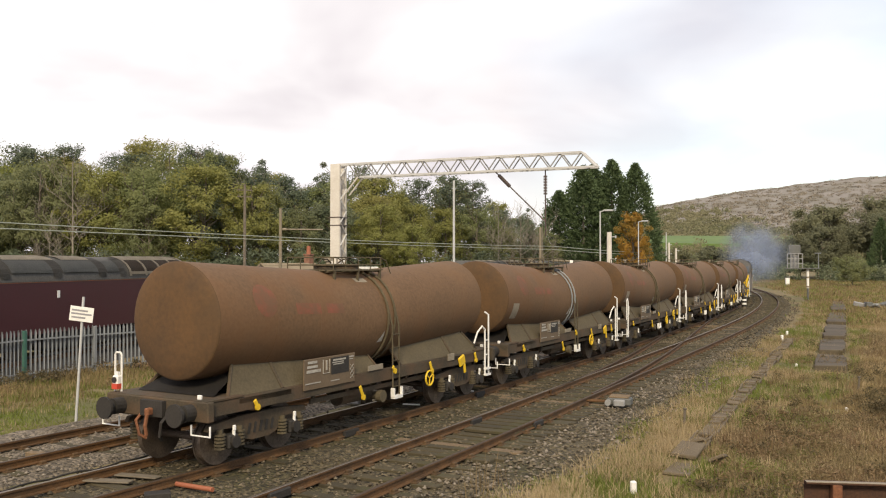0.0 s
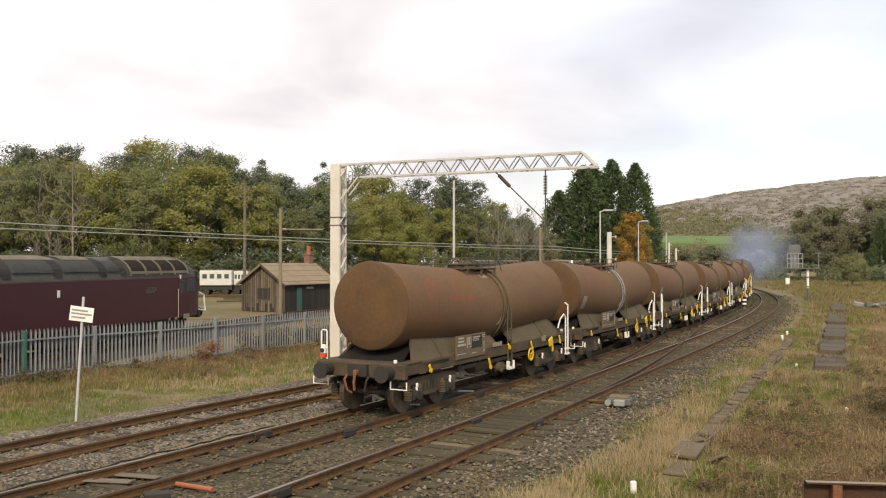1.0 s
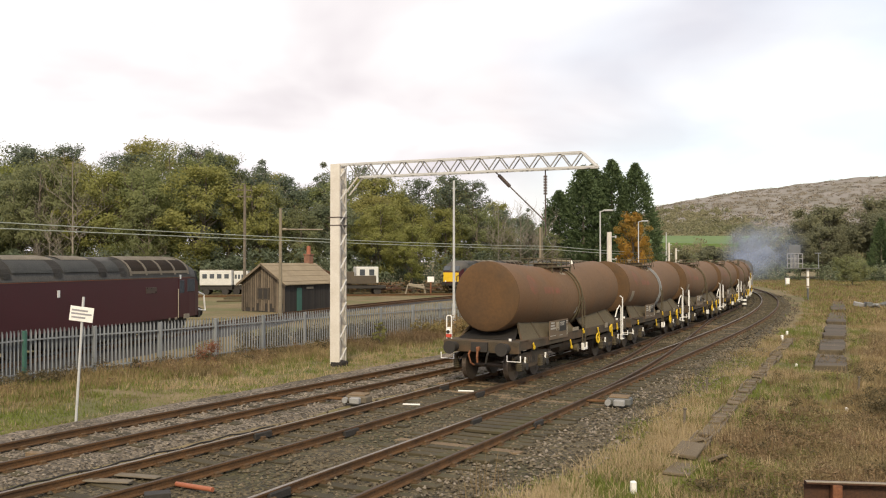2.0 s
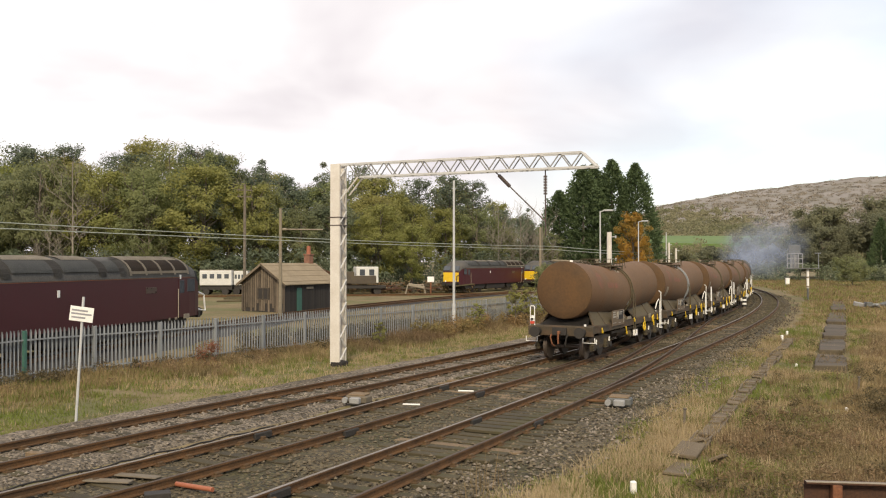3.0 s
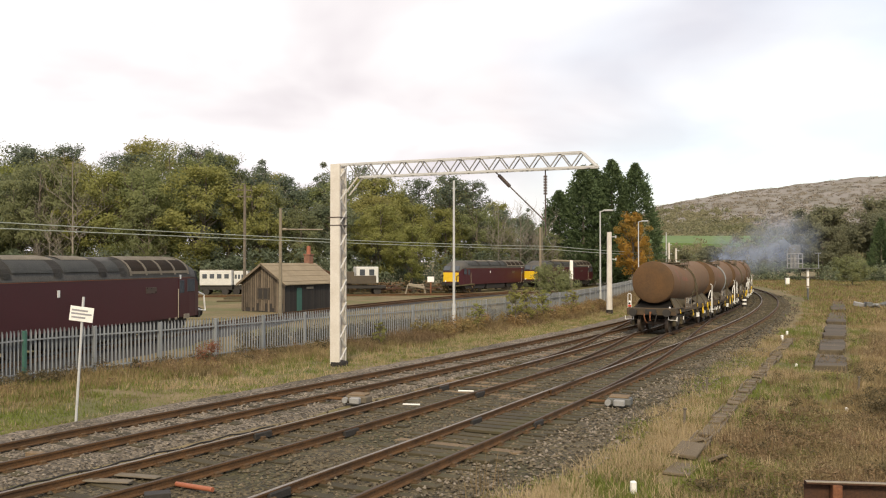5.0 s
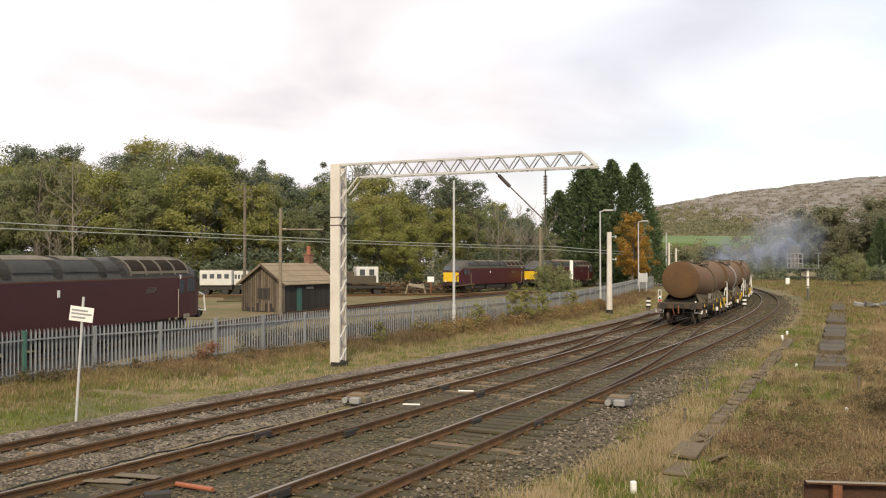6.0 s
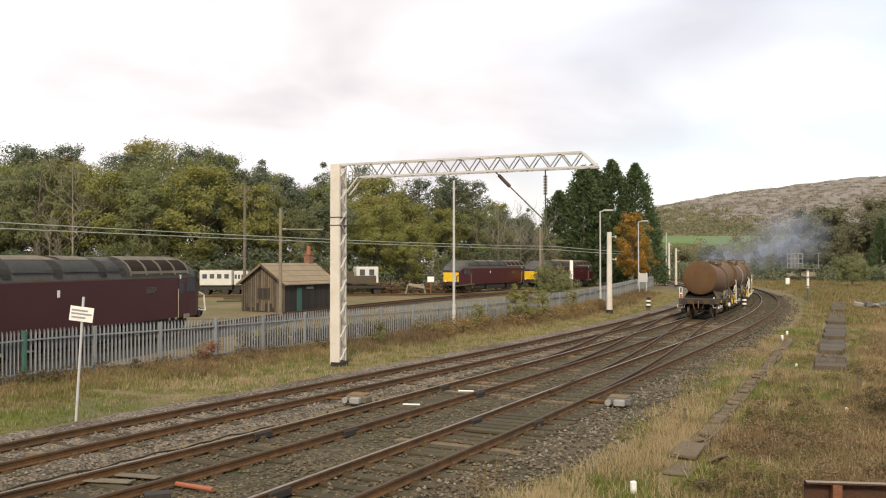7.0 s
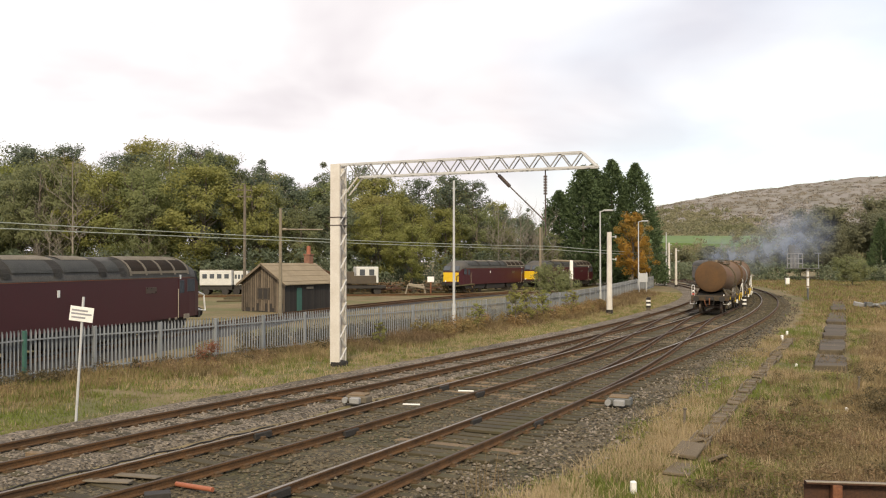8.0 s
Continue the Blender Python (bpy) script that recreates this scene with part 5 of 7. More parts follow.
# ---- trees and plants ----
def leaf_cloud(name, clumps, per, size, material, rng, parent, spread):
    """A crown of many small leaf sprays gathered in clumps (centre, radius); leaves face outwards."""
    vs, fs = [], []
    mid = np.mean([c for c, _ in clumps], axis=0) if parent else None
    for c, r in clumps:
        d = rng.normal(size=(per, 3))
        d /= np.linalg.norm(d, axis=1)[:, None]
        p = np.array(c) + d * (r * rng.random((per, 1)) ** 0.45) * np.array(spread)
        out = d + np.array((0, 0, 0.35))
        if mid is not None:
            g = p - mid
            out = out + 0.9 * g / (np.linalg.norm(g, axis=1)[:, None] + 1e-6)
        out = out / np.linalg.norm(out, axis=1)[:, None] + 0.45 * rng.normal(size=(per, 3))
        u = np.cross(out, rng.normal(size=(per, 3)))
        u /= np.linalg.norm(u, axis=1)[:, None]
        v = np.cross(out, u)
        v /= np.linalg.norm(v, axis=1)[:, None]
        s = rng.uniform(size * 0.55, size * 1.25, (per, 1))
        a, b, c2 = p - u * s, p + v * s * 0.75, p + u * s - v * s * 0.35
        o = len(vs)
        vs += [tuple(q) for q in np.stack([a, b, c2], axis=1).reshape(-1, 3)]
        fs += [(o + 3 * i, o + 3 * i + 1, o + 3 * i + 2) for i in range(per)]
    return raw(name, vs, fs, material, parent)


def build_tree(label, h, w, leaf, seed, per=120, clumps=120, bare=False, size=0.17, bark="bark", girth=1.0):
    """Trunk, forking limbs, and a crown of small leaves gathered along the limbs, ragged at its edge."""
    rng = np.random.default_rng(seed)
    t = thing("tree", label, "tree", "trees behind the yard")
    bm = B()
    lean = (rng.uniform(-0.5, 0.5), rng.uniform(-0.5, 0.5))
    rod(bm, (0, 0, -0.3), (lean[0] * 0.5, lean[1] * 0.5, h * 0.5), h * 0.018 * girth, 7, h * 0.011 * girth)
    rod(bm, (lean[0] * 0.5, lean[1] * 0.5, h * 0.5), (lean[0], lean[1], h * 0.9), h * 0.010 * girth, 6, 0.03)
    limbs = []
    for i in range(15):
        z = h * rng.uniform(0.18, 0.72)
        a = rng.uniform(0, 6.28)
        l = w * rng.uniform(0.26, 0.46) * (1.15 - 0.5 * z / h)
        tip = Vector((l * math.cos(a), l * math.sin(a), z + h * rng.uniform(0.12, 0.26)))
        root = Vector((lean[0] * z / h, lean[1] * z / h, z))
        rod(bm, root, tip, h * 0.0065 * girth, 5, 0.015)
        limbs.append((root, tip))
        for _ in range(4):
            b2 = root.lerp(tip, rng.uniform(0.35, 0.9))
            e = b2 + Vector((rng.uniform(-1, 1), rng.uniform(-1, 1), rng.uniform(0.3, 1.5))) * w * 0.14
            rod(bm, b2, e, h * 0.003 * girth, 4, 0.010)
            limbs.append((b2, e))
    limbs.append((Vector((lean[0], lean[1], h * 0.6)), Vector((lean[0], lean[1], h * 0.97))))
    part("trunk", bm, bark, t)
    if not bare:
        cl = []
        for i in range(clumps):
            if i % 3:
                a, u = rng.uniform(0, 6.28), rng.uniform(-1, 1)
                rad = math.sqrt(1 - u * u) * rng.uniform(0.45, 1.0)
                k = 1.0 + 0.34 * noise.noise(Vector((a * 1.3, u * 2, seed)))
                c = (w * 0.5 * rad * math.cos(a) * k, w * 0.5 * rad * math.sin(a) * k, h * (0.55 + 0.40 * u * rng.uniform(0.75, 1.0)))
                cl.append((c, w * rng.uniform(0.06, 0.15)))
            else:
                r0, r1 = limbs[rng.integers(len(limbs))]
                c = r0.lerp(r1, rng.uniform(0.5, 1.0)) + Vector(rng.normal(size=3)) * w * 0.03
                cl.append((tuple(c), w * rng.uniform(0.05, 0.12)))
        leaf_cloud("crown", cl, per, size, leaf, rng, t, (1.0, 1.0, 0.8))
    else:
        vs = B()
        for r0, r1 in limbs:
            for _ in range(4):
                q = r0.lerp(r1, rng.uniform(0.4, 1.0))
                rod(vs, q, q + Vector((rng.uniform(-1, 1), rng.uniform(-1, 1), rng.uniform(0.2, 1.8))) * w * 0.12, 0.016, 3, 0.006)
        part("bare_crown", vs, bark, t, "bare twigs")
    return t


def build_pine(label, h, w, seed):
    """A pine: tall trunk, many limbs and a broad, ragged top of needle tufts."""
    rng = np.random.default_rng(seed)
    t = thing("pine", label, "pine tree", "pines in the wood")
    bm = B()
    rod(bm, (0, 0, -0.3), (0, 0, h * 0.94), h * 0.017, 7, 0.05)
    cl = []
    for i in range(40):
        z = h * (0.30 + 0.66 * (i / 39) ** 0.8)
        a = i * 2.4 + rng.uniform(-0.4, 0.4)
        l = w * 0.5 * (1.0 - 0.72 * ((z / h - 0.30) / 0.70) ** 2.6) * rng.uniform(0.35, 1.15)
        tip = Vector((l * math.cos(a), l * math.sin(a), z + l * rng.uniform(0.1, 0.35)))
        rod(bm, (0, 0, z), tip, h * 0.005, 4, 0.02)
        for u in (0.45, 0.7, 0.9, 1.02):
            q = Vector((0, 0, z)).lerp(tip, u)
            cl.append(((q.x, q.y, q.z + rng.uniform(-0.4, 0.6)), w * rng.uniform(0.045, 0.11)))
    part("trunk", bm, "bark", t)
    leaf_cloud("crown", cl, 50, 0.18, "pine", rng, t, (1.0, 1.0, 0.85))
    return t


def build_conifer(label, h, w, seed):
    """A dense old conifer: sweeping boughs set with flat sprays over a broad rounded cone, several pointed leaders."""
    rng = np.random.default_rng(seed)
    t = thing("conifer", label, "conifer tree", "dark conifers beside the line")
    bm = B()
    rod(bm, (0, 0, -0.3), (0, 0, h * 0.9), h * 0.02, 8, 0.04)
    part("trunk", bm, "bark", t)
    vs, fs = [], []

    def bough(root, d, l, n):
        """Sprays along one bough: it droops, then lifts at the tip."""
        for k in range(n):
            q = 0.25 + 0.75 * k / (n - 1)
            p = root + d * l * q + np.array((0, 0, l * (0.28 * q * q - 0.16 * q))) + rng.normal(size=3) * 0.13
            f = d + rng.normal(size=3) * 0.45 + np.array((0, 0, 0.25))
            f /= np.linalg.norm(f)
            e = np.cross(f, rng.normal(size=3))
            e /= np.linalg.norm(e)
            sz = rng.uniform(0.16, 0.36)
            o = len(vs)
            vs.extend([tuple(p - f * sz * 0.5 + e * sz * 0.42), tuple(p + f * sz), tuple(p - f * sz * 0.5 - e * sz * 0.42)])
            fs.append((o, o + 1, o + 2))

    for i in range(1250):
        u = rng.random() ** 1.15
        a = rng.uniform(0, 6.28)
        r = w * 0.5 * (1 - u ** 1.5) ** 0.85 * (1.0 + 0.25 * noise.noise(Vector((math.cos(a) * 1.6, math.sin(a) * 1.6, u * 5 + seed)))) + 0.25
        l = min(r, rng.uniform(1.3, 2.4))
        d = np.array((math.cos(a), math.sin(a), 0.12))
        bough(np.array(((r - l) * math.cos(a), (r - l) * math.sin(a), 0.3 + h * 0.95 * u)), d, l * rng.uniform(0.85, 1.2), 15)
    for i in range(9):
        r, a = w * 0.30 * math.sqrt(rng.random()), i * 2.4
        z1 = h * (1.0 - 0.30 * (r / (w * 0.3)) ** 2) * rng.uniform(0.94, 1.03)
        for k in range(26):
            q = k / 25
            b = rng.uniform(0, 6.28)
            bough(np.array((r * math.cos(a), r * math.sin(a), z1 - 4.2 * (1 - q))), np.array((math.cos(b), math.sin(b), 0.5)), 0.15 + 1.1 * (1 - q) ** 0.8, 5)
    raw("crown", vs, fs, "conifer", t)
    return t


def skyline(x):
    """Height of the woods behind the yard along their length."""
    return float(np.interp(x, [-72, -63.8, -59.7, -51.6, -47.5, -39.4, -31.3, -30, -27.2, -24, -20.7, -16.6, -11.7, -6.8, -3.6, 2.9, 6.2, 8.6, 13.5, 20],
                           [18.5, 19, 20.5, 20.8, 19.2, 21.4, 20.5, 17.2, 18.4, 17.2, 15, 15.4, 17.2, 15, 16, 16.4, 15.4, 13, 11.5, 10]))


def build_woods():
    kinds = [build_tree("tall broadleaf tree with olive autumn leaves", 16, 10, "leaf_a", 11),
             build_tree("broadleaf tree with yellowing leaves at the wood's edge", 16, 9.5, "leaf_b", 12),
             build_tree("dull dark broadleaf tree of the wood", 16, 10, "leaf_c", 13),
             build_tree("loose-crowned olive tree of the wood", 16, 8.5, "leaf_a", 14, per=110, clumps=90)]
    bare = build_tree("bare tree with thin grey twigs", 15, 8, "leaf_c", 15, bare=True, bark="pale_bark", girth=0.5)
    pine = build_pine("tall blue-green pine with a ragged crown", 20, 11, 16)
    rng = random.Random(21)
    first = {}
    def put(k, src, x, y, h, base=16.0, wk=1.0):
        s = h / base
        m = pose(x, y, -0.25, 0, 0, rng.uniform(0, 360)) @ Matrix.Diagonal((s * wk, s * wk, s, 1))
        if k not in first:
            src.matrix_basis = m
            first[k] = True
        else:
            copy_thing(src, Matrix()).matrix_basis = m
    for row, (y0, step, k) in enumerate(((118, 5.0, 0.92), (127, 5.6, 1.04), (137, 7.5, 1.05))):
        x = -78 - row * 2
        while x < 17 + row * 3:
            i = rng.randrange(4)
            sc = y0 / 127.0
            put(i, kinds[i], x, y0 + rng.uniform(-3, 3) + max(0.0, (x + 10)) * 0.95, skyline(x / sc) * k * sc * rng.uniform(0.90, 1.07), wk=rng.uniform(0.85, 1.15))
            x += step * rng.uniform(0.75, 1.25)
    put(1, kinds[1], -8.0, 113, 12.5, wk=1.1)
    put(1, kinds[1], -4.0, 112, 9.5, wk=1.2)
    put(3, kinds[3], -37.5, 112, 12.5)
    put(1, kinds[1], -31.0, 113.5, 18.0, wk=1.25)
    put(1, kinds[1], -24.5, 114.5, 15.5, wk=1.05)
    put(3, kinds[3], 8.8, 133, 10.8, wk=1.2)
    put(2, kinds[2], 12.6, 136, 10.2, wk=1.2)
    put(0, kinds[0], 15.6, 137, 9.6, wk=1.2)
    for x, y, h in ((-47, 112, 18.5), (-50.5, 113, 11), (-30.5, 124, 17), (8.0, 128, 13.0), (11.5, 131, 13.5), (15, 132, 12.5), (-11.5, 124, 17.2), (-52, 114, 13)):
        put("bare", bare, x, y, h, 15.0)
    for x, y, h in ((-72, 133, 19), (-68.5, 130, 19.0), (-64, 134, 21.6), (-60.5, 131, 20.6), (-57, 134, 21.6), (-48.5, 134, 20.2), (-45.5, 131, 20), (-34.5, 124, 20.0), (-32, 126, 19.2),
                    (-3.5, 131, 16.2), (1.0, 133, 16.8), (4.5, 134, 16.2), (-9.5, 129, 16.5)):
        put("pine", pine, x, y, h, 20.0)
    # undergrowth at the foot of the wood
    r2 = np.random.default_rng(5)
    cl = []
    for _ in range(620):
        x = r2.uniform(-78, 22)
        cl.append(((x, 111 + r2.uniform(-2, 4) + max(0, x + 10) * 0.95, r2.uniform(0.0, 5.2) * r2.uniform(0.4, 1.0)), r2.uniform(0.9, 1.8)))
    ob = leaf_cloud("undergrowth", cl, 90, 0.22, "leaf_c", r2, None, (1, 1, 0.8))
    tagged(ob, "dark tangled undergrowth at the foot of the wood", "undergrowth", kind="stuff")
    # conifers, an orange tree beside them
    con = build_conifer("tall dark conifer with several pointed tops", 18.5, 12.0, 31)
    con.matrix_basis = pose(22.6, 142, -0.25, 0, 0, 20) @ Matrix.Diagonal((1.0, 1.0, 1.07, 1))
    for x, y, h, a, k in ((27.6, 144, 21.0, 130, 0.95), (31.2, 143, 20.3, 250, 0.86), (18.6, 141, 15.6, 80, 0.85), (25.0, 146, 20.6, 310, 0.9)):
        copy_thing(con, Matrix()).matrix_basis = pose(x, y, -0.25, 0, 0, a) @ Matrix.Diagonal((k, k, h / 18.5, 1))
    org = build_tree("small tree with orange autumn leaves", 11.5, 6.0, "leaf_o", 41, per=110, clumps=90, size=0.16)
    org.matrix_basis = pose(27.2, 127, -0.25)
    copy_thing(org, Matrix()).matrix_basis = pose(29.3, 132, -0.25, 0, 0, 100) @ Matrix.Diagonal((0.8, 0.8, 0.66, 1))
    # hedge trees across the end of the line, and the wood on the far side to the east
    low = build_tree("low hedge tree beyond the curve of the line", 7, 7.5, "leaf_d", 51, per=90, clumps=70, size=0.24)
    low.matrix_basis = pose(52, 215, -0.25)
    for i in range(20):
        x = 40 + i * 5.4
        s = rng.uniform(0.75, 1.15) * (1.0 if x < 100 else 1.2)
        copy_thing(low, Matrix()).matrix_basis = pose(x, 208 + rng.uniform(-10, 14), -0.25, 0, 0, rng.uniform(0, 360)) @ Matrix.Diagonal((s, s, s, 1))
    big = build_tree("large tree in dull green leaf beyond the signal", 16, 14, "leaf_d", 61, per=130, clumps=110, size=0.29)
    big.matrix_basis = pose(77, 190, -0.25) @ Matrix.Diagonal((0.55, 0.55, 0.5, 1))
    for x, y, h in ((84, 196, 17), (92, 185, 15), (97, 192, 18.5), (104, 186, 17.5), (110, 196, 18), (71, 196, 7), (88, 205, 17), (80, 186, 12), (99, 180, 13), (107, 178, 12), (116, 190, 18)):
        s = h / 16
        copy_thing(big, Matrix()).matrix_basis = pose(x, y, -0.25, 0, 0, rng.uniform(0, 360)) @ Matrix.Diagonal((s, s, s, 1))
    for x, y, h in ((88.5, 178, 13.0), (92.5, 180, 14.5), (97.0, 181, 12.5)):
        copy_thing(con, Matrix()).matrix_basis = pose(x, y, -0.25, 0, 0, x * 31) @ Matrix.Diagonal((0.48, 0.48, h / 18.5, 1))
    # shrubs on the near side
    sh = build_tree("olive shrub beside the old siding", 4.6, 6.5, "leaf_a", 71, per=110, clumps=80, size=0.13)
    tagged(sh, category="shrub", group="shrubs")
    sh.matrix_basis = pose(65, 140, -0.25)
    sb = copy_thing(sh, pose(10.2, 71.5, -0.25))
    sb.matrix_basis = pose(9.3, 73, -0.25, 0, 0, 40) @ Matrix.Diagonal((0.62, 0.62, 0.76, 1))
    sb["label"] = "green shrub growing over the fence"
    sap = build_tree("thin yellow-green sapling by the fence", 2.7, 1.5, "leaf_b", 81, per=30, clumps=44, size=0.075)
    tagged(sap, category="sapling", group="saplings")
    sap.matrix_basis = pose(4.35, 52.8, -0.25)
    for x, y, k in ((5.3, 54.5, 0.9), (1.9, 49.0, 0.62), (6.6, 57.6, 0.8), (-2.9, 40.5, 0.45), (9.0, 62.0, 0.75)):
        copy_thing(sap, Matrix()).matrix_basis = pose(x, y, -0.25, 0, 0, x * 50) @ Matrix.Diagonal((k * 1.2, k * 1.2, k, 1))


def blades(name, places, hgt, material, label, seed, wide=0.012, lean=0.45, per=7, tuft=0.12):
    """Tufts of slim leaning blades in one mesh."""
    rng = np.random.default_rng(seed)
    vs, fs = [], []
    for x, y, z, k in places:
        for _ in range(round(per * 1.7)):
            a = rng.uniform(0, 6.28)
            bx, by = x + rng.normal() * tuft, y + rng.normal() * tuft
            h = hgt * k * rng.uniform(0.5, 1.15)
            l = h * rng.uniform(0.1, lean)
            dx, dy = math.cos(a), math.sin(a)
            w = wide * rng.uniform(0.7, 1.4)
            o = len(vs)
            vs += [(bx - dy * w, by + dx * w, z), (bx + dy * w, by - dx * w, z), (bx + dx * l, by + dy * l, z + h * (1.0 - 0.25 * l / h))]
            fs.append((o, o + 1, o + 2))
    ob = raw(name, vs, fs, material)
    return tagged(ob, label, "grass", kind="stuff")


def patchy(x, y, s, seed):
    return noise.noise(Vector((x * s, y * s, seed)))


def build_verges():
    rng = np.random.default_rng(9)
    # left verge between the far track and the fence
    dry, green, red, straw = [], [], [], []
    for _ in range(14000):
        s = 14 + 120 * rng.random() ** 1.8
        u = rng.random()
        a, _h = FAR.at(s, -2.45)
        d = np.hypot(FENCE.p[:, 0] - a.x, FENCE.p[:, 1] - a.y)
        b = FENCE.p[int(d.argmin())]
        x, y = a.x + (b[0] - a.x) * (u * 1.05), a.y + (b[1] - a.y) * (u * 1.05)
        n = patchy(x, y, 0.35, 2.0)
        k = min(1.6, 0.8 + y / 60)
        if u < 0.56 + 0.3 * patchy(x, y, 0.5, 9.0) + rng.normal() * 0.10:
            (straw if rng.random() < (0.42 if y > 27 else 0.06) else green).append((x, y, -0.27, (0.35 + u) * k))
        elif u > 0.45 and n + rng.normal() * 0.22 > (0.20 if y < 40 else 0.0):
            red.append((x, y, -0.27, (0.45 + u * 0.6) * k * (1.0 + 0.5 * (y > 40))))
        else:
            dry.append((x, y, -0.27, (0.35 + u * 0.7) * k))
    blades("verge_grass_green", green, 0.17, "blade_green", "short green grass beside the ballast", 1, wide=0.010, per=13, lean=1.1, tuft=0.16)
    blades("verge_grass_dry", dry, 0.33, "blade_dry", "long dry golden grass by the fence", 2, wide=0.011, per=10, lean=1.1, tuft=0.16)
    blades("verge_grass_straw", straw, 0.26, "blade_pale", "bleached straw tufts in the green verge", 16, wide=0.009, per=9, lean=0.9)
    blades("verge_weeds", red, 0.36, "bramble", "dead reddish weeds by the fence", 3, wide=0.011, lean=1.3, per=11, tuft=0.2)
    # weeds added on the yard side of the fence so that its gaps look dark
    wd = []
    while len(wd) < 600:
        p, _h = FENCE.at(rng.uniform(26, 56), -rng.uniform(0.25, 1.8))
        wd.append(((p.x, p.y, -0.2 + rng.uniform(0, 0.75)), rng.uniform(0.15, 0.4)))
    ob = leaf_cloud("weeds_behind_fence", wd, 45, 0.075, "bush", rng, None, (1, 1, 1))
    tagged(ob, "dark weeds added behind the fence to darken its gaps", "weeds", kind="stuff")
    ex = []
    for _ in range(3000):
        p, _h = FENCE.at(rng.uniform(10, 36), rng.uniform(0.1, 3.2))
        ex.append((p.x, p.y, -0.27, rng.uniform(0.5, 1.1)))
    blades("verge_grass_mixed", ex[:1500], 0.26, "blade_dry", "dry grass below the fence", 12, wide=0.012, lean=1.0)
    blades("verge_grass_olive", ex[1500:], 0.24, "blade_green", "green grass below the fence", 13, wide=0.012, lean=1.0)
    ft = []
    while len(ft) < 190:
        p, _h = FENCE.at(rng.uniform(8, 46), 0.15 + 1.5 * rng.random() ** 2)
        if patchy(p.x, p.y, 0.4, 50.0) > -0.05:
            ft.append(((p.x, p.y, -0.25 + rng.uniform(0, 0.4)), rng.uniform(0.12, 0.34)))
    ob = leaf_cloud("fence_foot_weeds", ft, 60, 0.045, "bush", rng, None, (1.2, 1.2, 0.9))
    tagged(ob, "dark dying weeds at the foot of the fence", "weeds", kind="stuff")
    ob = leaf_cloud("red_stemmed_bush", [((-8.95 + rng.normal() * 0.25, 33.6 + rng.normal() * 0.3, 0.1 + rng.uniform(-0.3, 0.45)), 0.22) for _ in range(16)], 55, 0.04, "fade_red", rng, None, (1, 1, 1.1))
    tagged(ob, "small bush with dull red leaves before the fence", "bush", kind="stuff")
    rk = []
    while len(rk) < 480:
        p, _h = FENCE.at(rng.uniform(36, 66), rng.uniform(0.2, 2.2))
        if patchy(p.x, p.y, 0.45, 31.0) > -0.15:
            rk.append(((p.x, p.y, -0.2 + rng.uniform(0, 0.75)), rng.uniform(0.2, 0.42)))
    ob = leaf_cloud("rank_weeds", rk, 50, 0.055, "weed", rng, None, (1, 1, 1.1))
    tagged(ob, "tall brown and orange weeds against the fence", "weeds", kind="stuff")
    # rough ground on the camera's side
    dry, green, red, tall, pale = [], [], [], [], []
    n = 0
    while n < 36000:
        y = 9 + 75 * rng.random() ** 2.0
        x = rng.uniform(-2.5, y * 0.56 + 1.5)
        s = float(np.interp(y, NEAR.p[:, 1], NEAR.p[:, 0]))
        d = (x - s) * 0.88
        n += 1
        if d < float(np.interp(y, (16, 24, 32, 60), (2.75, 2.55, 1.9, 2.6))) + 0.9 * patchy(x, y, 0.5, 4.0):
            continue
        f1, f2 = patchy(x, y, 0.28, 6.0), patchy(x, y, 0.22, 15.0)
        tr = abs((x - (4.91 + (y - 17.82) * 0.4747)) * 0.9)
        if tr < 0.20 and 15.6 < y < 44:
            continue
        if abs(x - 13.75 - (y - 31.4) * 0.455) < 0.75 and 31 < y < 84:
            continue
        k = 0.8 + 0.012 * y
        f1, f2 = f1 + rng.normal() * 0.16, f2 + rng.normal() * 0.16
        if d < 6.8 and f1 > (-0.20 if y < 20 else -0.10) and d > 2.0:
            (pale if rng.random() < 0.10 else green).append((x, y, -0.27, k * rng.uniform(0.6, 1.1)))
        elif d > 4.6 and f2 > (-0.12 if x > 5.3 + (y - 17.8) * 0.4747 else 0.1) and y < 48:
            pick = rng.random()
            (red if pick < 0.52 else pale if pick < 0.76 else dry if pick < 0.95 else green).append((x, y, -0.27, k * (0.7 + 0.6 * f2)))
        else:
            (pale if patchy(x, y, 0.45, 22.0) + rng.normal() * 0.15 > (0.02 if d < 6 else 0.25) else dry).append((x, y, -0.27, k * rng.uniform(0.5, 1.05)))
        if rng.random() < 0.012 and y > 22:
            tall.append((x, y, -0.27, rng.uniform(0.7, 1.3)))
    blades("field_grass_green", green, 0.17, "blade_green", "short green grass on the near side", 4, per=10, lean=0.9, wide=0.009)
    blades("field_grass_dry", dry, 0.24, "blade_dry", "dry straw-coloured grass on the near side", 5, per=10, lean=1.2, wide=0.009)
    blades("field_grass_pale", pale, 0.28, "blade_pale", "bleached straw tussocks on the near side", 15, per=11, lean=1.3, wide=0.008)
    blades("field_weeds", red, 0.30, "bramble", "low tangled brown weeds on the near side", 6, per=12, lean=1.7, tuft=0.2, wide=0.008)
    blades("tall_stems", tall, 0.75, "bramble", "tall dead plant stems", 7, per=5, lean=0.25, wide=0.010)
    tus, stem, drk = [], [], []
    for _ in range(6000):
        y = 11 + 34 * rng.random() ** 1.6
        x = rng.uniform(-0.5, y * 0.56 + 1.0)
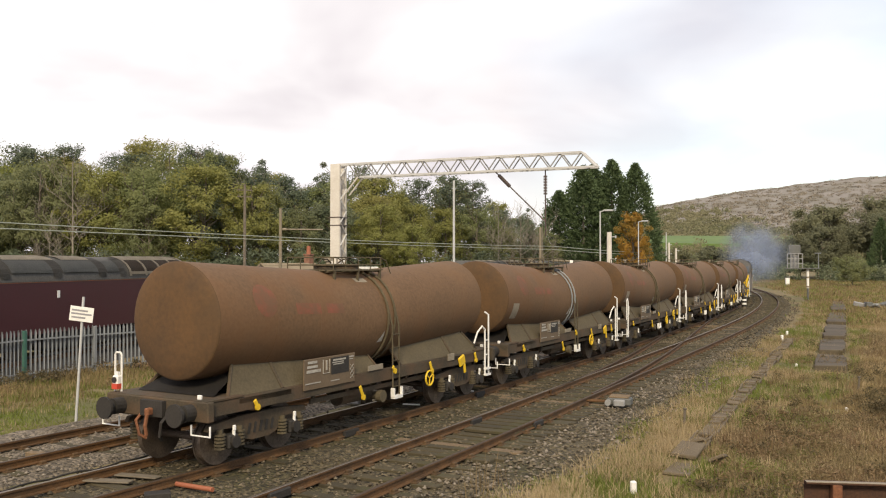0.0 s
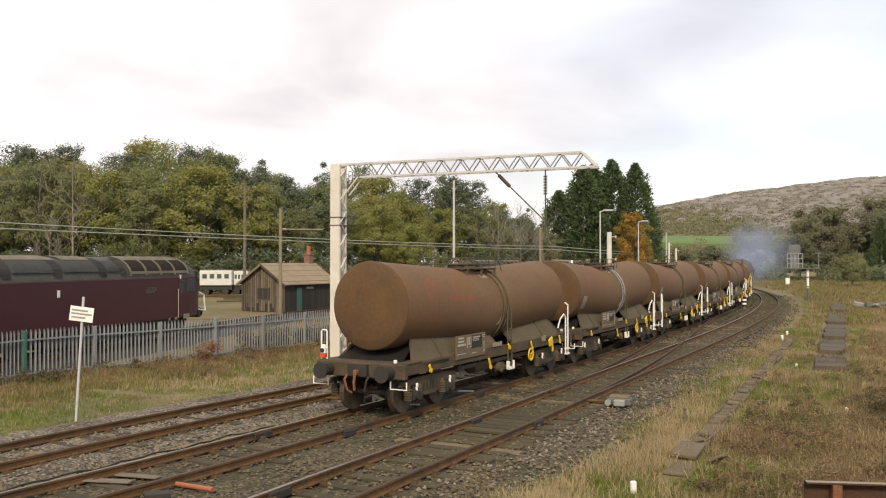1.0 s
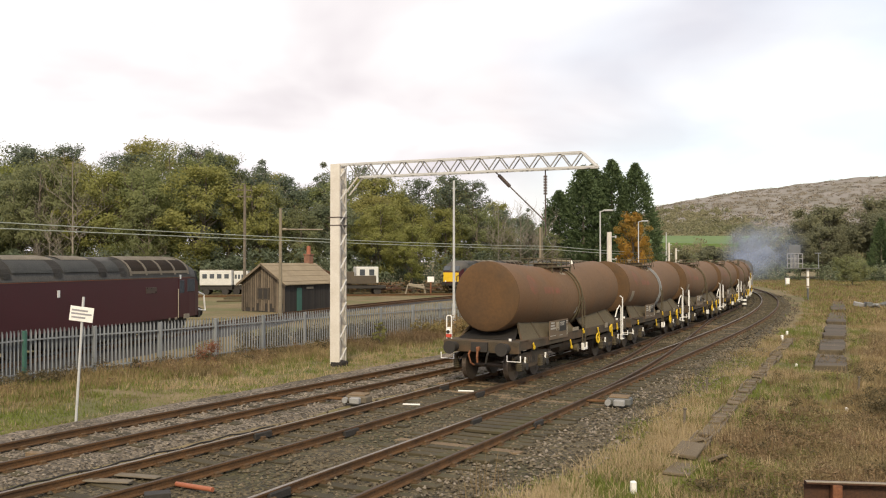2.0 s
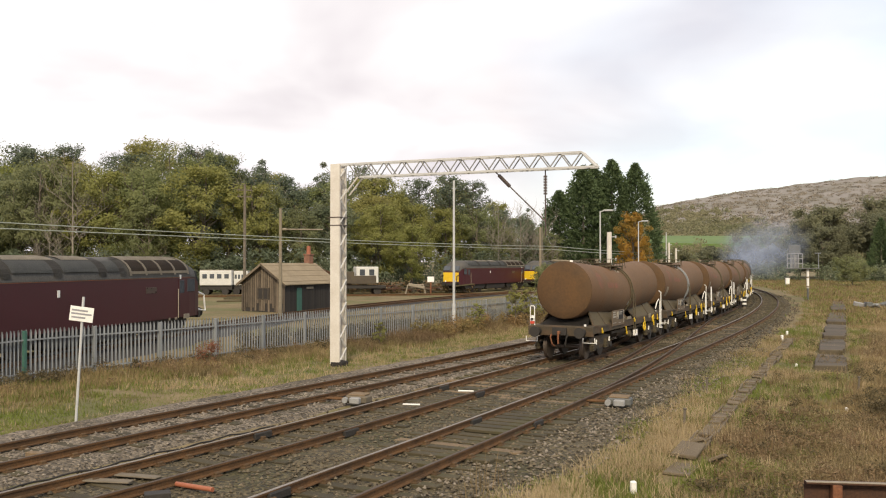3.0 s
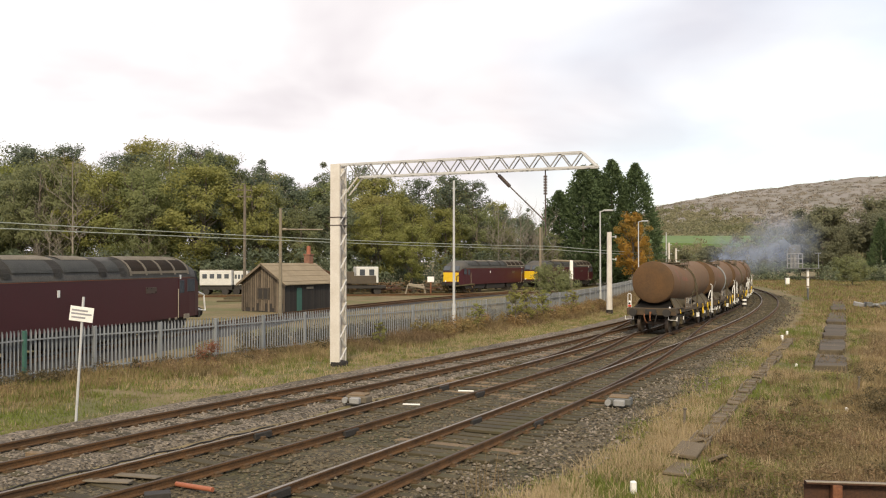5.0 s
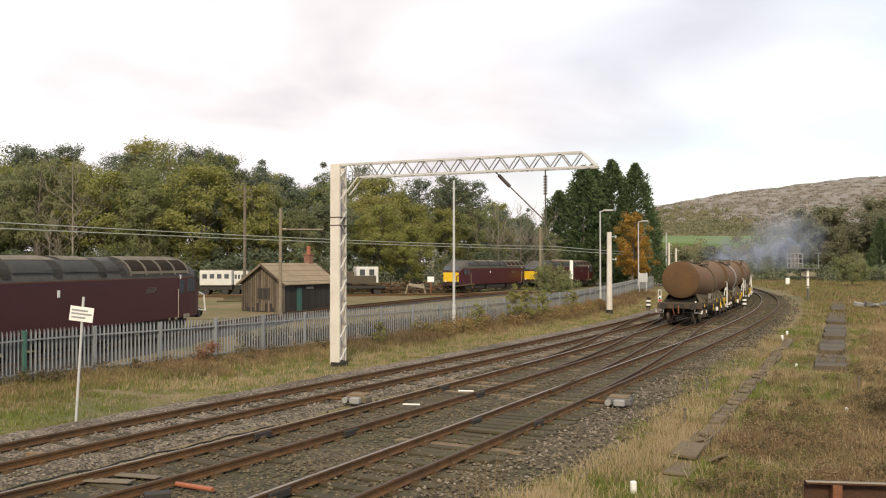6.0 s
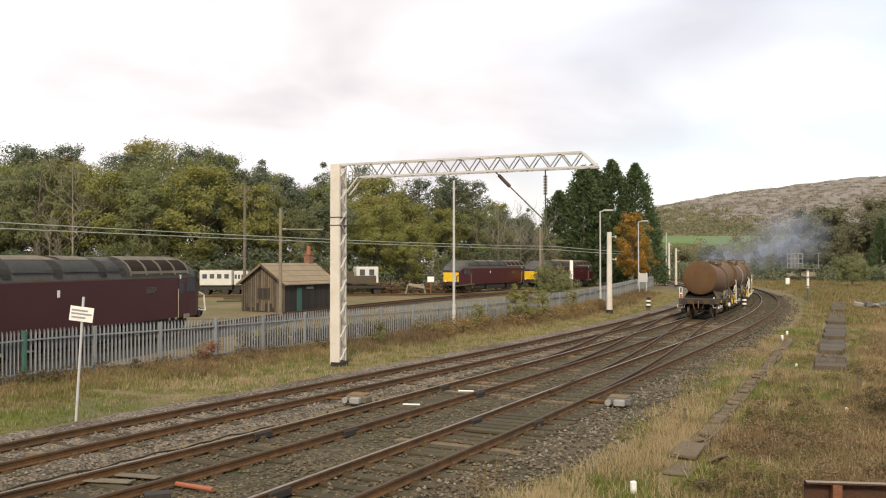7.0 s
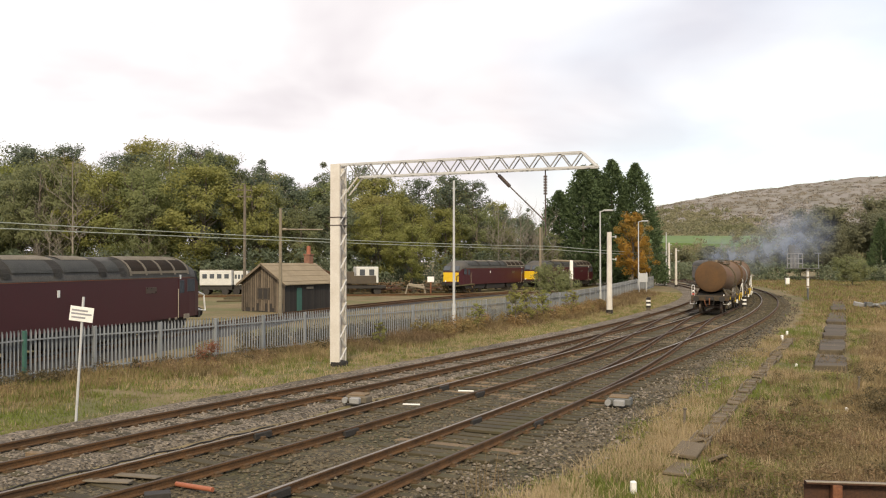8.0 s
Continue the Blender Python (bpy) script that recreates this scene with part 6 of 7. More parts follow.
        d = (x - float(np.interp(y, NEAR.p[:, 1], NEAR.p[:, 0]))) * 0.88
        right = x - (5.0 + (y - 17.8) * 0.4747)
        if d < 2.9 or abs(right) < 0.3:
            continue
        f = patchy(x, y, 0.5, 40.0)
        if right < 0 and f > -0.15 and rng.random() < 0.6:
            tus.append((x, y, -0.27, rng.uniform(0.6, 1.15)))
        elif right > 0.4 and f > 0.1 and rng.random() < 0.16:
            tus.append((x, y, -0.27, rng.uniform(0.5, 0.9)))
        elif right > 0.5 and f < 0.1:
            if rng.random() < 0.45:
                stem.append((x, y, -0.25, rng.uniform(0.6, 1.3)))
            elif rng.random() < 0.38:
                drk.append(((x, y, -0.22 + rng.uniform(0, 0.18)), rng.uniform(0.10, 0.30)))
    blades("straw_tussocks", tus, 0.40, "blade_pale", "thick bleached straw tussocks", 51, per=20, lean=1.5, wide=0.006, tuft=0.11)
    blades("bramble_stems", stem, 0.42, "bramble", "arching brown bramble stems", 52, per=6, lean=1.9, wide=0.007, tuft=0.2)
    # dark leaf clumps: brambles, and the shade between weeds given as colour
    ob = leaf_cloud("bramble_leaves", drk, 70, 0.032, "bush", rng, None, (1.2, 1.2, 0.7))
    tagged(ob, "dark bramble leaves low in the weeds, also standing in for shaded gaps", "brambles", kind="stuff")
    cl, gl = [], []
    while len(cl) < 420:
        y = 10 + 26 * rng.random() ** 1.3
        x = rng.uniform(3.5, y * 0.56 + 1.0)
        if patchy(x, y, 0.22, 15.0) > 0.0 and x > 5.3 + (y - 17.8) * 0.4747 + 0.5:
            cl.append(((x, y, -0.2 + rng.uniform(0, 0.22)), rng.uniform(0.12, 0.34)))
    while len(gl) < 260:
        s_, u = rng.uniform(14, 100), rng.uniform(0.55, 1.0)
        a, _h = FAR.at(s_, -2.45)
        d = np.hypot(FENCE.p[:, 0] - a.x, FENCE.p[:, 1] - a.y)
        b = FENCE.p[int(d.argmin())]
        x, y = a.x + (b[0] - a.x) * u, a.y + (b[1] - a.y) * u
        if patchy(x, y, 0.3, 5.0) > -0.05:
            gl.append(((x, y, -0.15 + rng.uniform(0, 0.25)), rng.uniform(0.15, 0.35)))
    ob = leaf_cloud("brambles_near", cl, 60, 0.030, "bramble", rng, None, (1, 1, 0.6))
    tagged(ob, "low brown brambles in the rough grass", "brambles", kind="stuff")
    dk = [((rng.uniform(10.9, 13.8), rng.uniform(19.5, 24.5), -0.25 + rng.uniform(0, 0.5)), rng.uniform(0.15, 0.40)) for _ in range(130)]
    ob = leaf_cloud("low_bush", dk, 150, 0.035, "bush", rng, None, (1, 1, 0.7))
    tagged(ob, "low dark green bush in the rough grass", "bush", kind="stuff")
    ob = leaf_cloud("brambles_fence", gl, 40, 0.045, "bramble", rng, None, (1, 1, 0.8))
    tagged(ob, "brown brambles along the fence", "brambles", kind="stuff")
    # coarse scrub on the old sidings beyond the near track
    far = [[], [], []]
    for _ in range(7500):
        y = rng.uniform(55, 185)
        x = rng.uniform(0.28, 0.60) * y
        if (x - float(np.interp(y, NEAR.p[:, 1], NEAR.p[:, 0]))) < 4.0:
            continue
        far[rng.choice(3, p=(0.32, 0.40, 0.28))].append((x, y, -0.27, rng.uniform(0.5, 1.3)))
    for pts, mt, lb in zip(far, ("blade_dry", "bramble", "blade_green"), ("dry", "brown", "green")):
        blades("scrub_" + lb, pts, 0.40, mt, "coarse " + lb + " scrub on the old sidings", 31, per=7, lean=1.3, wide=0.035, tuft=0.5)
    cl = []
    for _ in range(420):
        x = rng.uniform(44, 125)
        cl.append(((x, 186 + rng.uniform(-9, 12) - (x > 75) * 12, rng.uniform(-0.2, 3.0)), rng.uniform(0.9, 2.0)))
    ob = leaf_cloud("scrub_bushes", cl, 60, 0.30, "leaf_c", rng, None, (1, 1, 0.8))
    tagged(ob, "dense low bushes at the end of the old sidings", "bushes", kind="stuff")
    # thin bare stems right by the near track
    st = [(x, y, -0.2, k) for x, y, k in ((0.55, 14.6, 1.0), (0.8, 14.9, 1.2), (0.35, 14.3, 0.9), (1.0, 15.3, 1.1), (0.6, 15.2, 0.8))]
    blades("bare_stems", st, 0.75, "bramble", "thin brown stems beside the near track", 8, per=6, lean=0.35, wide=0.006)


def hill_z(x, y):
    u = (y - 800) / 1400
    crest = float(np.interp(x / (y / 2000.0), [150, 330, 420, 501, 661, 790, 837, 943, 1005, 1300, 1900], [6, 45, 108, 146, 178, 194, 201, 216, 218, 220, 200]))
    prof = u ** 1.25 if u < 1 else 1.0
    return crest * prof + (3.0 * noise.noise(Vector((x * 0.02, y * 0.012, 0.0))) + 1.0 * noise.noise(Vector((x * 0.09, y * 0.05, 4.0)))) * prof - 1.0


def build_hill():
    """A long wooded limestone hill: plain distance, with its haze mixed into the colours."""
    xs, ys = np.linspace(60, 1900, 150), np.linspace(800, 2240, 60)
    vs = [(x, y, hill_z(x, y)) for y in ys for x in xs]
    nx = len(xs)
    fs = [(j * nx + i, j * nx + i + 1, (j + 1) * nx + i + 1, (j + 1) * nx + i) for j in range(len(ys) - 1) for i in range(nx - 1)]
    # rock and scrub tones lightened and cooled to imitate aerial haze
    M["hill"] = surf("hazed_wooded_limestone_hillside", (0.175, 0.158, 0.138), (0.265, 0.240, 0.220), 0.95, 0.010, 0.07, 0.0, c3=(0.140, 0.128, 0.092), s3=0.012, amt3=0.6)
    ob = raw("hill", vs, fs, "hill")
    for f in ob.data.polygons:
        f.use_smooth = True
    tagged(ob, "long hill with bare grey scree and autumn woods", "hill", kind="structure")
    # a bright green field at the hill's foot
    M["field"] = surf("bright_green_field", (0.085, 0.140, 0.036), (0.120, 0.185, 0.052), 0.95, 0.02, 0.2, 0.0)
    bm = B()
    me = bpy.data.meshes.new("tmp")
    vs = [(120 + i * 22 + j * 8, 560 + j * 50, 15.0 + j * 2.6 + 0.8 * noise.noise(Vector((i * 0.6, j * 0.6, 0)))) for j in range(5) for i in range(13)]
    me.from_pydata(vs, [], [(j * 13 + i, j * 13 + i + 1, (j + 1) * 13 + i + 1, (j + 1) * 13 + i) for j in range(4) for i in range(12)])
    bm.from_mesh(me)
    r = bmesh.ops.extrude_face_region(bm, geom=list(bm.faces))
    for v in [g for g in r["geom"] if isinstance(g, bmesh.types.BMVert)]:
        v.co.z = -2
    tagged(part("field", bm, "field"), "bright green field on rising ground below the hill", "field", kind="structure")
    # woods and single trees scattered over the slope, thick at its foot
    rng = np.random.default_rng(3)
    low, high = [], []
    for _ in range(5200):
        y = 830 + 1350 * rng.random() ** 1.5
        x = y * rng.uniform(0.10, 0.56)
        if 0.7 * patchy(x, y, 0.008, 3.0) + (1480 - y) / 350.0 + (0.33 - x / y) * 18 > rng.normal() * 0.25:
            low.append(((x, y, hill_z(x, y) + rng.uniform(0, 4)), rng.uniform(6, 12)))
        elif rng.random() < 0.6:
            high.append(((x, y, hill_z(x, y) + 1), rng.uniform(4, 9)))
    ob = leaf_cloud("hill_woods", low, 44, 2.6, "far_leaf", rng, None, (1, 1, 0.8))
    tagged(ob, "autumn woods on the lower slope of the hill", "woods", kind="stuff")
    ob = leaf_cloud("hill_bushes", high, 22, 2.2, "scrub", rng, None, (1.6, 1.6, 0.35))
    tagged(ob, "grey-brown scrub and scree on the hill", "bushes", kind="stuff")
    cl = []
    for _ in range(420):
        x, y = rng.uniform(90, 300), rng.uniform(420, 540)
        cl.append(((x, y, rng.uniform(0.5, 17.0 if x / y > 0.31 else 12.0)), rng.uniform(2.5, 5.0)))
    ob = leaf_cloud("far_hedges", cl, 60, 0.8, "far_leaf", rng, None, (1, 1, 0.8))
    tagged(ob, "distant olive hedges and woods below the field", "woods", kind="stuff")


# ---- small things beside the line ----
def build_sign():
    t = thing("notice_sign", "white notice board on a leaning grey post by the far track", "sign", m=pose(-8.97, 21.6, -0.25, 0, 3.2, 0))
    bm = B()
    rod(bm, (0, 0, 0), (0, 0, 3.08), 0.033, 10)
    part("post", bm, "lamp_grey", t)
    bm = B()
    box(bm, (0.0, -0.055, 2.66), (0.58, 0.02, 0.36), pose(0, 0, 0, 0, 4, 0), bevel=0.004)
    b = part("board", bm, "white", t, "white board with three lines of small writing")
    bm = B()
    for i, (l, o) in enumerate(((0.40, -0.04), (0.50, 0.0), (0.34, -0.07))):
        box(bm, (o, -0.07, 2.75 - i * 0.085), (l, 0.006, 0.04), pose(0, 0, 0, 0, 4, 0))
    part("writing", bm, "sign_ink", b, "grey writing, not readable")


def build_point_machine(x, y, a, label, case):
    t = thing("point_machine", label, "point machine", "point machines", m=pose(x, y, -0.17, 0, 0, a) @ Matrix.Diagonal((0.85, 0.85, 0.85, 1)))
    bm = B()
    box(bm, (0, 0, 0.13), (0.75, 0.5, 0.24), bevel=0.04)
    part("case", bm, case, t)
    bm = B()
    box(bm, (0, 0, 0.28), (0.62, 0.40, 0.05), pose(0, 0, 0, 4, 0, 0), bevel=0.015)
    part("lid", bm, "sleeper_new", t, "pale weathered lid")
    bm = B()
    rod(bm, (-0.35, 0.1, 0.10), (-1.15, 0.1, 0.10), 0.03, 8)
    rod(bm, (-0.35, -0.1, 0.10), (-1.15, -0.1, 0.10), 0.03, 8)
    part("drive_rods", bm, "rail_side", t)
    bm = B()
    box(bm, (0.05, -0.36, 0.12), (0.35, 0.2, 0.2), bevel=0.03)
    rod(bm, (-0.3, -0.32, 0.12), (-0.3, -0.42, 0.12), 0.1, 10)
    part("motor_cover", bm, "lace", t)


def build_striped_post(x, y, label):
    t = thing("marker_post", label, "marker post", "striped marker posts", m=pose(x, y, -0.25))
    for i in range(5):
        bm = B()
        rod(bm, (0, 0, 0.30 + i * 0.15), (0, 0, 0.30 + (i + 1) * 0.15), 0.18, 14)
        part("band", bm, "white" if i % 2 else "black", t, "white band" if i % 2 else "black band")
    bm = B()
    rod(bm, (0, 0, 0.0), (0, 0, 0.31), 0.15, 12)
    box(bm, (0, 0, 0.03), (0.42, 0.40, 0.1), bevel=0.02)
    part("base", bm, "slabtop", t)
    bm = B()
    box(bm, (0.03, 0, 1.07), (0.26, 0.26, 0.06), bevel=0.02)
    part("cap", bm, "black", t)


def build_signal():
    t = thing("colour_light_signal", "grey signal head and cage on a white banded post", "signal", m=pose(37.3, 90.2, -0.25, 0, 0, -20))
    bm = B()
    rod(bm, (0, 0, 0), (0, 0, 1.2), 0.10, 10)
    part("lower_post", bm, "dark_grey", t)
    bm = B()
    rod(bm, (0, 0, 1.2), (0, 0, 3.2), 0.13, 10)
    part("post", bm, "white", t, "white post")
    bm = B()
    for z in (1.25, 2.2):
        rod(bm, (0, 0, z), (0, 0, z + 0.18), 0.14, 10)
    part("bands", bm, "pale", t)
    bm = B()
    box(bm, (-0.5, 0, 3.2), (3.3, 0.9, 0.10), bevel=0.02)
    part("platform", bm, "dark_grey", t)
    bm = B()
    box(bm, (-1.25, 0, 5.15), (1.15, 0.5, 0.95), bevel=0.06)
    part("signal_head", bm, "dark_grey", t, "grey back of the signal head")
    bm = B()
    for x in (-1.95, -1.6, -1.25, -0.9, -0.5):
        rod(bm, (x, -0.4, 3.2), (x, -0.4, 4.7), 0.05, 6)
    for z in (3.7, 4.2, 4.7):
        bar(bm, [(-1.95, -0.4, z), (-0.5, -0.4, z)], 0.045)
    box(bm, (-1.25, 0.1, 3.95), (0.85, 0.35, 1.4), bevel=0.04)
    part("cage", bm, "lace", t)
    bm = B()
    bar(bm, [(1.0, -0.4, 3.2), (1.0, -0.4, 4.75), (0.65, -0.4, 4.75)], 0.05)
    bar(bm, [(1.0, -0.4, 4.75), (1.25, -0.4, 4.75)], 0.05)
    part("hand_rail", bm, "galv", t)


def slab_thing(name, label, cat, c, s, rot, material, bevel=0.02, group=""):
    bm = B()
    box(bm, (0, 0, 0), s, bevel=bevel)
    ob = part(name, bm, material)
    ob.matrix_basis = pose(*c, *rot)
    return tagged(ob, label, cat, group)


def build_trough():
    """Concrete cable trough: two low walls, a run of lids between them, some missing or tipped."""
    t = thing("cable_trough", "old concrete cable trough with loose broken lids in the grass", "cable trough", kind="structure")
    rng = random.Random(6)
    a, b = Vector((5.15, 18.3, -0.2)), Vector((17.4, 44.2, -0.2))
    d = (b - a).normalized()
    L = (b - a).length
    ang = math.degrees(math.atan2(d.y, d.x))
    nrm = Vector((d.y, -d.x, 0))
    bm = B()
    box(bm, (0, 0, 0), (0.27, 0.30, 0.05), bevel=0.008)
    me = bpy.data.meshes.new("trough_lid")
    bm.to_mesh(me)
    bm.free()
    me.materials.append(M["soil"])
    bm = B()
    box(bm, (0, 0, 0), (0.98, 0.05, 0.16), bevel=0.008)
    mw = bpy.data.meshes.new("trough_wall")
    bm.to_mesh(mw)
    bm.free()
    mw.materials.append(M["soil"])
    bm = B()
    box(bm, (0, 0, 0), (L, 0.36, 0.03))
    fl = part("trough_floor", bm, "soil", t)
    c = (a + b) / 2
    fl.matrix_basis = pose(c.x, c.y, -0.235, 0, 0, ang)
    k = 0
    while k < L:
        for o in (-0.20, 0.20):
            if rng.random() < 0.3:
                continue
            p = a + d * (k + 0.5) + nrm * (o + rng.uniform(-0.04, 0.04))
            ob = new("wall_piece", mw)
            ob.parent = t
            ob.matrix_basis = pose(p.x, p.y, -0.235 + rng.uniform(-0.02, 0.015), rng.uniform(-5, 5), rng.uniform(-1, 1), ang + rng.uniform(-1.2, 1.2))
        k += 1.0
    k = 0.15
    while k < L:
        if rng.random() > (0.30 if k < 9 else 0.12):
            p = a + d * k + nrm * rng.uniform(-0.03, 0.03)
            ob = new("lid", me)
            ob.parent = t
            tip = rng.random() < 0.25
            ob.matrix_basis = pose(p.x, p.y, -0.185 + rng.uniform(-0.03, 0.02), rng.uniform(-16, 16) if tip else rng.uniform(-3, 3), rng.uniform(-22, 22) if tip else rng.uniform(-4, 4), ang + rng.uniform(-14, 14)) @ Matrix.Diagonal((rng.uniform(0.6, 1.0), rng.uniform(0.75, 1.1), 1, 1))
        k += 0.30


def build_board_path():
    """Old platform ramp on the near side: long worn slabs, each with a raised dark front edge."""
    t = thing("slab_walk", "old walk of worn grey-brown slabs sunk in the dry grass", "slab walk", kind="structure")
    rng = random.Random(12)
    for y0, y1 in ((31.4, 36.2), (37.0, 43.2), (44.2, 53.0), (54.4, 66.0), (68.0, 84.0)):
        xm = lambda y: 13.75 + (y - 31.4) * 0.455
        n = max(4, int((y1 - y0) / 0.8))
        for i in range(n):
            ya, yb = y0 + (y1 - y0) * i / n, y0 + (y1 - y0) * (i + 0.97) / n
            z = -0.02 - 0.13 * (i / n) + rng.uniform(-0.015, 0.015)
            bm = B()
            box(bm, (0, 0, 0), (1.02 + rng.uniform(-0.12, 0.10), math.hypot(yb - ya, 0.455 * (yb - ya)), 0.30), bevel=0.02)
            ob = part("slab", bm, "slab", t)
            ym = (ya + yb) / 2
            ob.matrix_basis = pose(xm(ym) + rng.uniform(-0.07, 0.07), ym, z - 0.14, 1.5 + rng.uniform(-1, 1), rng.uniform(-1.5, 1.5), -24.5 + rng.uniform(-1, 1))


def build_caravan(x, y, a, s, label):
    t = thing("van_body", label, "van body", "old vans in the yard", m=pose(x, y, -0.25, 0, 0, a))
    bm = B()
    box(bm, (0, 0, 1.1 + s[2] / 2), s, bevel=0.08)
    b = part("body", bm, "caravan", t)
    for i in range(4):
        bm = B()
        box(bm, (-s[0] / 2 + s[0] * (i + 0.7) / 4.4, -s[1] / 2 - 0.01, 1.1 + s[2] * 0.62), (s[0] * 0.14, 0.03, s[2] * 0.3), bevel=0.01)
        part("window", bm, "glass", b)
    bm = B()
    box(bm, (0, 0, 0.85), (s[0], s[1] * 0.8, 0.5))
    for dx in (-0.3, 0.3):
        rod(bm, (dx * s[0], -s[1] / 2, 0.4), (dx * s[0], s[1] / 2, 0.4), 0.4, 12)
    part("chassis", bm, "black", t)
    bm = B()
    box(bm, (0, 0, 1.1 + s[2] + 0.03), (s[0] * 0.98, s[1] * 0.9, 0.08), bevel=0.03)
    part("roof", bm, "roof_pale", t)


def build_crane_wagon():
    t = thing("engineers_crane", "old rusty railway crane with a cream cab in the yard", "railway crane", m=pose(-9.8, 103, -0.2, 0, 0, 15))
    bm = B()
    box(bm, (0, 0, 0.9), (6.0, 2.2, 0.35), bevel=0.03)
    for dx in (-2, 2):
        rod(bm, (dx, -0.9, 0.45), (dx, 0.9, 0.45), 0.45, 14)
    part("chassis", bm, "black", t)
    bm = B()
    box(bm, (0.8, 0, 2.3), (2.6, 2.2, 1.9), bevel=0.06)
    c = part("cab", bm, "caravan", t, "cream cab")
    bm = B()
    box(bm, (0.3, -1.16, 1.75), (3.0, 0.10, 0.95), bevel=0.03)
    box(bm, (-1.2, -0.9, 2.0), (0.9, 0.6, 1.4), bevel=0.06)
    part("winding_gear", bm, "slab", t, "dark rusty winding gear")
    for dx in (-0.6, 0.5):
        bm = B()
        box(bm, (0.8 + dx, -1.11, 2.6), (0.6, 0.03, 0.7), bevel=0.01)
        part("cab_window", bm, "glass", c)
    bm = B()
    bar(bm, [(-0.5, 0, 1.3), (-5.0, 0, 3.2)], 0.14)
    box(bm, (-1.6, 0, 1.7), (1.4, 1.6, 1.0), bevel=0.05)
    part("jib", bm, "deep_rust", t)


def build_yard():
    """Level gravel yard with two plain sidings, a stack of scrap and old timber."""
    bm = B()
    pts = [(-40, 60), (-12, 60), (2, 76), (14, 100), (26, 118), (10, 116), (-60, 108), (-70, 84)]
    loft(bm, [[(x, y, -0.30) for x, y in pts], [(x, y, -0.215) for x, y in pts]])
    tagged(part("yard_surface", bm, "ground"), "rough gravel and grass surface of the yard", "yard", kind="structure")
    for pts, nm in (([(-70, 88), (-40, 93), (-14, 97), (8, 104), (22, 116)], "yard_siding_1"), ([(-22.4, -6), (-15.95, 35.9), (-11.0, 62), (-3, 84), (9.5, 110)], "yard_siding_2")):
        ln = Line(pts)
        t = thing(nm, "rusty disused siding in the yard", "railway track", kind="structure")
        for o in (-0.75, 0.75):
            rail_mesh("rail", ln, o, 0.2, ln.s[-1] - 0.2, t, head="rail_side")
    rng = random.Random(17)
    for i in range(26):
        x = rng.uniform(-8, 3)
        y = 107.5 + rng.uniform(-3, 3) + x * 0.3
        slab_thing("scrap_timber", "old sleeper lying in the scrap heap", "timber", (x, y, -0.05 + rng.uniform(0, 0.9)), (2.5, 0.25, 0.16), (rng.uniform(-12, 12), rng.uniform(-12, 12), rng.uniform(0, 180)),
                   rng.choice(["sleeper", "deep_rust", "slab"]), 0.012, "scrap timbers")
    for i in range(16):
        x = rng.uniform(-30, -17)
        slab_thing("stacked_timber", "old sleeper stacked beside the siding", "timber", (x, 90 + rng.uniform(-6, 6), -0.15), (2.6, 0.26, 0.16), (0, 0, rng.uniform(-20, 20)), "sleeper", 0.012, "stacked timbers")
    r2 = np.random.default_rng(77)
    cl = [((x, 109.5 + r2.uniform(-1.5, 2.5) + x * 0.3, r2.uniform(-0.2, 1.1)), r2.uniform(0.4, 0.9)) for x in r2.uniform(-14, 4, 130)]
    ob = leaf_cloud("dead_brambles", cl, 40, 0.16, "bramble", r2, None, (1, 1, 0.7))
    tagged(ob, "brown dead brambles over the scrap heap", "brambles", kind="stuff")
    # white box on a post, white trestle
    t = thing("yard_notice", "small white notice box on a red post", "notice", m=pose(-1.45, 104, -0.2))
    bm = B()
    box(bm, (0, 0, 1.75), (0.8, 0.2, 0.65), bevel=0.03)
    part("box", bm, "white", t)
    bm = B()
    rod(bm, (0, 0, 0), (0, 0, 1.45), 0.10, 8)
    part("post", bm, "rusty", t)
    t = thing("trestle", "pale trestle standing in the yard", "trestle", m=pose(-3.2, 103, -0.2, 0, 0, 10))
    bm = B()
    bar(bm, [(-1.2, 0, 0), (-0.9, 0, 1.1), (0.9, 0, 1.15), (1.2, 0, 0)], 0.10)
    box(bm, (0.1, 0, 1.0), (1.9, 0.5, 0.35), pose(0, 0, 0, 0, 12, 0), bevel=0.05)
    part("frame", bm, "pale", t)
    # bright board on the fence and a post with a pale face by the locomotives
    t = thing("fence_board", "pale grey board fixed to the fence", "board", m=pose(23.6, 104.0, 0, 0, 0, 10))
    bm = B()
    box(bm, (0, 0, 1.75), (1.1, 0.05, 1.05), bevel=0.02)
    part("panel", bm, "lamp_grey", t)
    bm = B()
    rod(bm, (-0.45, 0.06, -0.25), (-0.45, 0.06, 2.4), 0.05, 8)
    rod(bm, (0.45, 0.06, -0.25), (0.45, 0.06, 2.4), 0.05, 8)
    part("stakes", bm, "lamp_grey", t)
    t = thing("yard_crane_post", "pale post with a long arm beside the locomotives", "post", m=pose(16.3, 112, -0.2))
    bm = B()
    rod(bm, (0, 0, 0), (0, 0, 2.0), 0.16, 10)
    bar(bm, [(0, 0, 3.9), (-2.4, 0, 4.0)], 0.13)
    part("arm", bm, "pole", t)
    bm = B()
    box(bm, (0, 0, 2.8), (0.42, 0.3, 2.4), bevel=0.03)
    part("face", bm, "white", t)


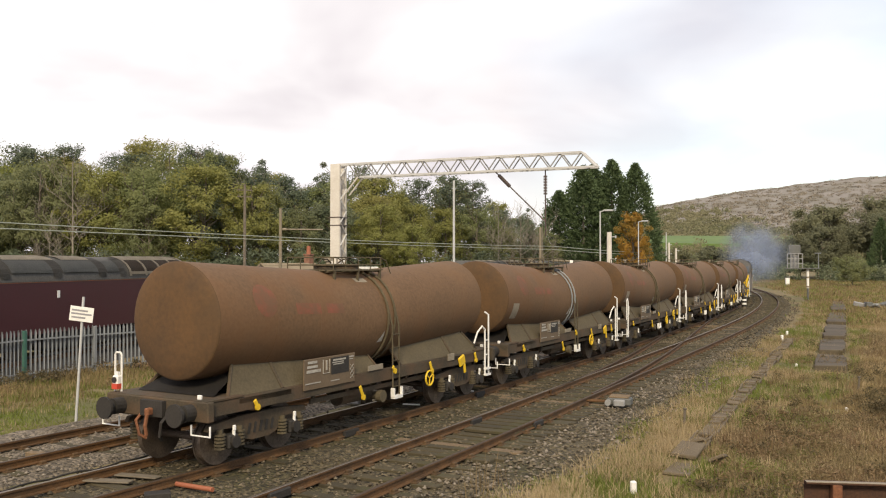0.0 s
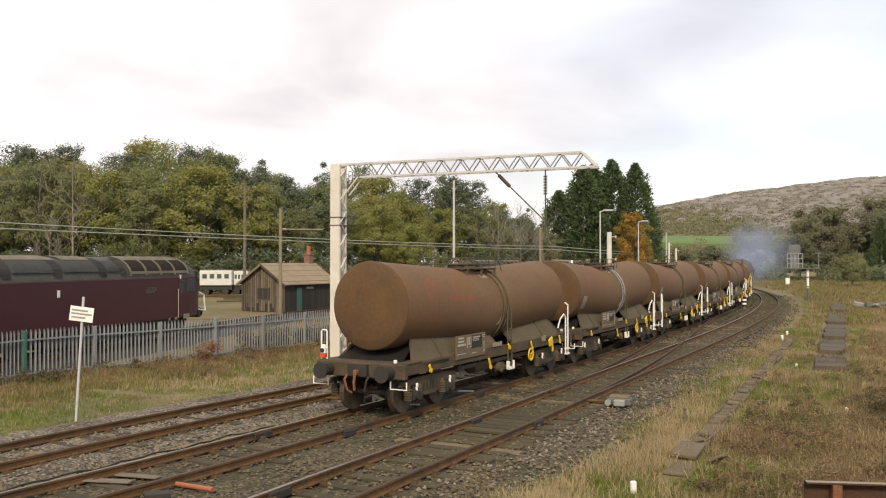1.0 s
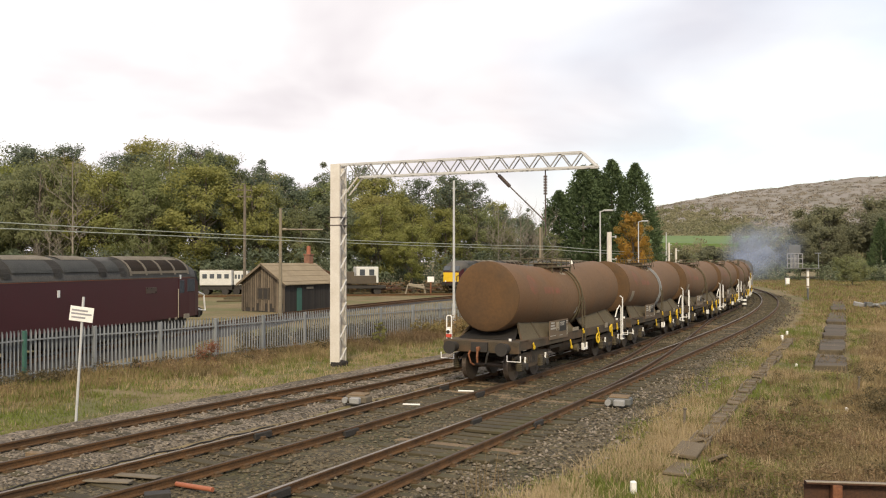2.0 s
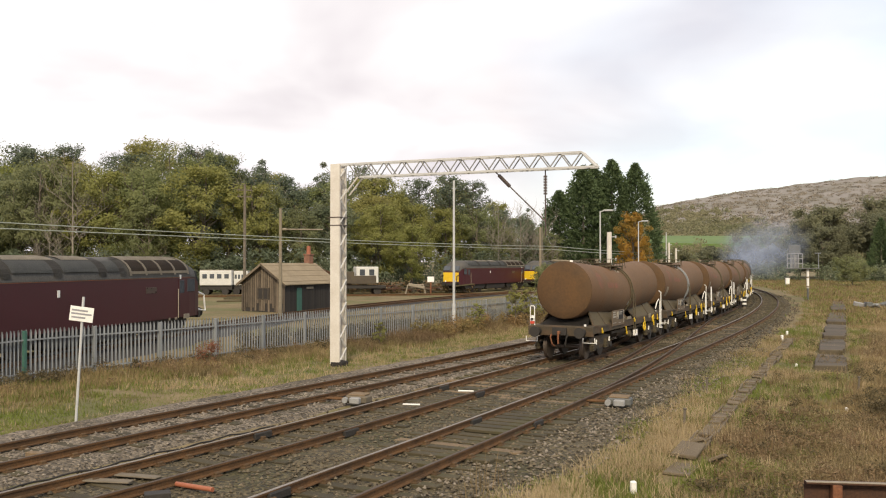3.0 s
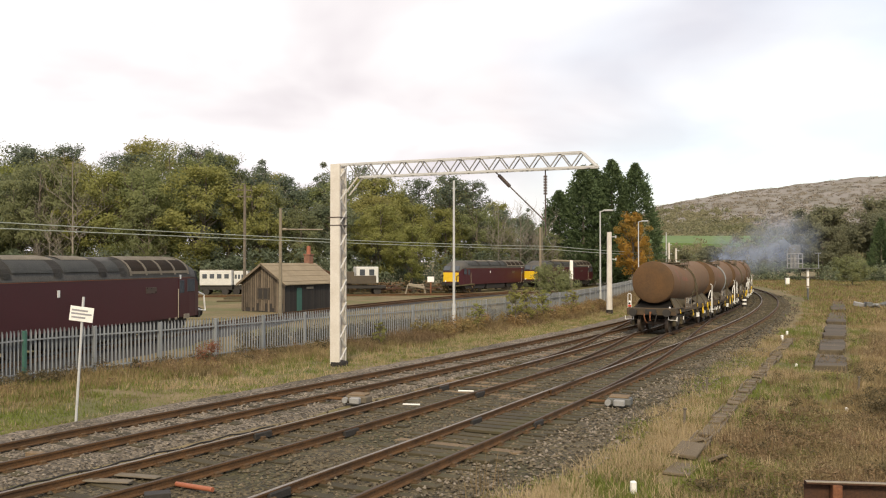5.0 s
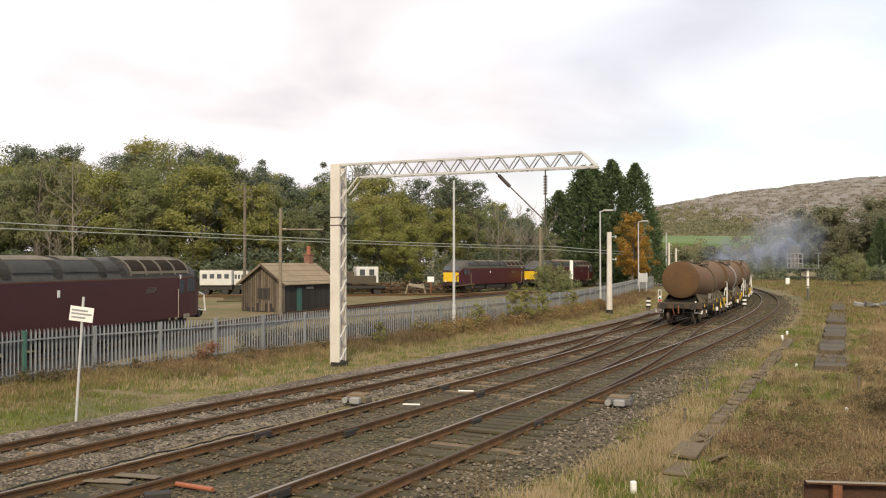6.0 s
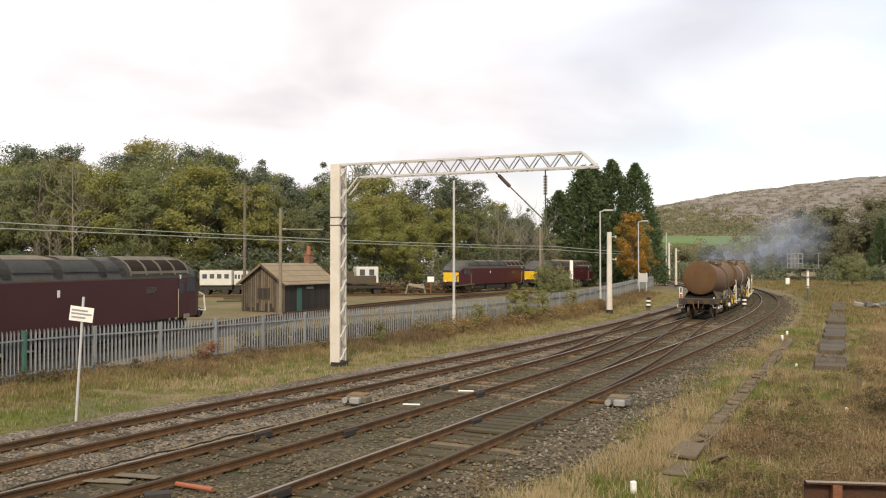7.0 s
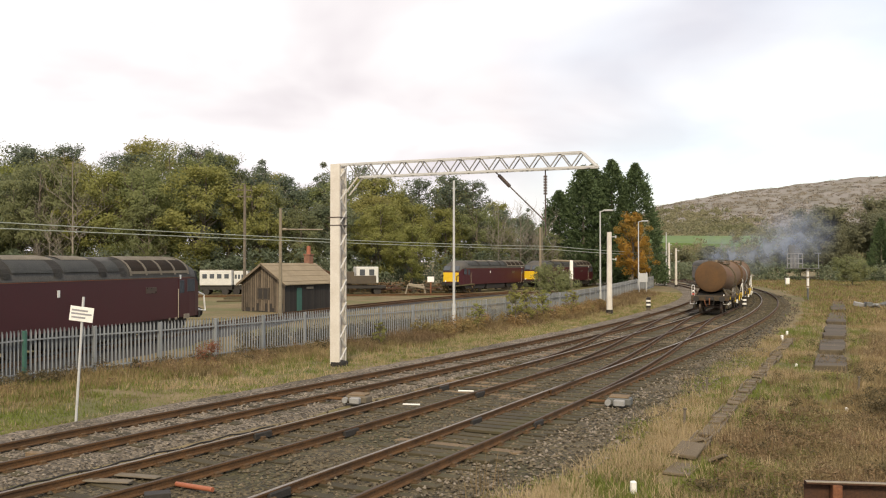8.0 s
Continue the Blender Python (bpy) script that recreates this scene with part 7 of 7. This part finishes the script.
def build_near_clutter():
    # rusty steel channel at the near edge
    t = thing("rusty_steel_frame", "rusty steel channel with upright standing by the camera", "steel frame", m=pose(5.15, 12.45, 0, 0, 0, -7))
    bm = B()
    box(bm, (1.6, 0, 0.595), (3.3, 0.16, 0.022))
    box(bm, (1.6, 0.07, 0.40), (3.3, 0.02, 0.40))
    box(bm, (1.6, 0, 0.21), (3.3, 0.16, 0.02))
    part("channel", bm, "deep_rust", t)
    bm = B()
    box(bm, (0.36, -0.02, 0.1), (0.13, 0.14, 0.95), bevel=0.01)
    box(bm, (2.9, -0.02, 0.1), (0.13, 0.14, 0.95), bevel=0.01)
    part("upright", bm, "rusty", t)
    bm = B()
    box(bm, (1.6, -0.03, 0.609), (3.3, 0.09, 0.008))
    part("worn_edge", bm, "pale", t, "pale strip along the top edge")
    # orange pipe, boards between the rails, loose slabs
    bm = B()
    rod(bm, (-4.55, 15.1, -0.10), (-3.83, 14.72, -0.10), 0.042, 12)
    tagged(part("pipe", bm, "pipe"), "short length of orange plastic pipe by the rail", "pipe")
    for c, s, r, m_ in (((-5.85, 15.45, -0.135), (0.85, 0.22, 0.03), (0, 1, -6), "slabtop"), ((-5.45, 15.8, -0.135), (0.9, 0.20, 0.03), (0, -1, -20), "slabtop"),
                        ((-7.9, 17.3, -0.10), (0.55, 0.16, 0.12), (0, 0, -20), "sleeper_new"), ((-4.55, 14.1, -0.06), (0.4, 0.25, 0.16), (0, 0, 20), "black")):
        slab_thing("loose_board", "loose board lying by the rail", "board", c, s, r, m_, 0.01, "loose boards")
    for c, s, r in (((4.98, 17.95, -0.13), (0.95, 0.50, 0.08), (3, -5, 62)), ((5.36, 17.25, -0.14), (0.66, 0.32, 0.06), (-26, 12, 66)), ((4.52, 16.75, -0.245), (1.05, 0.50, 0.06), (1, 2, 64))):
        slab_thing("concrete_slab", "loose grey concrete slab in the grass", "slab", c, s, r, "soil", 0.015, "loose slabs")
    for x, y, h in ((3.24, 15.06, 0.22), (16.78, 43.7, 0.30), (18.2, 46.7, 0.27), (13.2, 33.0, 0.14), (10.6, 23.2, 0.12)):
        slab_thing("white_marker", "short white-painted concrete marker", "marker", (x, y, -0.26 + h / 2), (0.04 + h * 0.28, 0.09, h), (0, 0, 15), "white", 0.02, "white markers")
    for x, y, h in ((5.74, 21.05, 0.45), (7.99, 26.8, 0.42), (12.6, 26.8, 0.45)):
        bm = B()
        rod(bm, (0, 0, 0), (0, 0, h), 0.03, 8)
        box(bm, (0, 0, h), (0.08, 0.08, 0.04), bevel=0.01)
        ob = part("stump_post", bm, "bark")
        ob.matrix_basis = pose(x, y, -0.26, 3, 2, 0)
        tagged(ob, "short rusty post in the grass", "post", "stump posts")
    for c in ((0.66, 25.6, -0.06), (-0.83, 23.2, -0.06)):
        slab_thing("white_rod", "white-painted rod lying between the rails", "rod", c, (0.46, 0.045, 0.04), (0, 0, -8), "white", 0.01, "white rods")
    t = thing("location_box", "white equipment box on a post past the curve", "equipment box", m=pose(55.9, 143.2, -0.25))
    bm = B()
    box(bm, (0, 0, 0.75), (0.6, 0.45, 0.95), bevel=0.03)
    part("cabinet", bm, "white", t)
    bm = B()
    box(bm, (0, 0, 0.12), (0.6, 0.4, 0.3))
    part("plinth", bm, "conc", t)
    # scrap by the old platform edge and a far low wall
    rng = random.Random(3)
    for i in range(9):
        slab_thing("scrap_metal", "rusty grey scrap lying in the grass", "scrap", (33.5 + rng.uniform(0, 6), 66 + rng.uniform(0, 10), -0.1 + rng.uniform(0, 0.35)),
                   (rng.uniform(0.6, 1.5), rng.uniform(0.3, 0.7), rng.uniform(0.12, 0.35)), (rng.uniform(-15, 15), rng.uniform(-15, 15), rng.uniform(0, 180)), rng.choice(["rusty", "dark_grey", "slab", "lace"]), 0.03, "scrap pieces")
    slab_thing("far_wall", "low pale wall beyond the old sidings", "wall", (112, 172, 0.55), (34, 0.5, 1.5), (0, 0, -6), "conc", 0.05)
    slab_thing("rusty_heap", "long low heap of rust-brown spoil", "spoil heap", (84, 118, -0.1), (44, 6, 0.7), (0, 0, 8), "rusty", 0.3)
    for x, y, m_ in ((-2.30, 24.15, "slabtop"), (4.75, 23.75, "dark_grey")):
        build_point_machine(x, y, -22, "weathered point machine with a pale lid beside the track", m_)
    build_striped_post(16.2, 69.6, "black and white striped marker post on the verge")
    build_striped_post(24.3, 71.2, "black and white striped marker post between the tracks")


# ---- crossovers: extra rails that leave one track for the next ----
def build_crossovers():
    def shift(o0, o1, s0, s1):
        return lambda s: o0 + (o1 - o0) * (lambda u: u * u * (3 - 2 * u))(min(1.0, max(0.0, (s - s0) / (s1 - s0))))
    t = thing("crossover_near", "rusty crossover rails between the near and the middle track", "railway track", kind="structure")
    # spacing of the tracks changes slowly: rails given by their offsets from the near track
    rail_mesh("rail", NEAR, shift(-0.62, -4.0, 40, 84), 42, 80, t)
    rail_mesh("rail", NEAR, shift(0.62, -2.55, 40, 84), 42, 80, t)
    t2 = thing("crossover_far", "rusty crossover rails between the middle and the far track", "railway track", kind="structure")
    rail_mesh("rail", MID, shift(-0.68, -4.2, 46, 88), 48, 84, t2)
    rail_mesh("rail", MID, shift(0.68, -2.6, 46, 88), 48, 84, t2)
    # long timbers under the switches, some pale and new
    rng = random.Random(2)
    for ln, s0, s1, par in ((NEAR, 34, 74, t), (MID, 42, 78, t2)):
        s = s0
        while s < s1:
            p, h = ln.at(s, -0.7 * (s - s0) / (s1 - s0) * 2.4)
            bm = B()
            box(bm, (0, 0, 0), (0.27, 2.9 + 1.4 * (s - s0) / (s1 - s0), 0.12), bevel=0.012)
            new_one = rng.random() < 0.12
            ob = part("switch_timber", bm, "sleeper_new" if new_one else "sleeper", par)
            ob.matrix_basis = pose(p.x, p.y, -0.231 + rng.uniform(-0.01, 0.01), 0, 0, math.degrees(math.atan2(h.y, h.x)))
            s += 0.72
    for k in range(6):
        p, h = NEAR.at(36.2 + k * 0.42, 0.1)
        slab_thing("switch_plank", "dark timber lying between the switch rails", "timber", (p.x, p.y, -0.13), (0.30, 1.25, 0.07), (0, 0, math.degrees(math.atan2(h.y, h.x))), "sleeper", 0.01, "switch planks")


# ---- exhaust smoke of the hauling locomotive: rigid drifting puffs ----
def smoke_material():
    """Thin smoke: nearly clear, thickest in the middle of each puff, broken up by noise."""
    m = bpy.data.materials.new("thin_blue_grey_smoke")
    m.use_nodes = True
    nt = m.node_tree
    nt.nodes.clear()
    n, ln = nt.nodes.new, nt.links.new
    out, mix, tr = n("ShaderNodeOutputMaterial"), n("ShaderNodeMixShader"), n("ShaderNodeBsdfTransparent")
    df, tl, half = n("ShaderNodeBsdfDiffuse"), n("ShaderNodeBsdfTranslucent"), n("ShaderNodeMixShader")
    for b in (df, tl):
        b.inputs[0].default_value = (0.34, 0.40, 0.54, 1)
    tc, no, ln3 = n("ShaderNodeTexCoord"), n("ShaderNodeTexNoise"), n("ShaderNodeVectorMath")
    no.inputs["Scale"].default_value, no.inputs["Detail"].default_value = 0.55, 4
    ln3.operation = "LENGTH"
    ln(tc.outputs["Object"], no.inputs["Vector"])
    ln(tc.outputs["Object"], ln3.inputs[0])
    fall, mr, mul = n("ShaderNodeMapRange"), n("ShaderNodeMapRange"), n("ShaderNodeMath")
    for q, v in zip(("From Min", "From Max", "To Min", "To Max"), (0.3, 3.9, 1.0, 0.0)):
        fall.inputs[q].default_value = v
    for q, v in zip(("From Min", "From Max", "To Min", "To Max"), (0.30, 0.68, 0.0, 0.72)):
        mr.inputs[q].default_value = v
    fall.interpolation_type = "SMOOTHSTEP"
    mul.operation = "MULTIPLY"
    ln(ln3.outputs["Value"], fall.inputs["Value"])
    ln(no.outputs["Fac"], mr.inputs["Value"])
    ln(fall.outputs["Result"], mul.inputs[0])
    ln(mr.outputs["Result"], mul.inputs[1])
    ln(mul.outputs[0], mix.inputs[0])
    ln(df.outputs[0], half.inputs[1])
    ln(tl.outputs[0], half.inputs[2])
    ln(tr.outputs[0], mix.inputs[1])
    ln(half.outputs[0], mix.inputs[2])
    ln(mix.outputs[0], out.inputs[0])
    M["smoke"] = m


def build_smoke():
    smoke_material()
    puffs = []
    for k in range(6):
        # a billowing veil of smoke, curled fore and aft
        bm = B()
        bmesh.ops.create_grid(bm, x_segments=28, y_segments=24, size=1.0, matrix=pose(0, 0, 0, 90, 0, 0) @ Matrix.Diagonal((4.6, 3.4, 1, 1)))
        for v in bm.verts:
            q = Vector((v.co.x * 0.5, v.co.z * 0.5, k * 5.0))
            v.co.y += 0.9 * noise.noise(q) + 0.35 * noise.noise(q * 2.3) - 0.06 * (v.co.x ** 2 + v.co.z ** 2)
        ob = part("smoke_puff", bm, "smoke", smooth=True)
        tagged(ob, "thin blue-grey puff of diesel smoke over the train", "smoke", "smoke puffs")
        puffs.append(ob)
    return puffs


def puff_pose(k, t):
    """Each puff is left behind by the locomotive and drifts slowly up and downwind."""
    born = -1.7 + k * 1.75
    age = t - born
    s = train_s(min(max(born, 0.0), 8.0)) + 6.55 * min(born, 0.0) + 6 * WAGON_LEN + 9.0
    if age < 0:
        s = train_s(t) + 6 * WAGON_LEN + 9.0
        age = 0.0
    p, h = MID.at(s)
    return pose(p.x + 1.2 + 0.6 * age, p.y + 0.2 * age, 4.1 + 0.24 * age + 0.3 * (k % 3), 0, 0, -20 + 9 * (k % 5) + 2 * t)


# ---- put it together ----
build_ground()
bed("ballast_bed_near", NEAR, -2.1, 3.0, "ballast", "brown oily ballast under the near track", -0.215)
bed("ballast_bed_middle", MID, -1.75, 3.2, "ballast", "brown ballast under the middle track", -0.195)
bed("ballast_bed_far", FAR, -2.85, 1.85, "ballast_pale", "pale grey ballast under the far track", -0.190)
# yard bed is black up to the fence: the locomotive's shade as colour
bed("ballast_bed_yard", Line([(-22.4, -6), (-15.95, 35.9), (-11.0, 62), (-3, 84), (9.5, 110)]), -2.0, 3.4, "black", "bed of the yard siding, coloured black for the shade behind the fence", -0.2, 118.0)
scatter_stones("ballast_stones_far", FAR, -1.9, 1.7, 14, 70, 7000, "stone_pale", "loose pale ballast stones", seed=1)
scatter_stones("ballast_stones_middle", MID, -1.6, 2.2, 14, 60, 6000, "stone", "loose brown ballast stones", seed=2)
scatter_stones("shoulder_stones_near", NEAR, 1.0, 3.2, 14, 60, 5000, "stone_pale", "loose paler stones on the near shoulder", seed=4, zb=-0.22)
scatter_stones("far_shoulder_stones", NEAR, -2.0, 2.4, 60, 125, 2600, "stone", "coarse brown stones on the far curve", (0.04, 0.085), seed=5)
scatter_stones("ballast_stones_near", NEAR, -2.0, 3.0, 14, 60, 8000, "stone", "loose dark ballast stones", seed=3)
build_track("track_far", FAR, 1.56, 232, "rusty railway track on pale ballast", -0.245)
build_track("track_middle", MID, 1.50, 232, "worn railway track that carries the train", -0.238, "rail_bright", ((37.1, 1), (35.9, -1), (43.5, 1), (44.1, -1)))
build_track("track_near", NEAR, 1.41, 215, "rusty near railway track on timber sleepers", -0.232, "rail_bright", ((29.6, -1), (28.2, 1), (37.4, 1), (37.0, -1)))
build_crossovers()

TRAIN = []
TANK_LABELS = ["rust-brown bogie tank wagon with tail lamp, last of the train", "rust-brown bogie tank wagon with worn white markings", "rust-brown bogie tank wagon in the moving train"]
for k in range(6):
    TRAIN.append(build_wagon(TANK_LABELS[min(k, 2)], last=(k == 0), plate=(k in (1, 2, 3)), hoops="galv" if k == 1 else "skirt", rear_ladder=k >= 2))
HAULER = build_loco("locomotive", "faded grey diesel locomotive with yellow end hauling the tank wagons", "loco_grey", "yellow", pose(0, 0, 0))
SMOKE = build_smoke()

build_loco("locomotive", "maroon diesel locomotive with a dark grey roof behind the fence", "maroon", "maroon", pose(-15.85, 36.5, 0, 0, 0, 77))
build_loco("locomotive", "maroon diesel locomotive with a yellow front parked in the yard", "maroon", "yellow", pose(5.9, 115.5, -0.1, 0, 0, 59.0))
build_loco("locomotive", "dull dark red diesel locomotive parked behind another", "maroon", "yellow", pose(17.2, 129.4, -0.1, 0, 0, 57.5))
build_hut()
build_gantry()
build_fence()
for x, y, h, arm, lb in ((0.6, 48.6, 8.4, False, "tall pale grey lamp post behind the verge"), (14.0, 78.5, 8.4, True, "tall grey lamp post with a flat lantern"), (23.5, 106, 8.7, True, "tall grey lamp post with a flat lantern")):
    build_lamp_post(x, y, h, arm, lb)
build_pole(-16.6, 73.8, 10.4, 0.15, "bark", "old telegraph pole with short arms", 2)
build_pole(-11.5, 62.4, 7.7, 0.14, "pole", "plain wooden pole beside the hut")
build_pole(11.7, 106, 8.0, 0.2, "pole", "thick plain wooden pole in the yard")
build_concrete_mast(12.3, 65.2, 6.1, 0.22, "cream mast with a black base beside the far track")
build_concrete_mast(35.4, 134, 5.9, 0.20, "cream mast beside the far track on the curve")
build_concrete_mast(41.0, 160, 7.3, 0.24, "cream mast beside the far track on the curve")
build_pole(36.2, 143, 8.6, 0.13, "lamp_grey", "thin grey pole past the fence", name="thin_pole")
build_pole(33.0, 141, 5.8, 0.16, "pole", "short wooden pole past the fence", name="thin_pole")
build_pole(34.4, 147, 5.9, 0.16, "pole", "short wooden pole past the fence", name="thin_pole")
for za, zb, sag in ((5.62, 5.30, 0.25), (5.30, 4.95, 0.12)):
    build_wire("overhead_wire", (-24.0, 35.5, za), (12.0, 95.0, zb), sag, 0.028, "thin overhead wire across the yard")
    build_wire("overhead_wire", (12.0, 95.0, zb), (41.0, 160.0, zb - 0.1), 0.2, 0.04, "thin overhead wire along the fence")
bm = B()
rod(bm, (0, 0, 0), (3.0, -0.6, -0.05), 0.045, 8)
rod(bm, (0.1, 0, 0), (0.35, -0.05, 0), 0.09, 10)
arm = part("cantilever_arm", bm, "pale")
arm.matrix_basis = pose(-11.42, 62.4, 5.96)
tagged(arm, "pale horizontal arm fixed to the wooden pole", "arm")
bm = B()
pts = []
for i in range(40):
    p, _ = MID.at(25.5 + i * 0.30, -1.45 + 0.05 * math.sin(i * 0.9))
    pts.append((p.x, p.y, -0.155 + 0.02 * math.sin(i * 1.9)))
bar(bm, pts, 0.019, 6)
tagged(part("cable", bm, "black"), "black cable lying in the ballast between the tracks", "cable")
build_sign()
build_signal()
build_caravan(-26.6, 104, 4, (3.7, 2.3, 1.75), "long cream van body standing in the yard")
build_caravan(-23.9, 105, 4, (1.7, 2.2, 1.65), "short cream van body standing in the yard")
build_crane_wagon()
build_yard()
build_near_clutter()
build_trough()
build_board_path()
build_woods()
build_hill()
build_verges()


def motions():
    steps = [i * 0.25 for i in range(33)]
    fast = [i * 0.1 for i in range(81)]
    for k, (w, wheels) in enumerate(TRAIN):
        walk(w, [(t, carriage_pose(train_s(t) + k * WAGON_LEN, 4.0)) for t in steps])
        for ws, x in wheels:
            walk(ws, [(t, pose(x, 0, 0.46, 0, math.degrees((train_s(t) - train_s(0)) / 0.46) % 360.0, 0)) for t in fast])
    walk(HAULER, [(t, carriage_pose(train_s(t) + 6 * WAGON_LEN - 6.0 + 9.9, 6.5)) for t in steps])
    for k, puff in enumerate(SMOKE):
        walk(puff, [(t, puff_pose(k, t)) for t in [i * 0.5 for i in range(17)]])


motions()
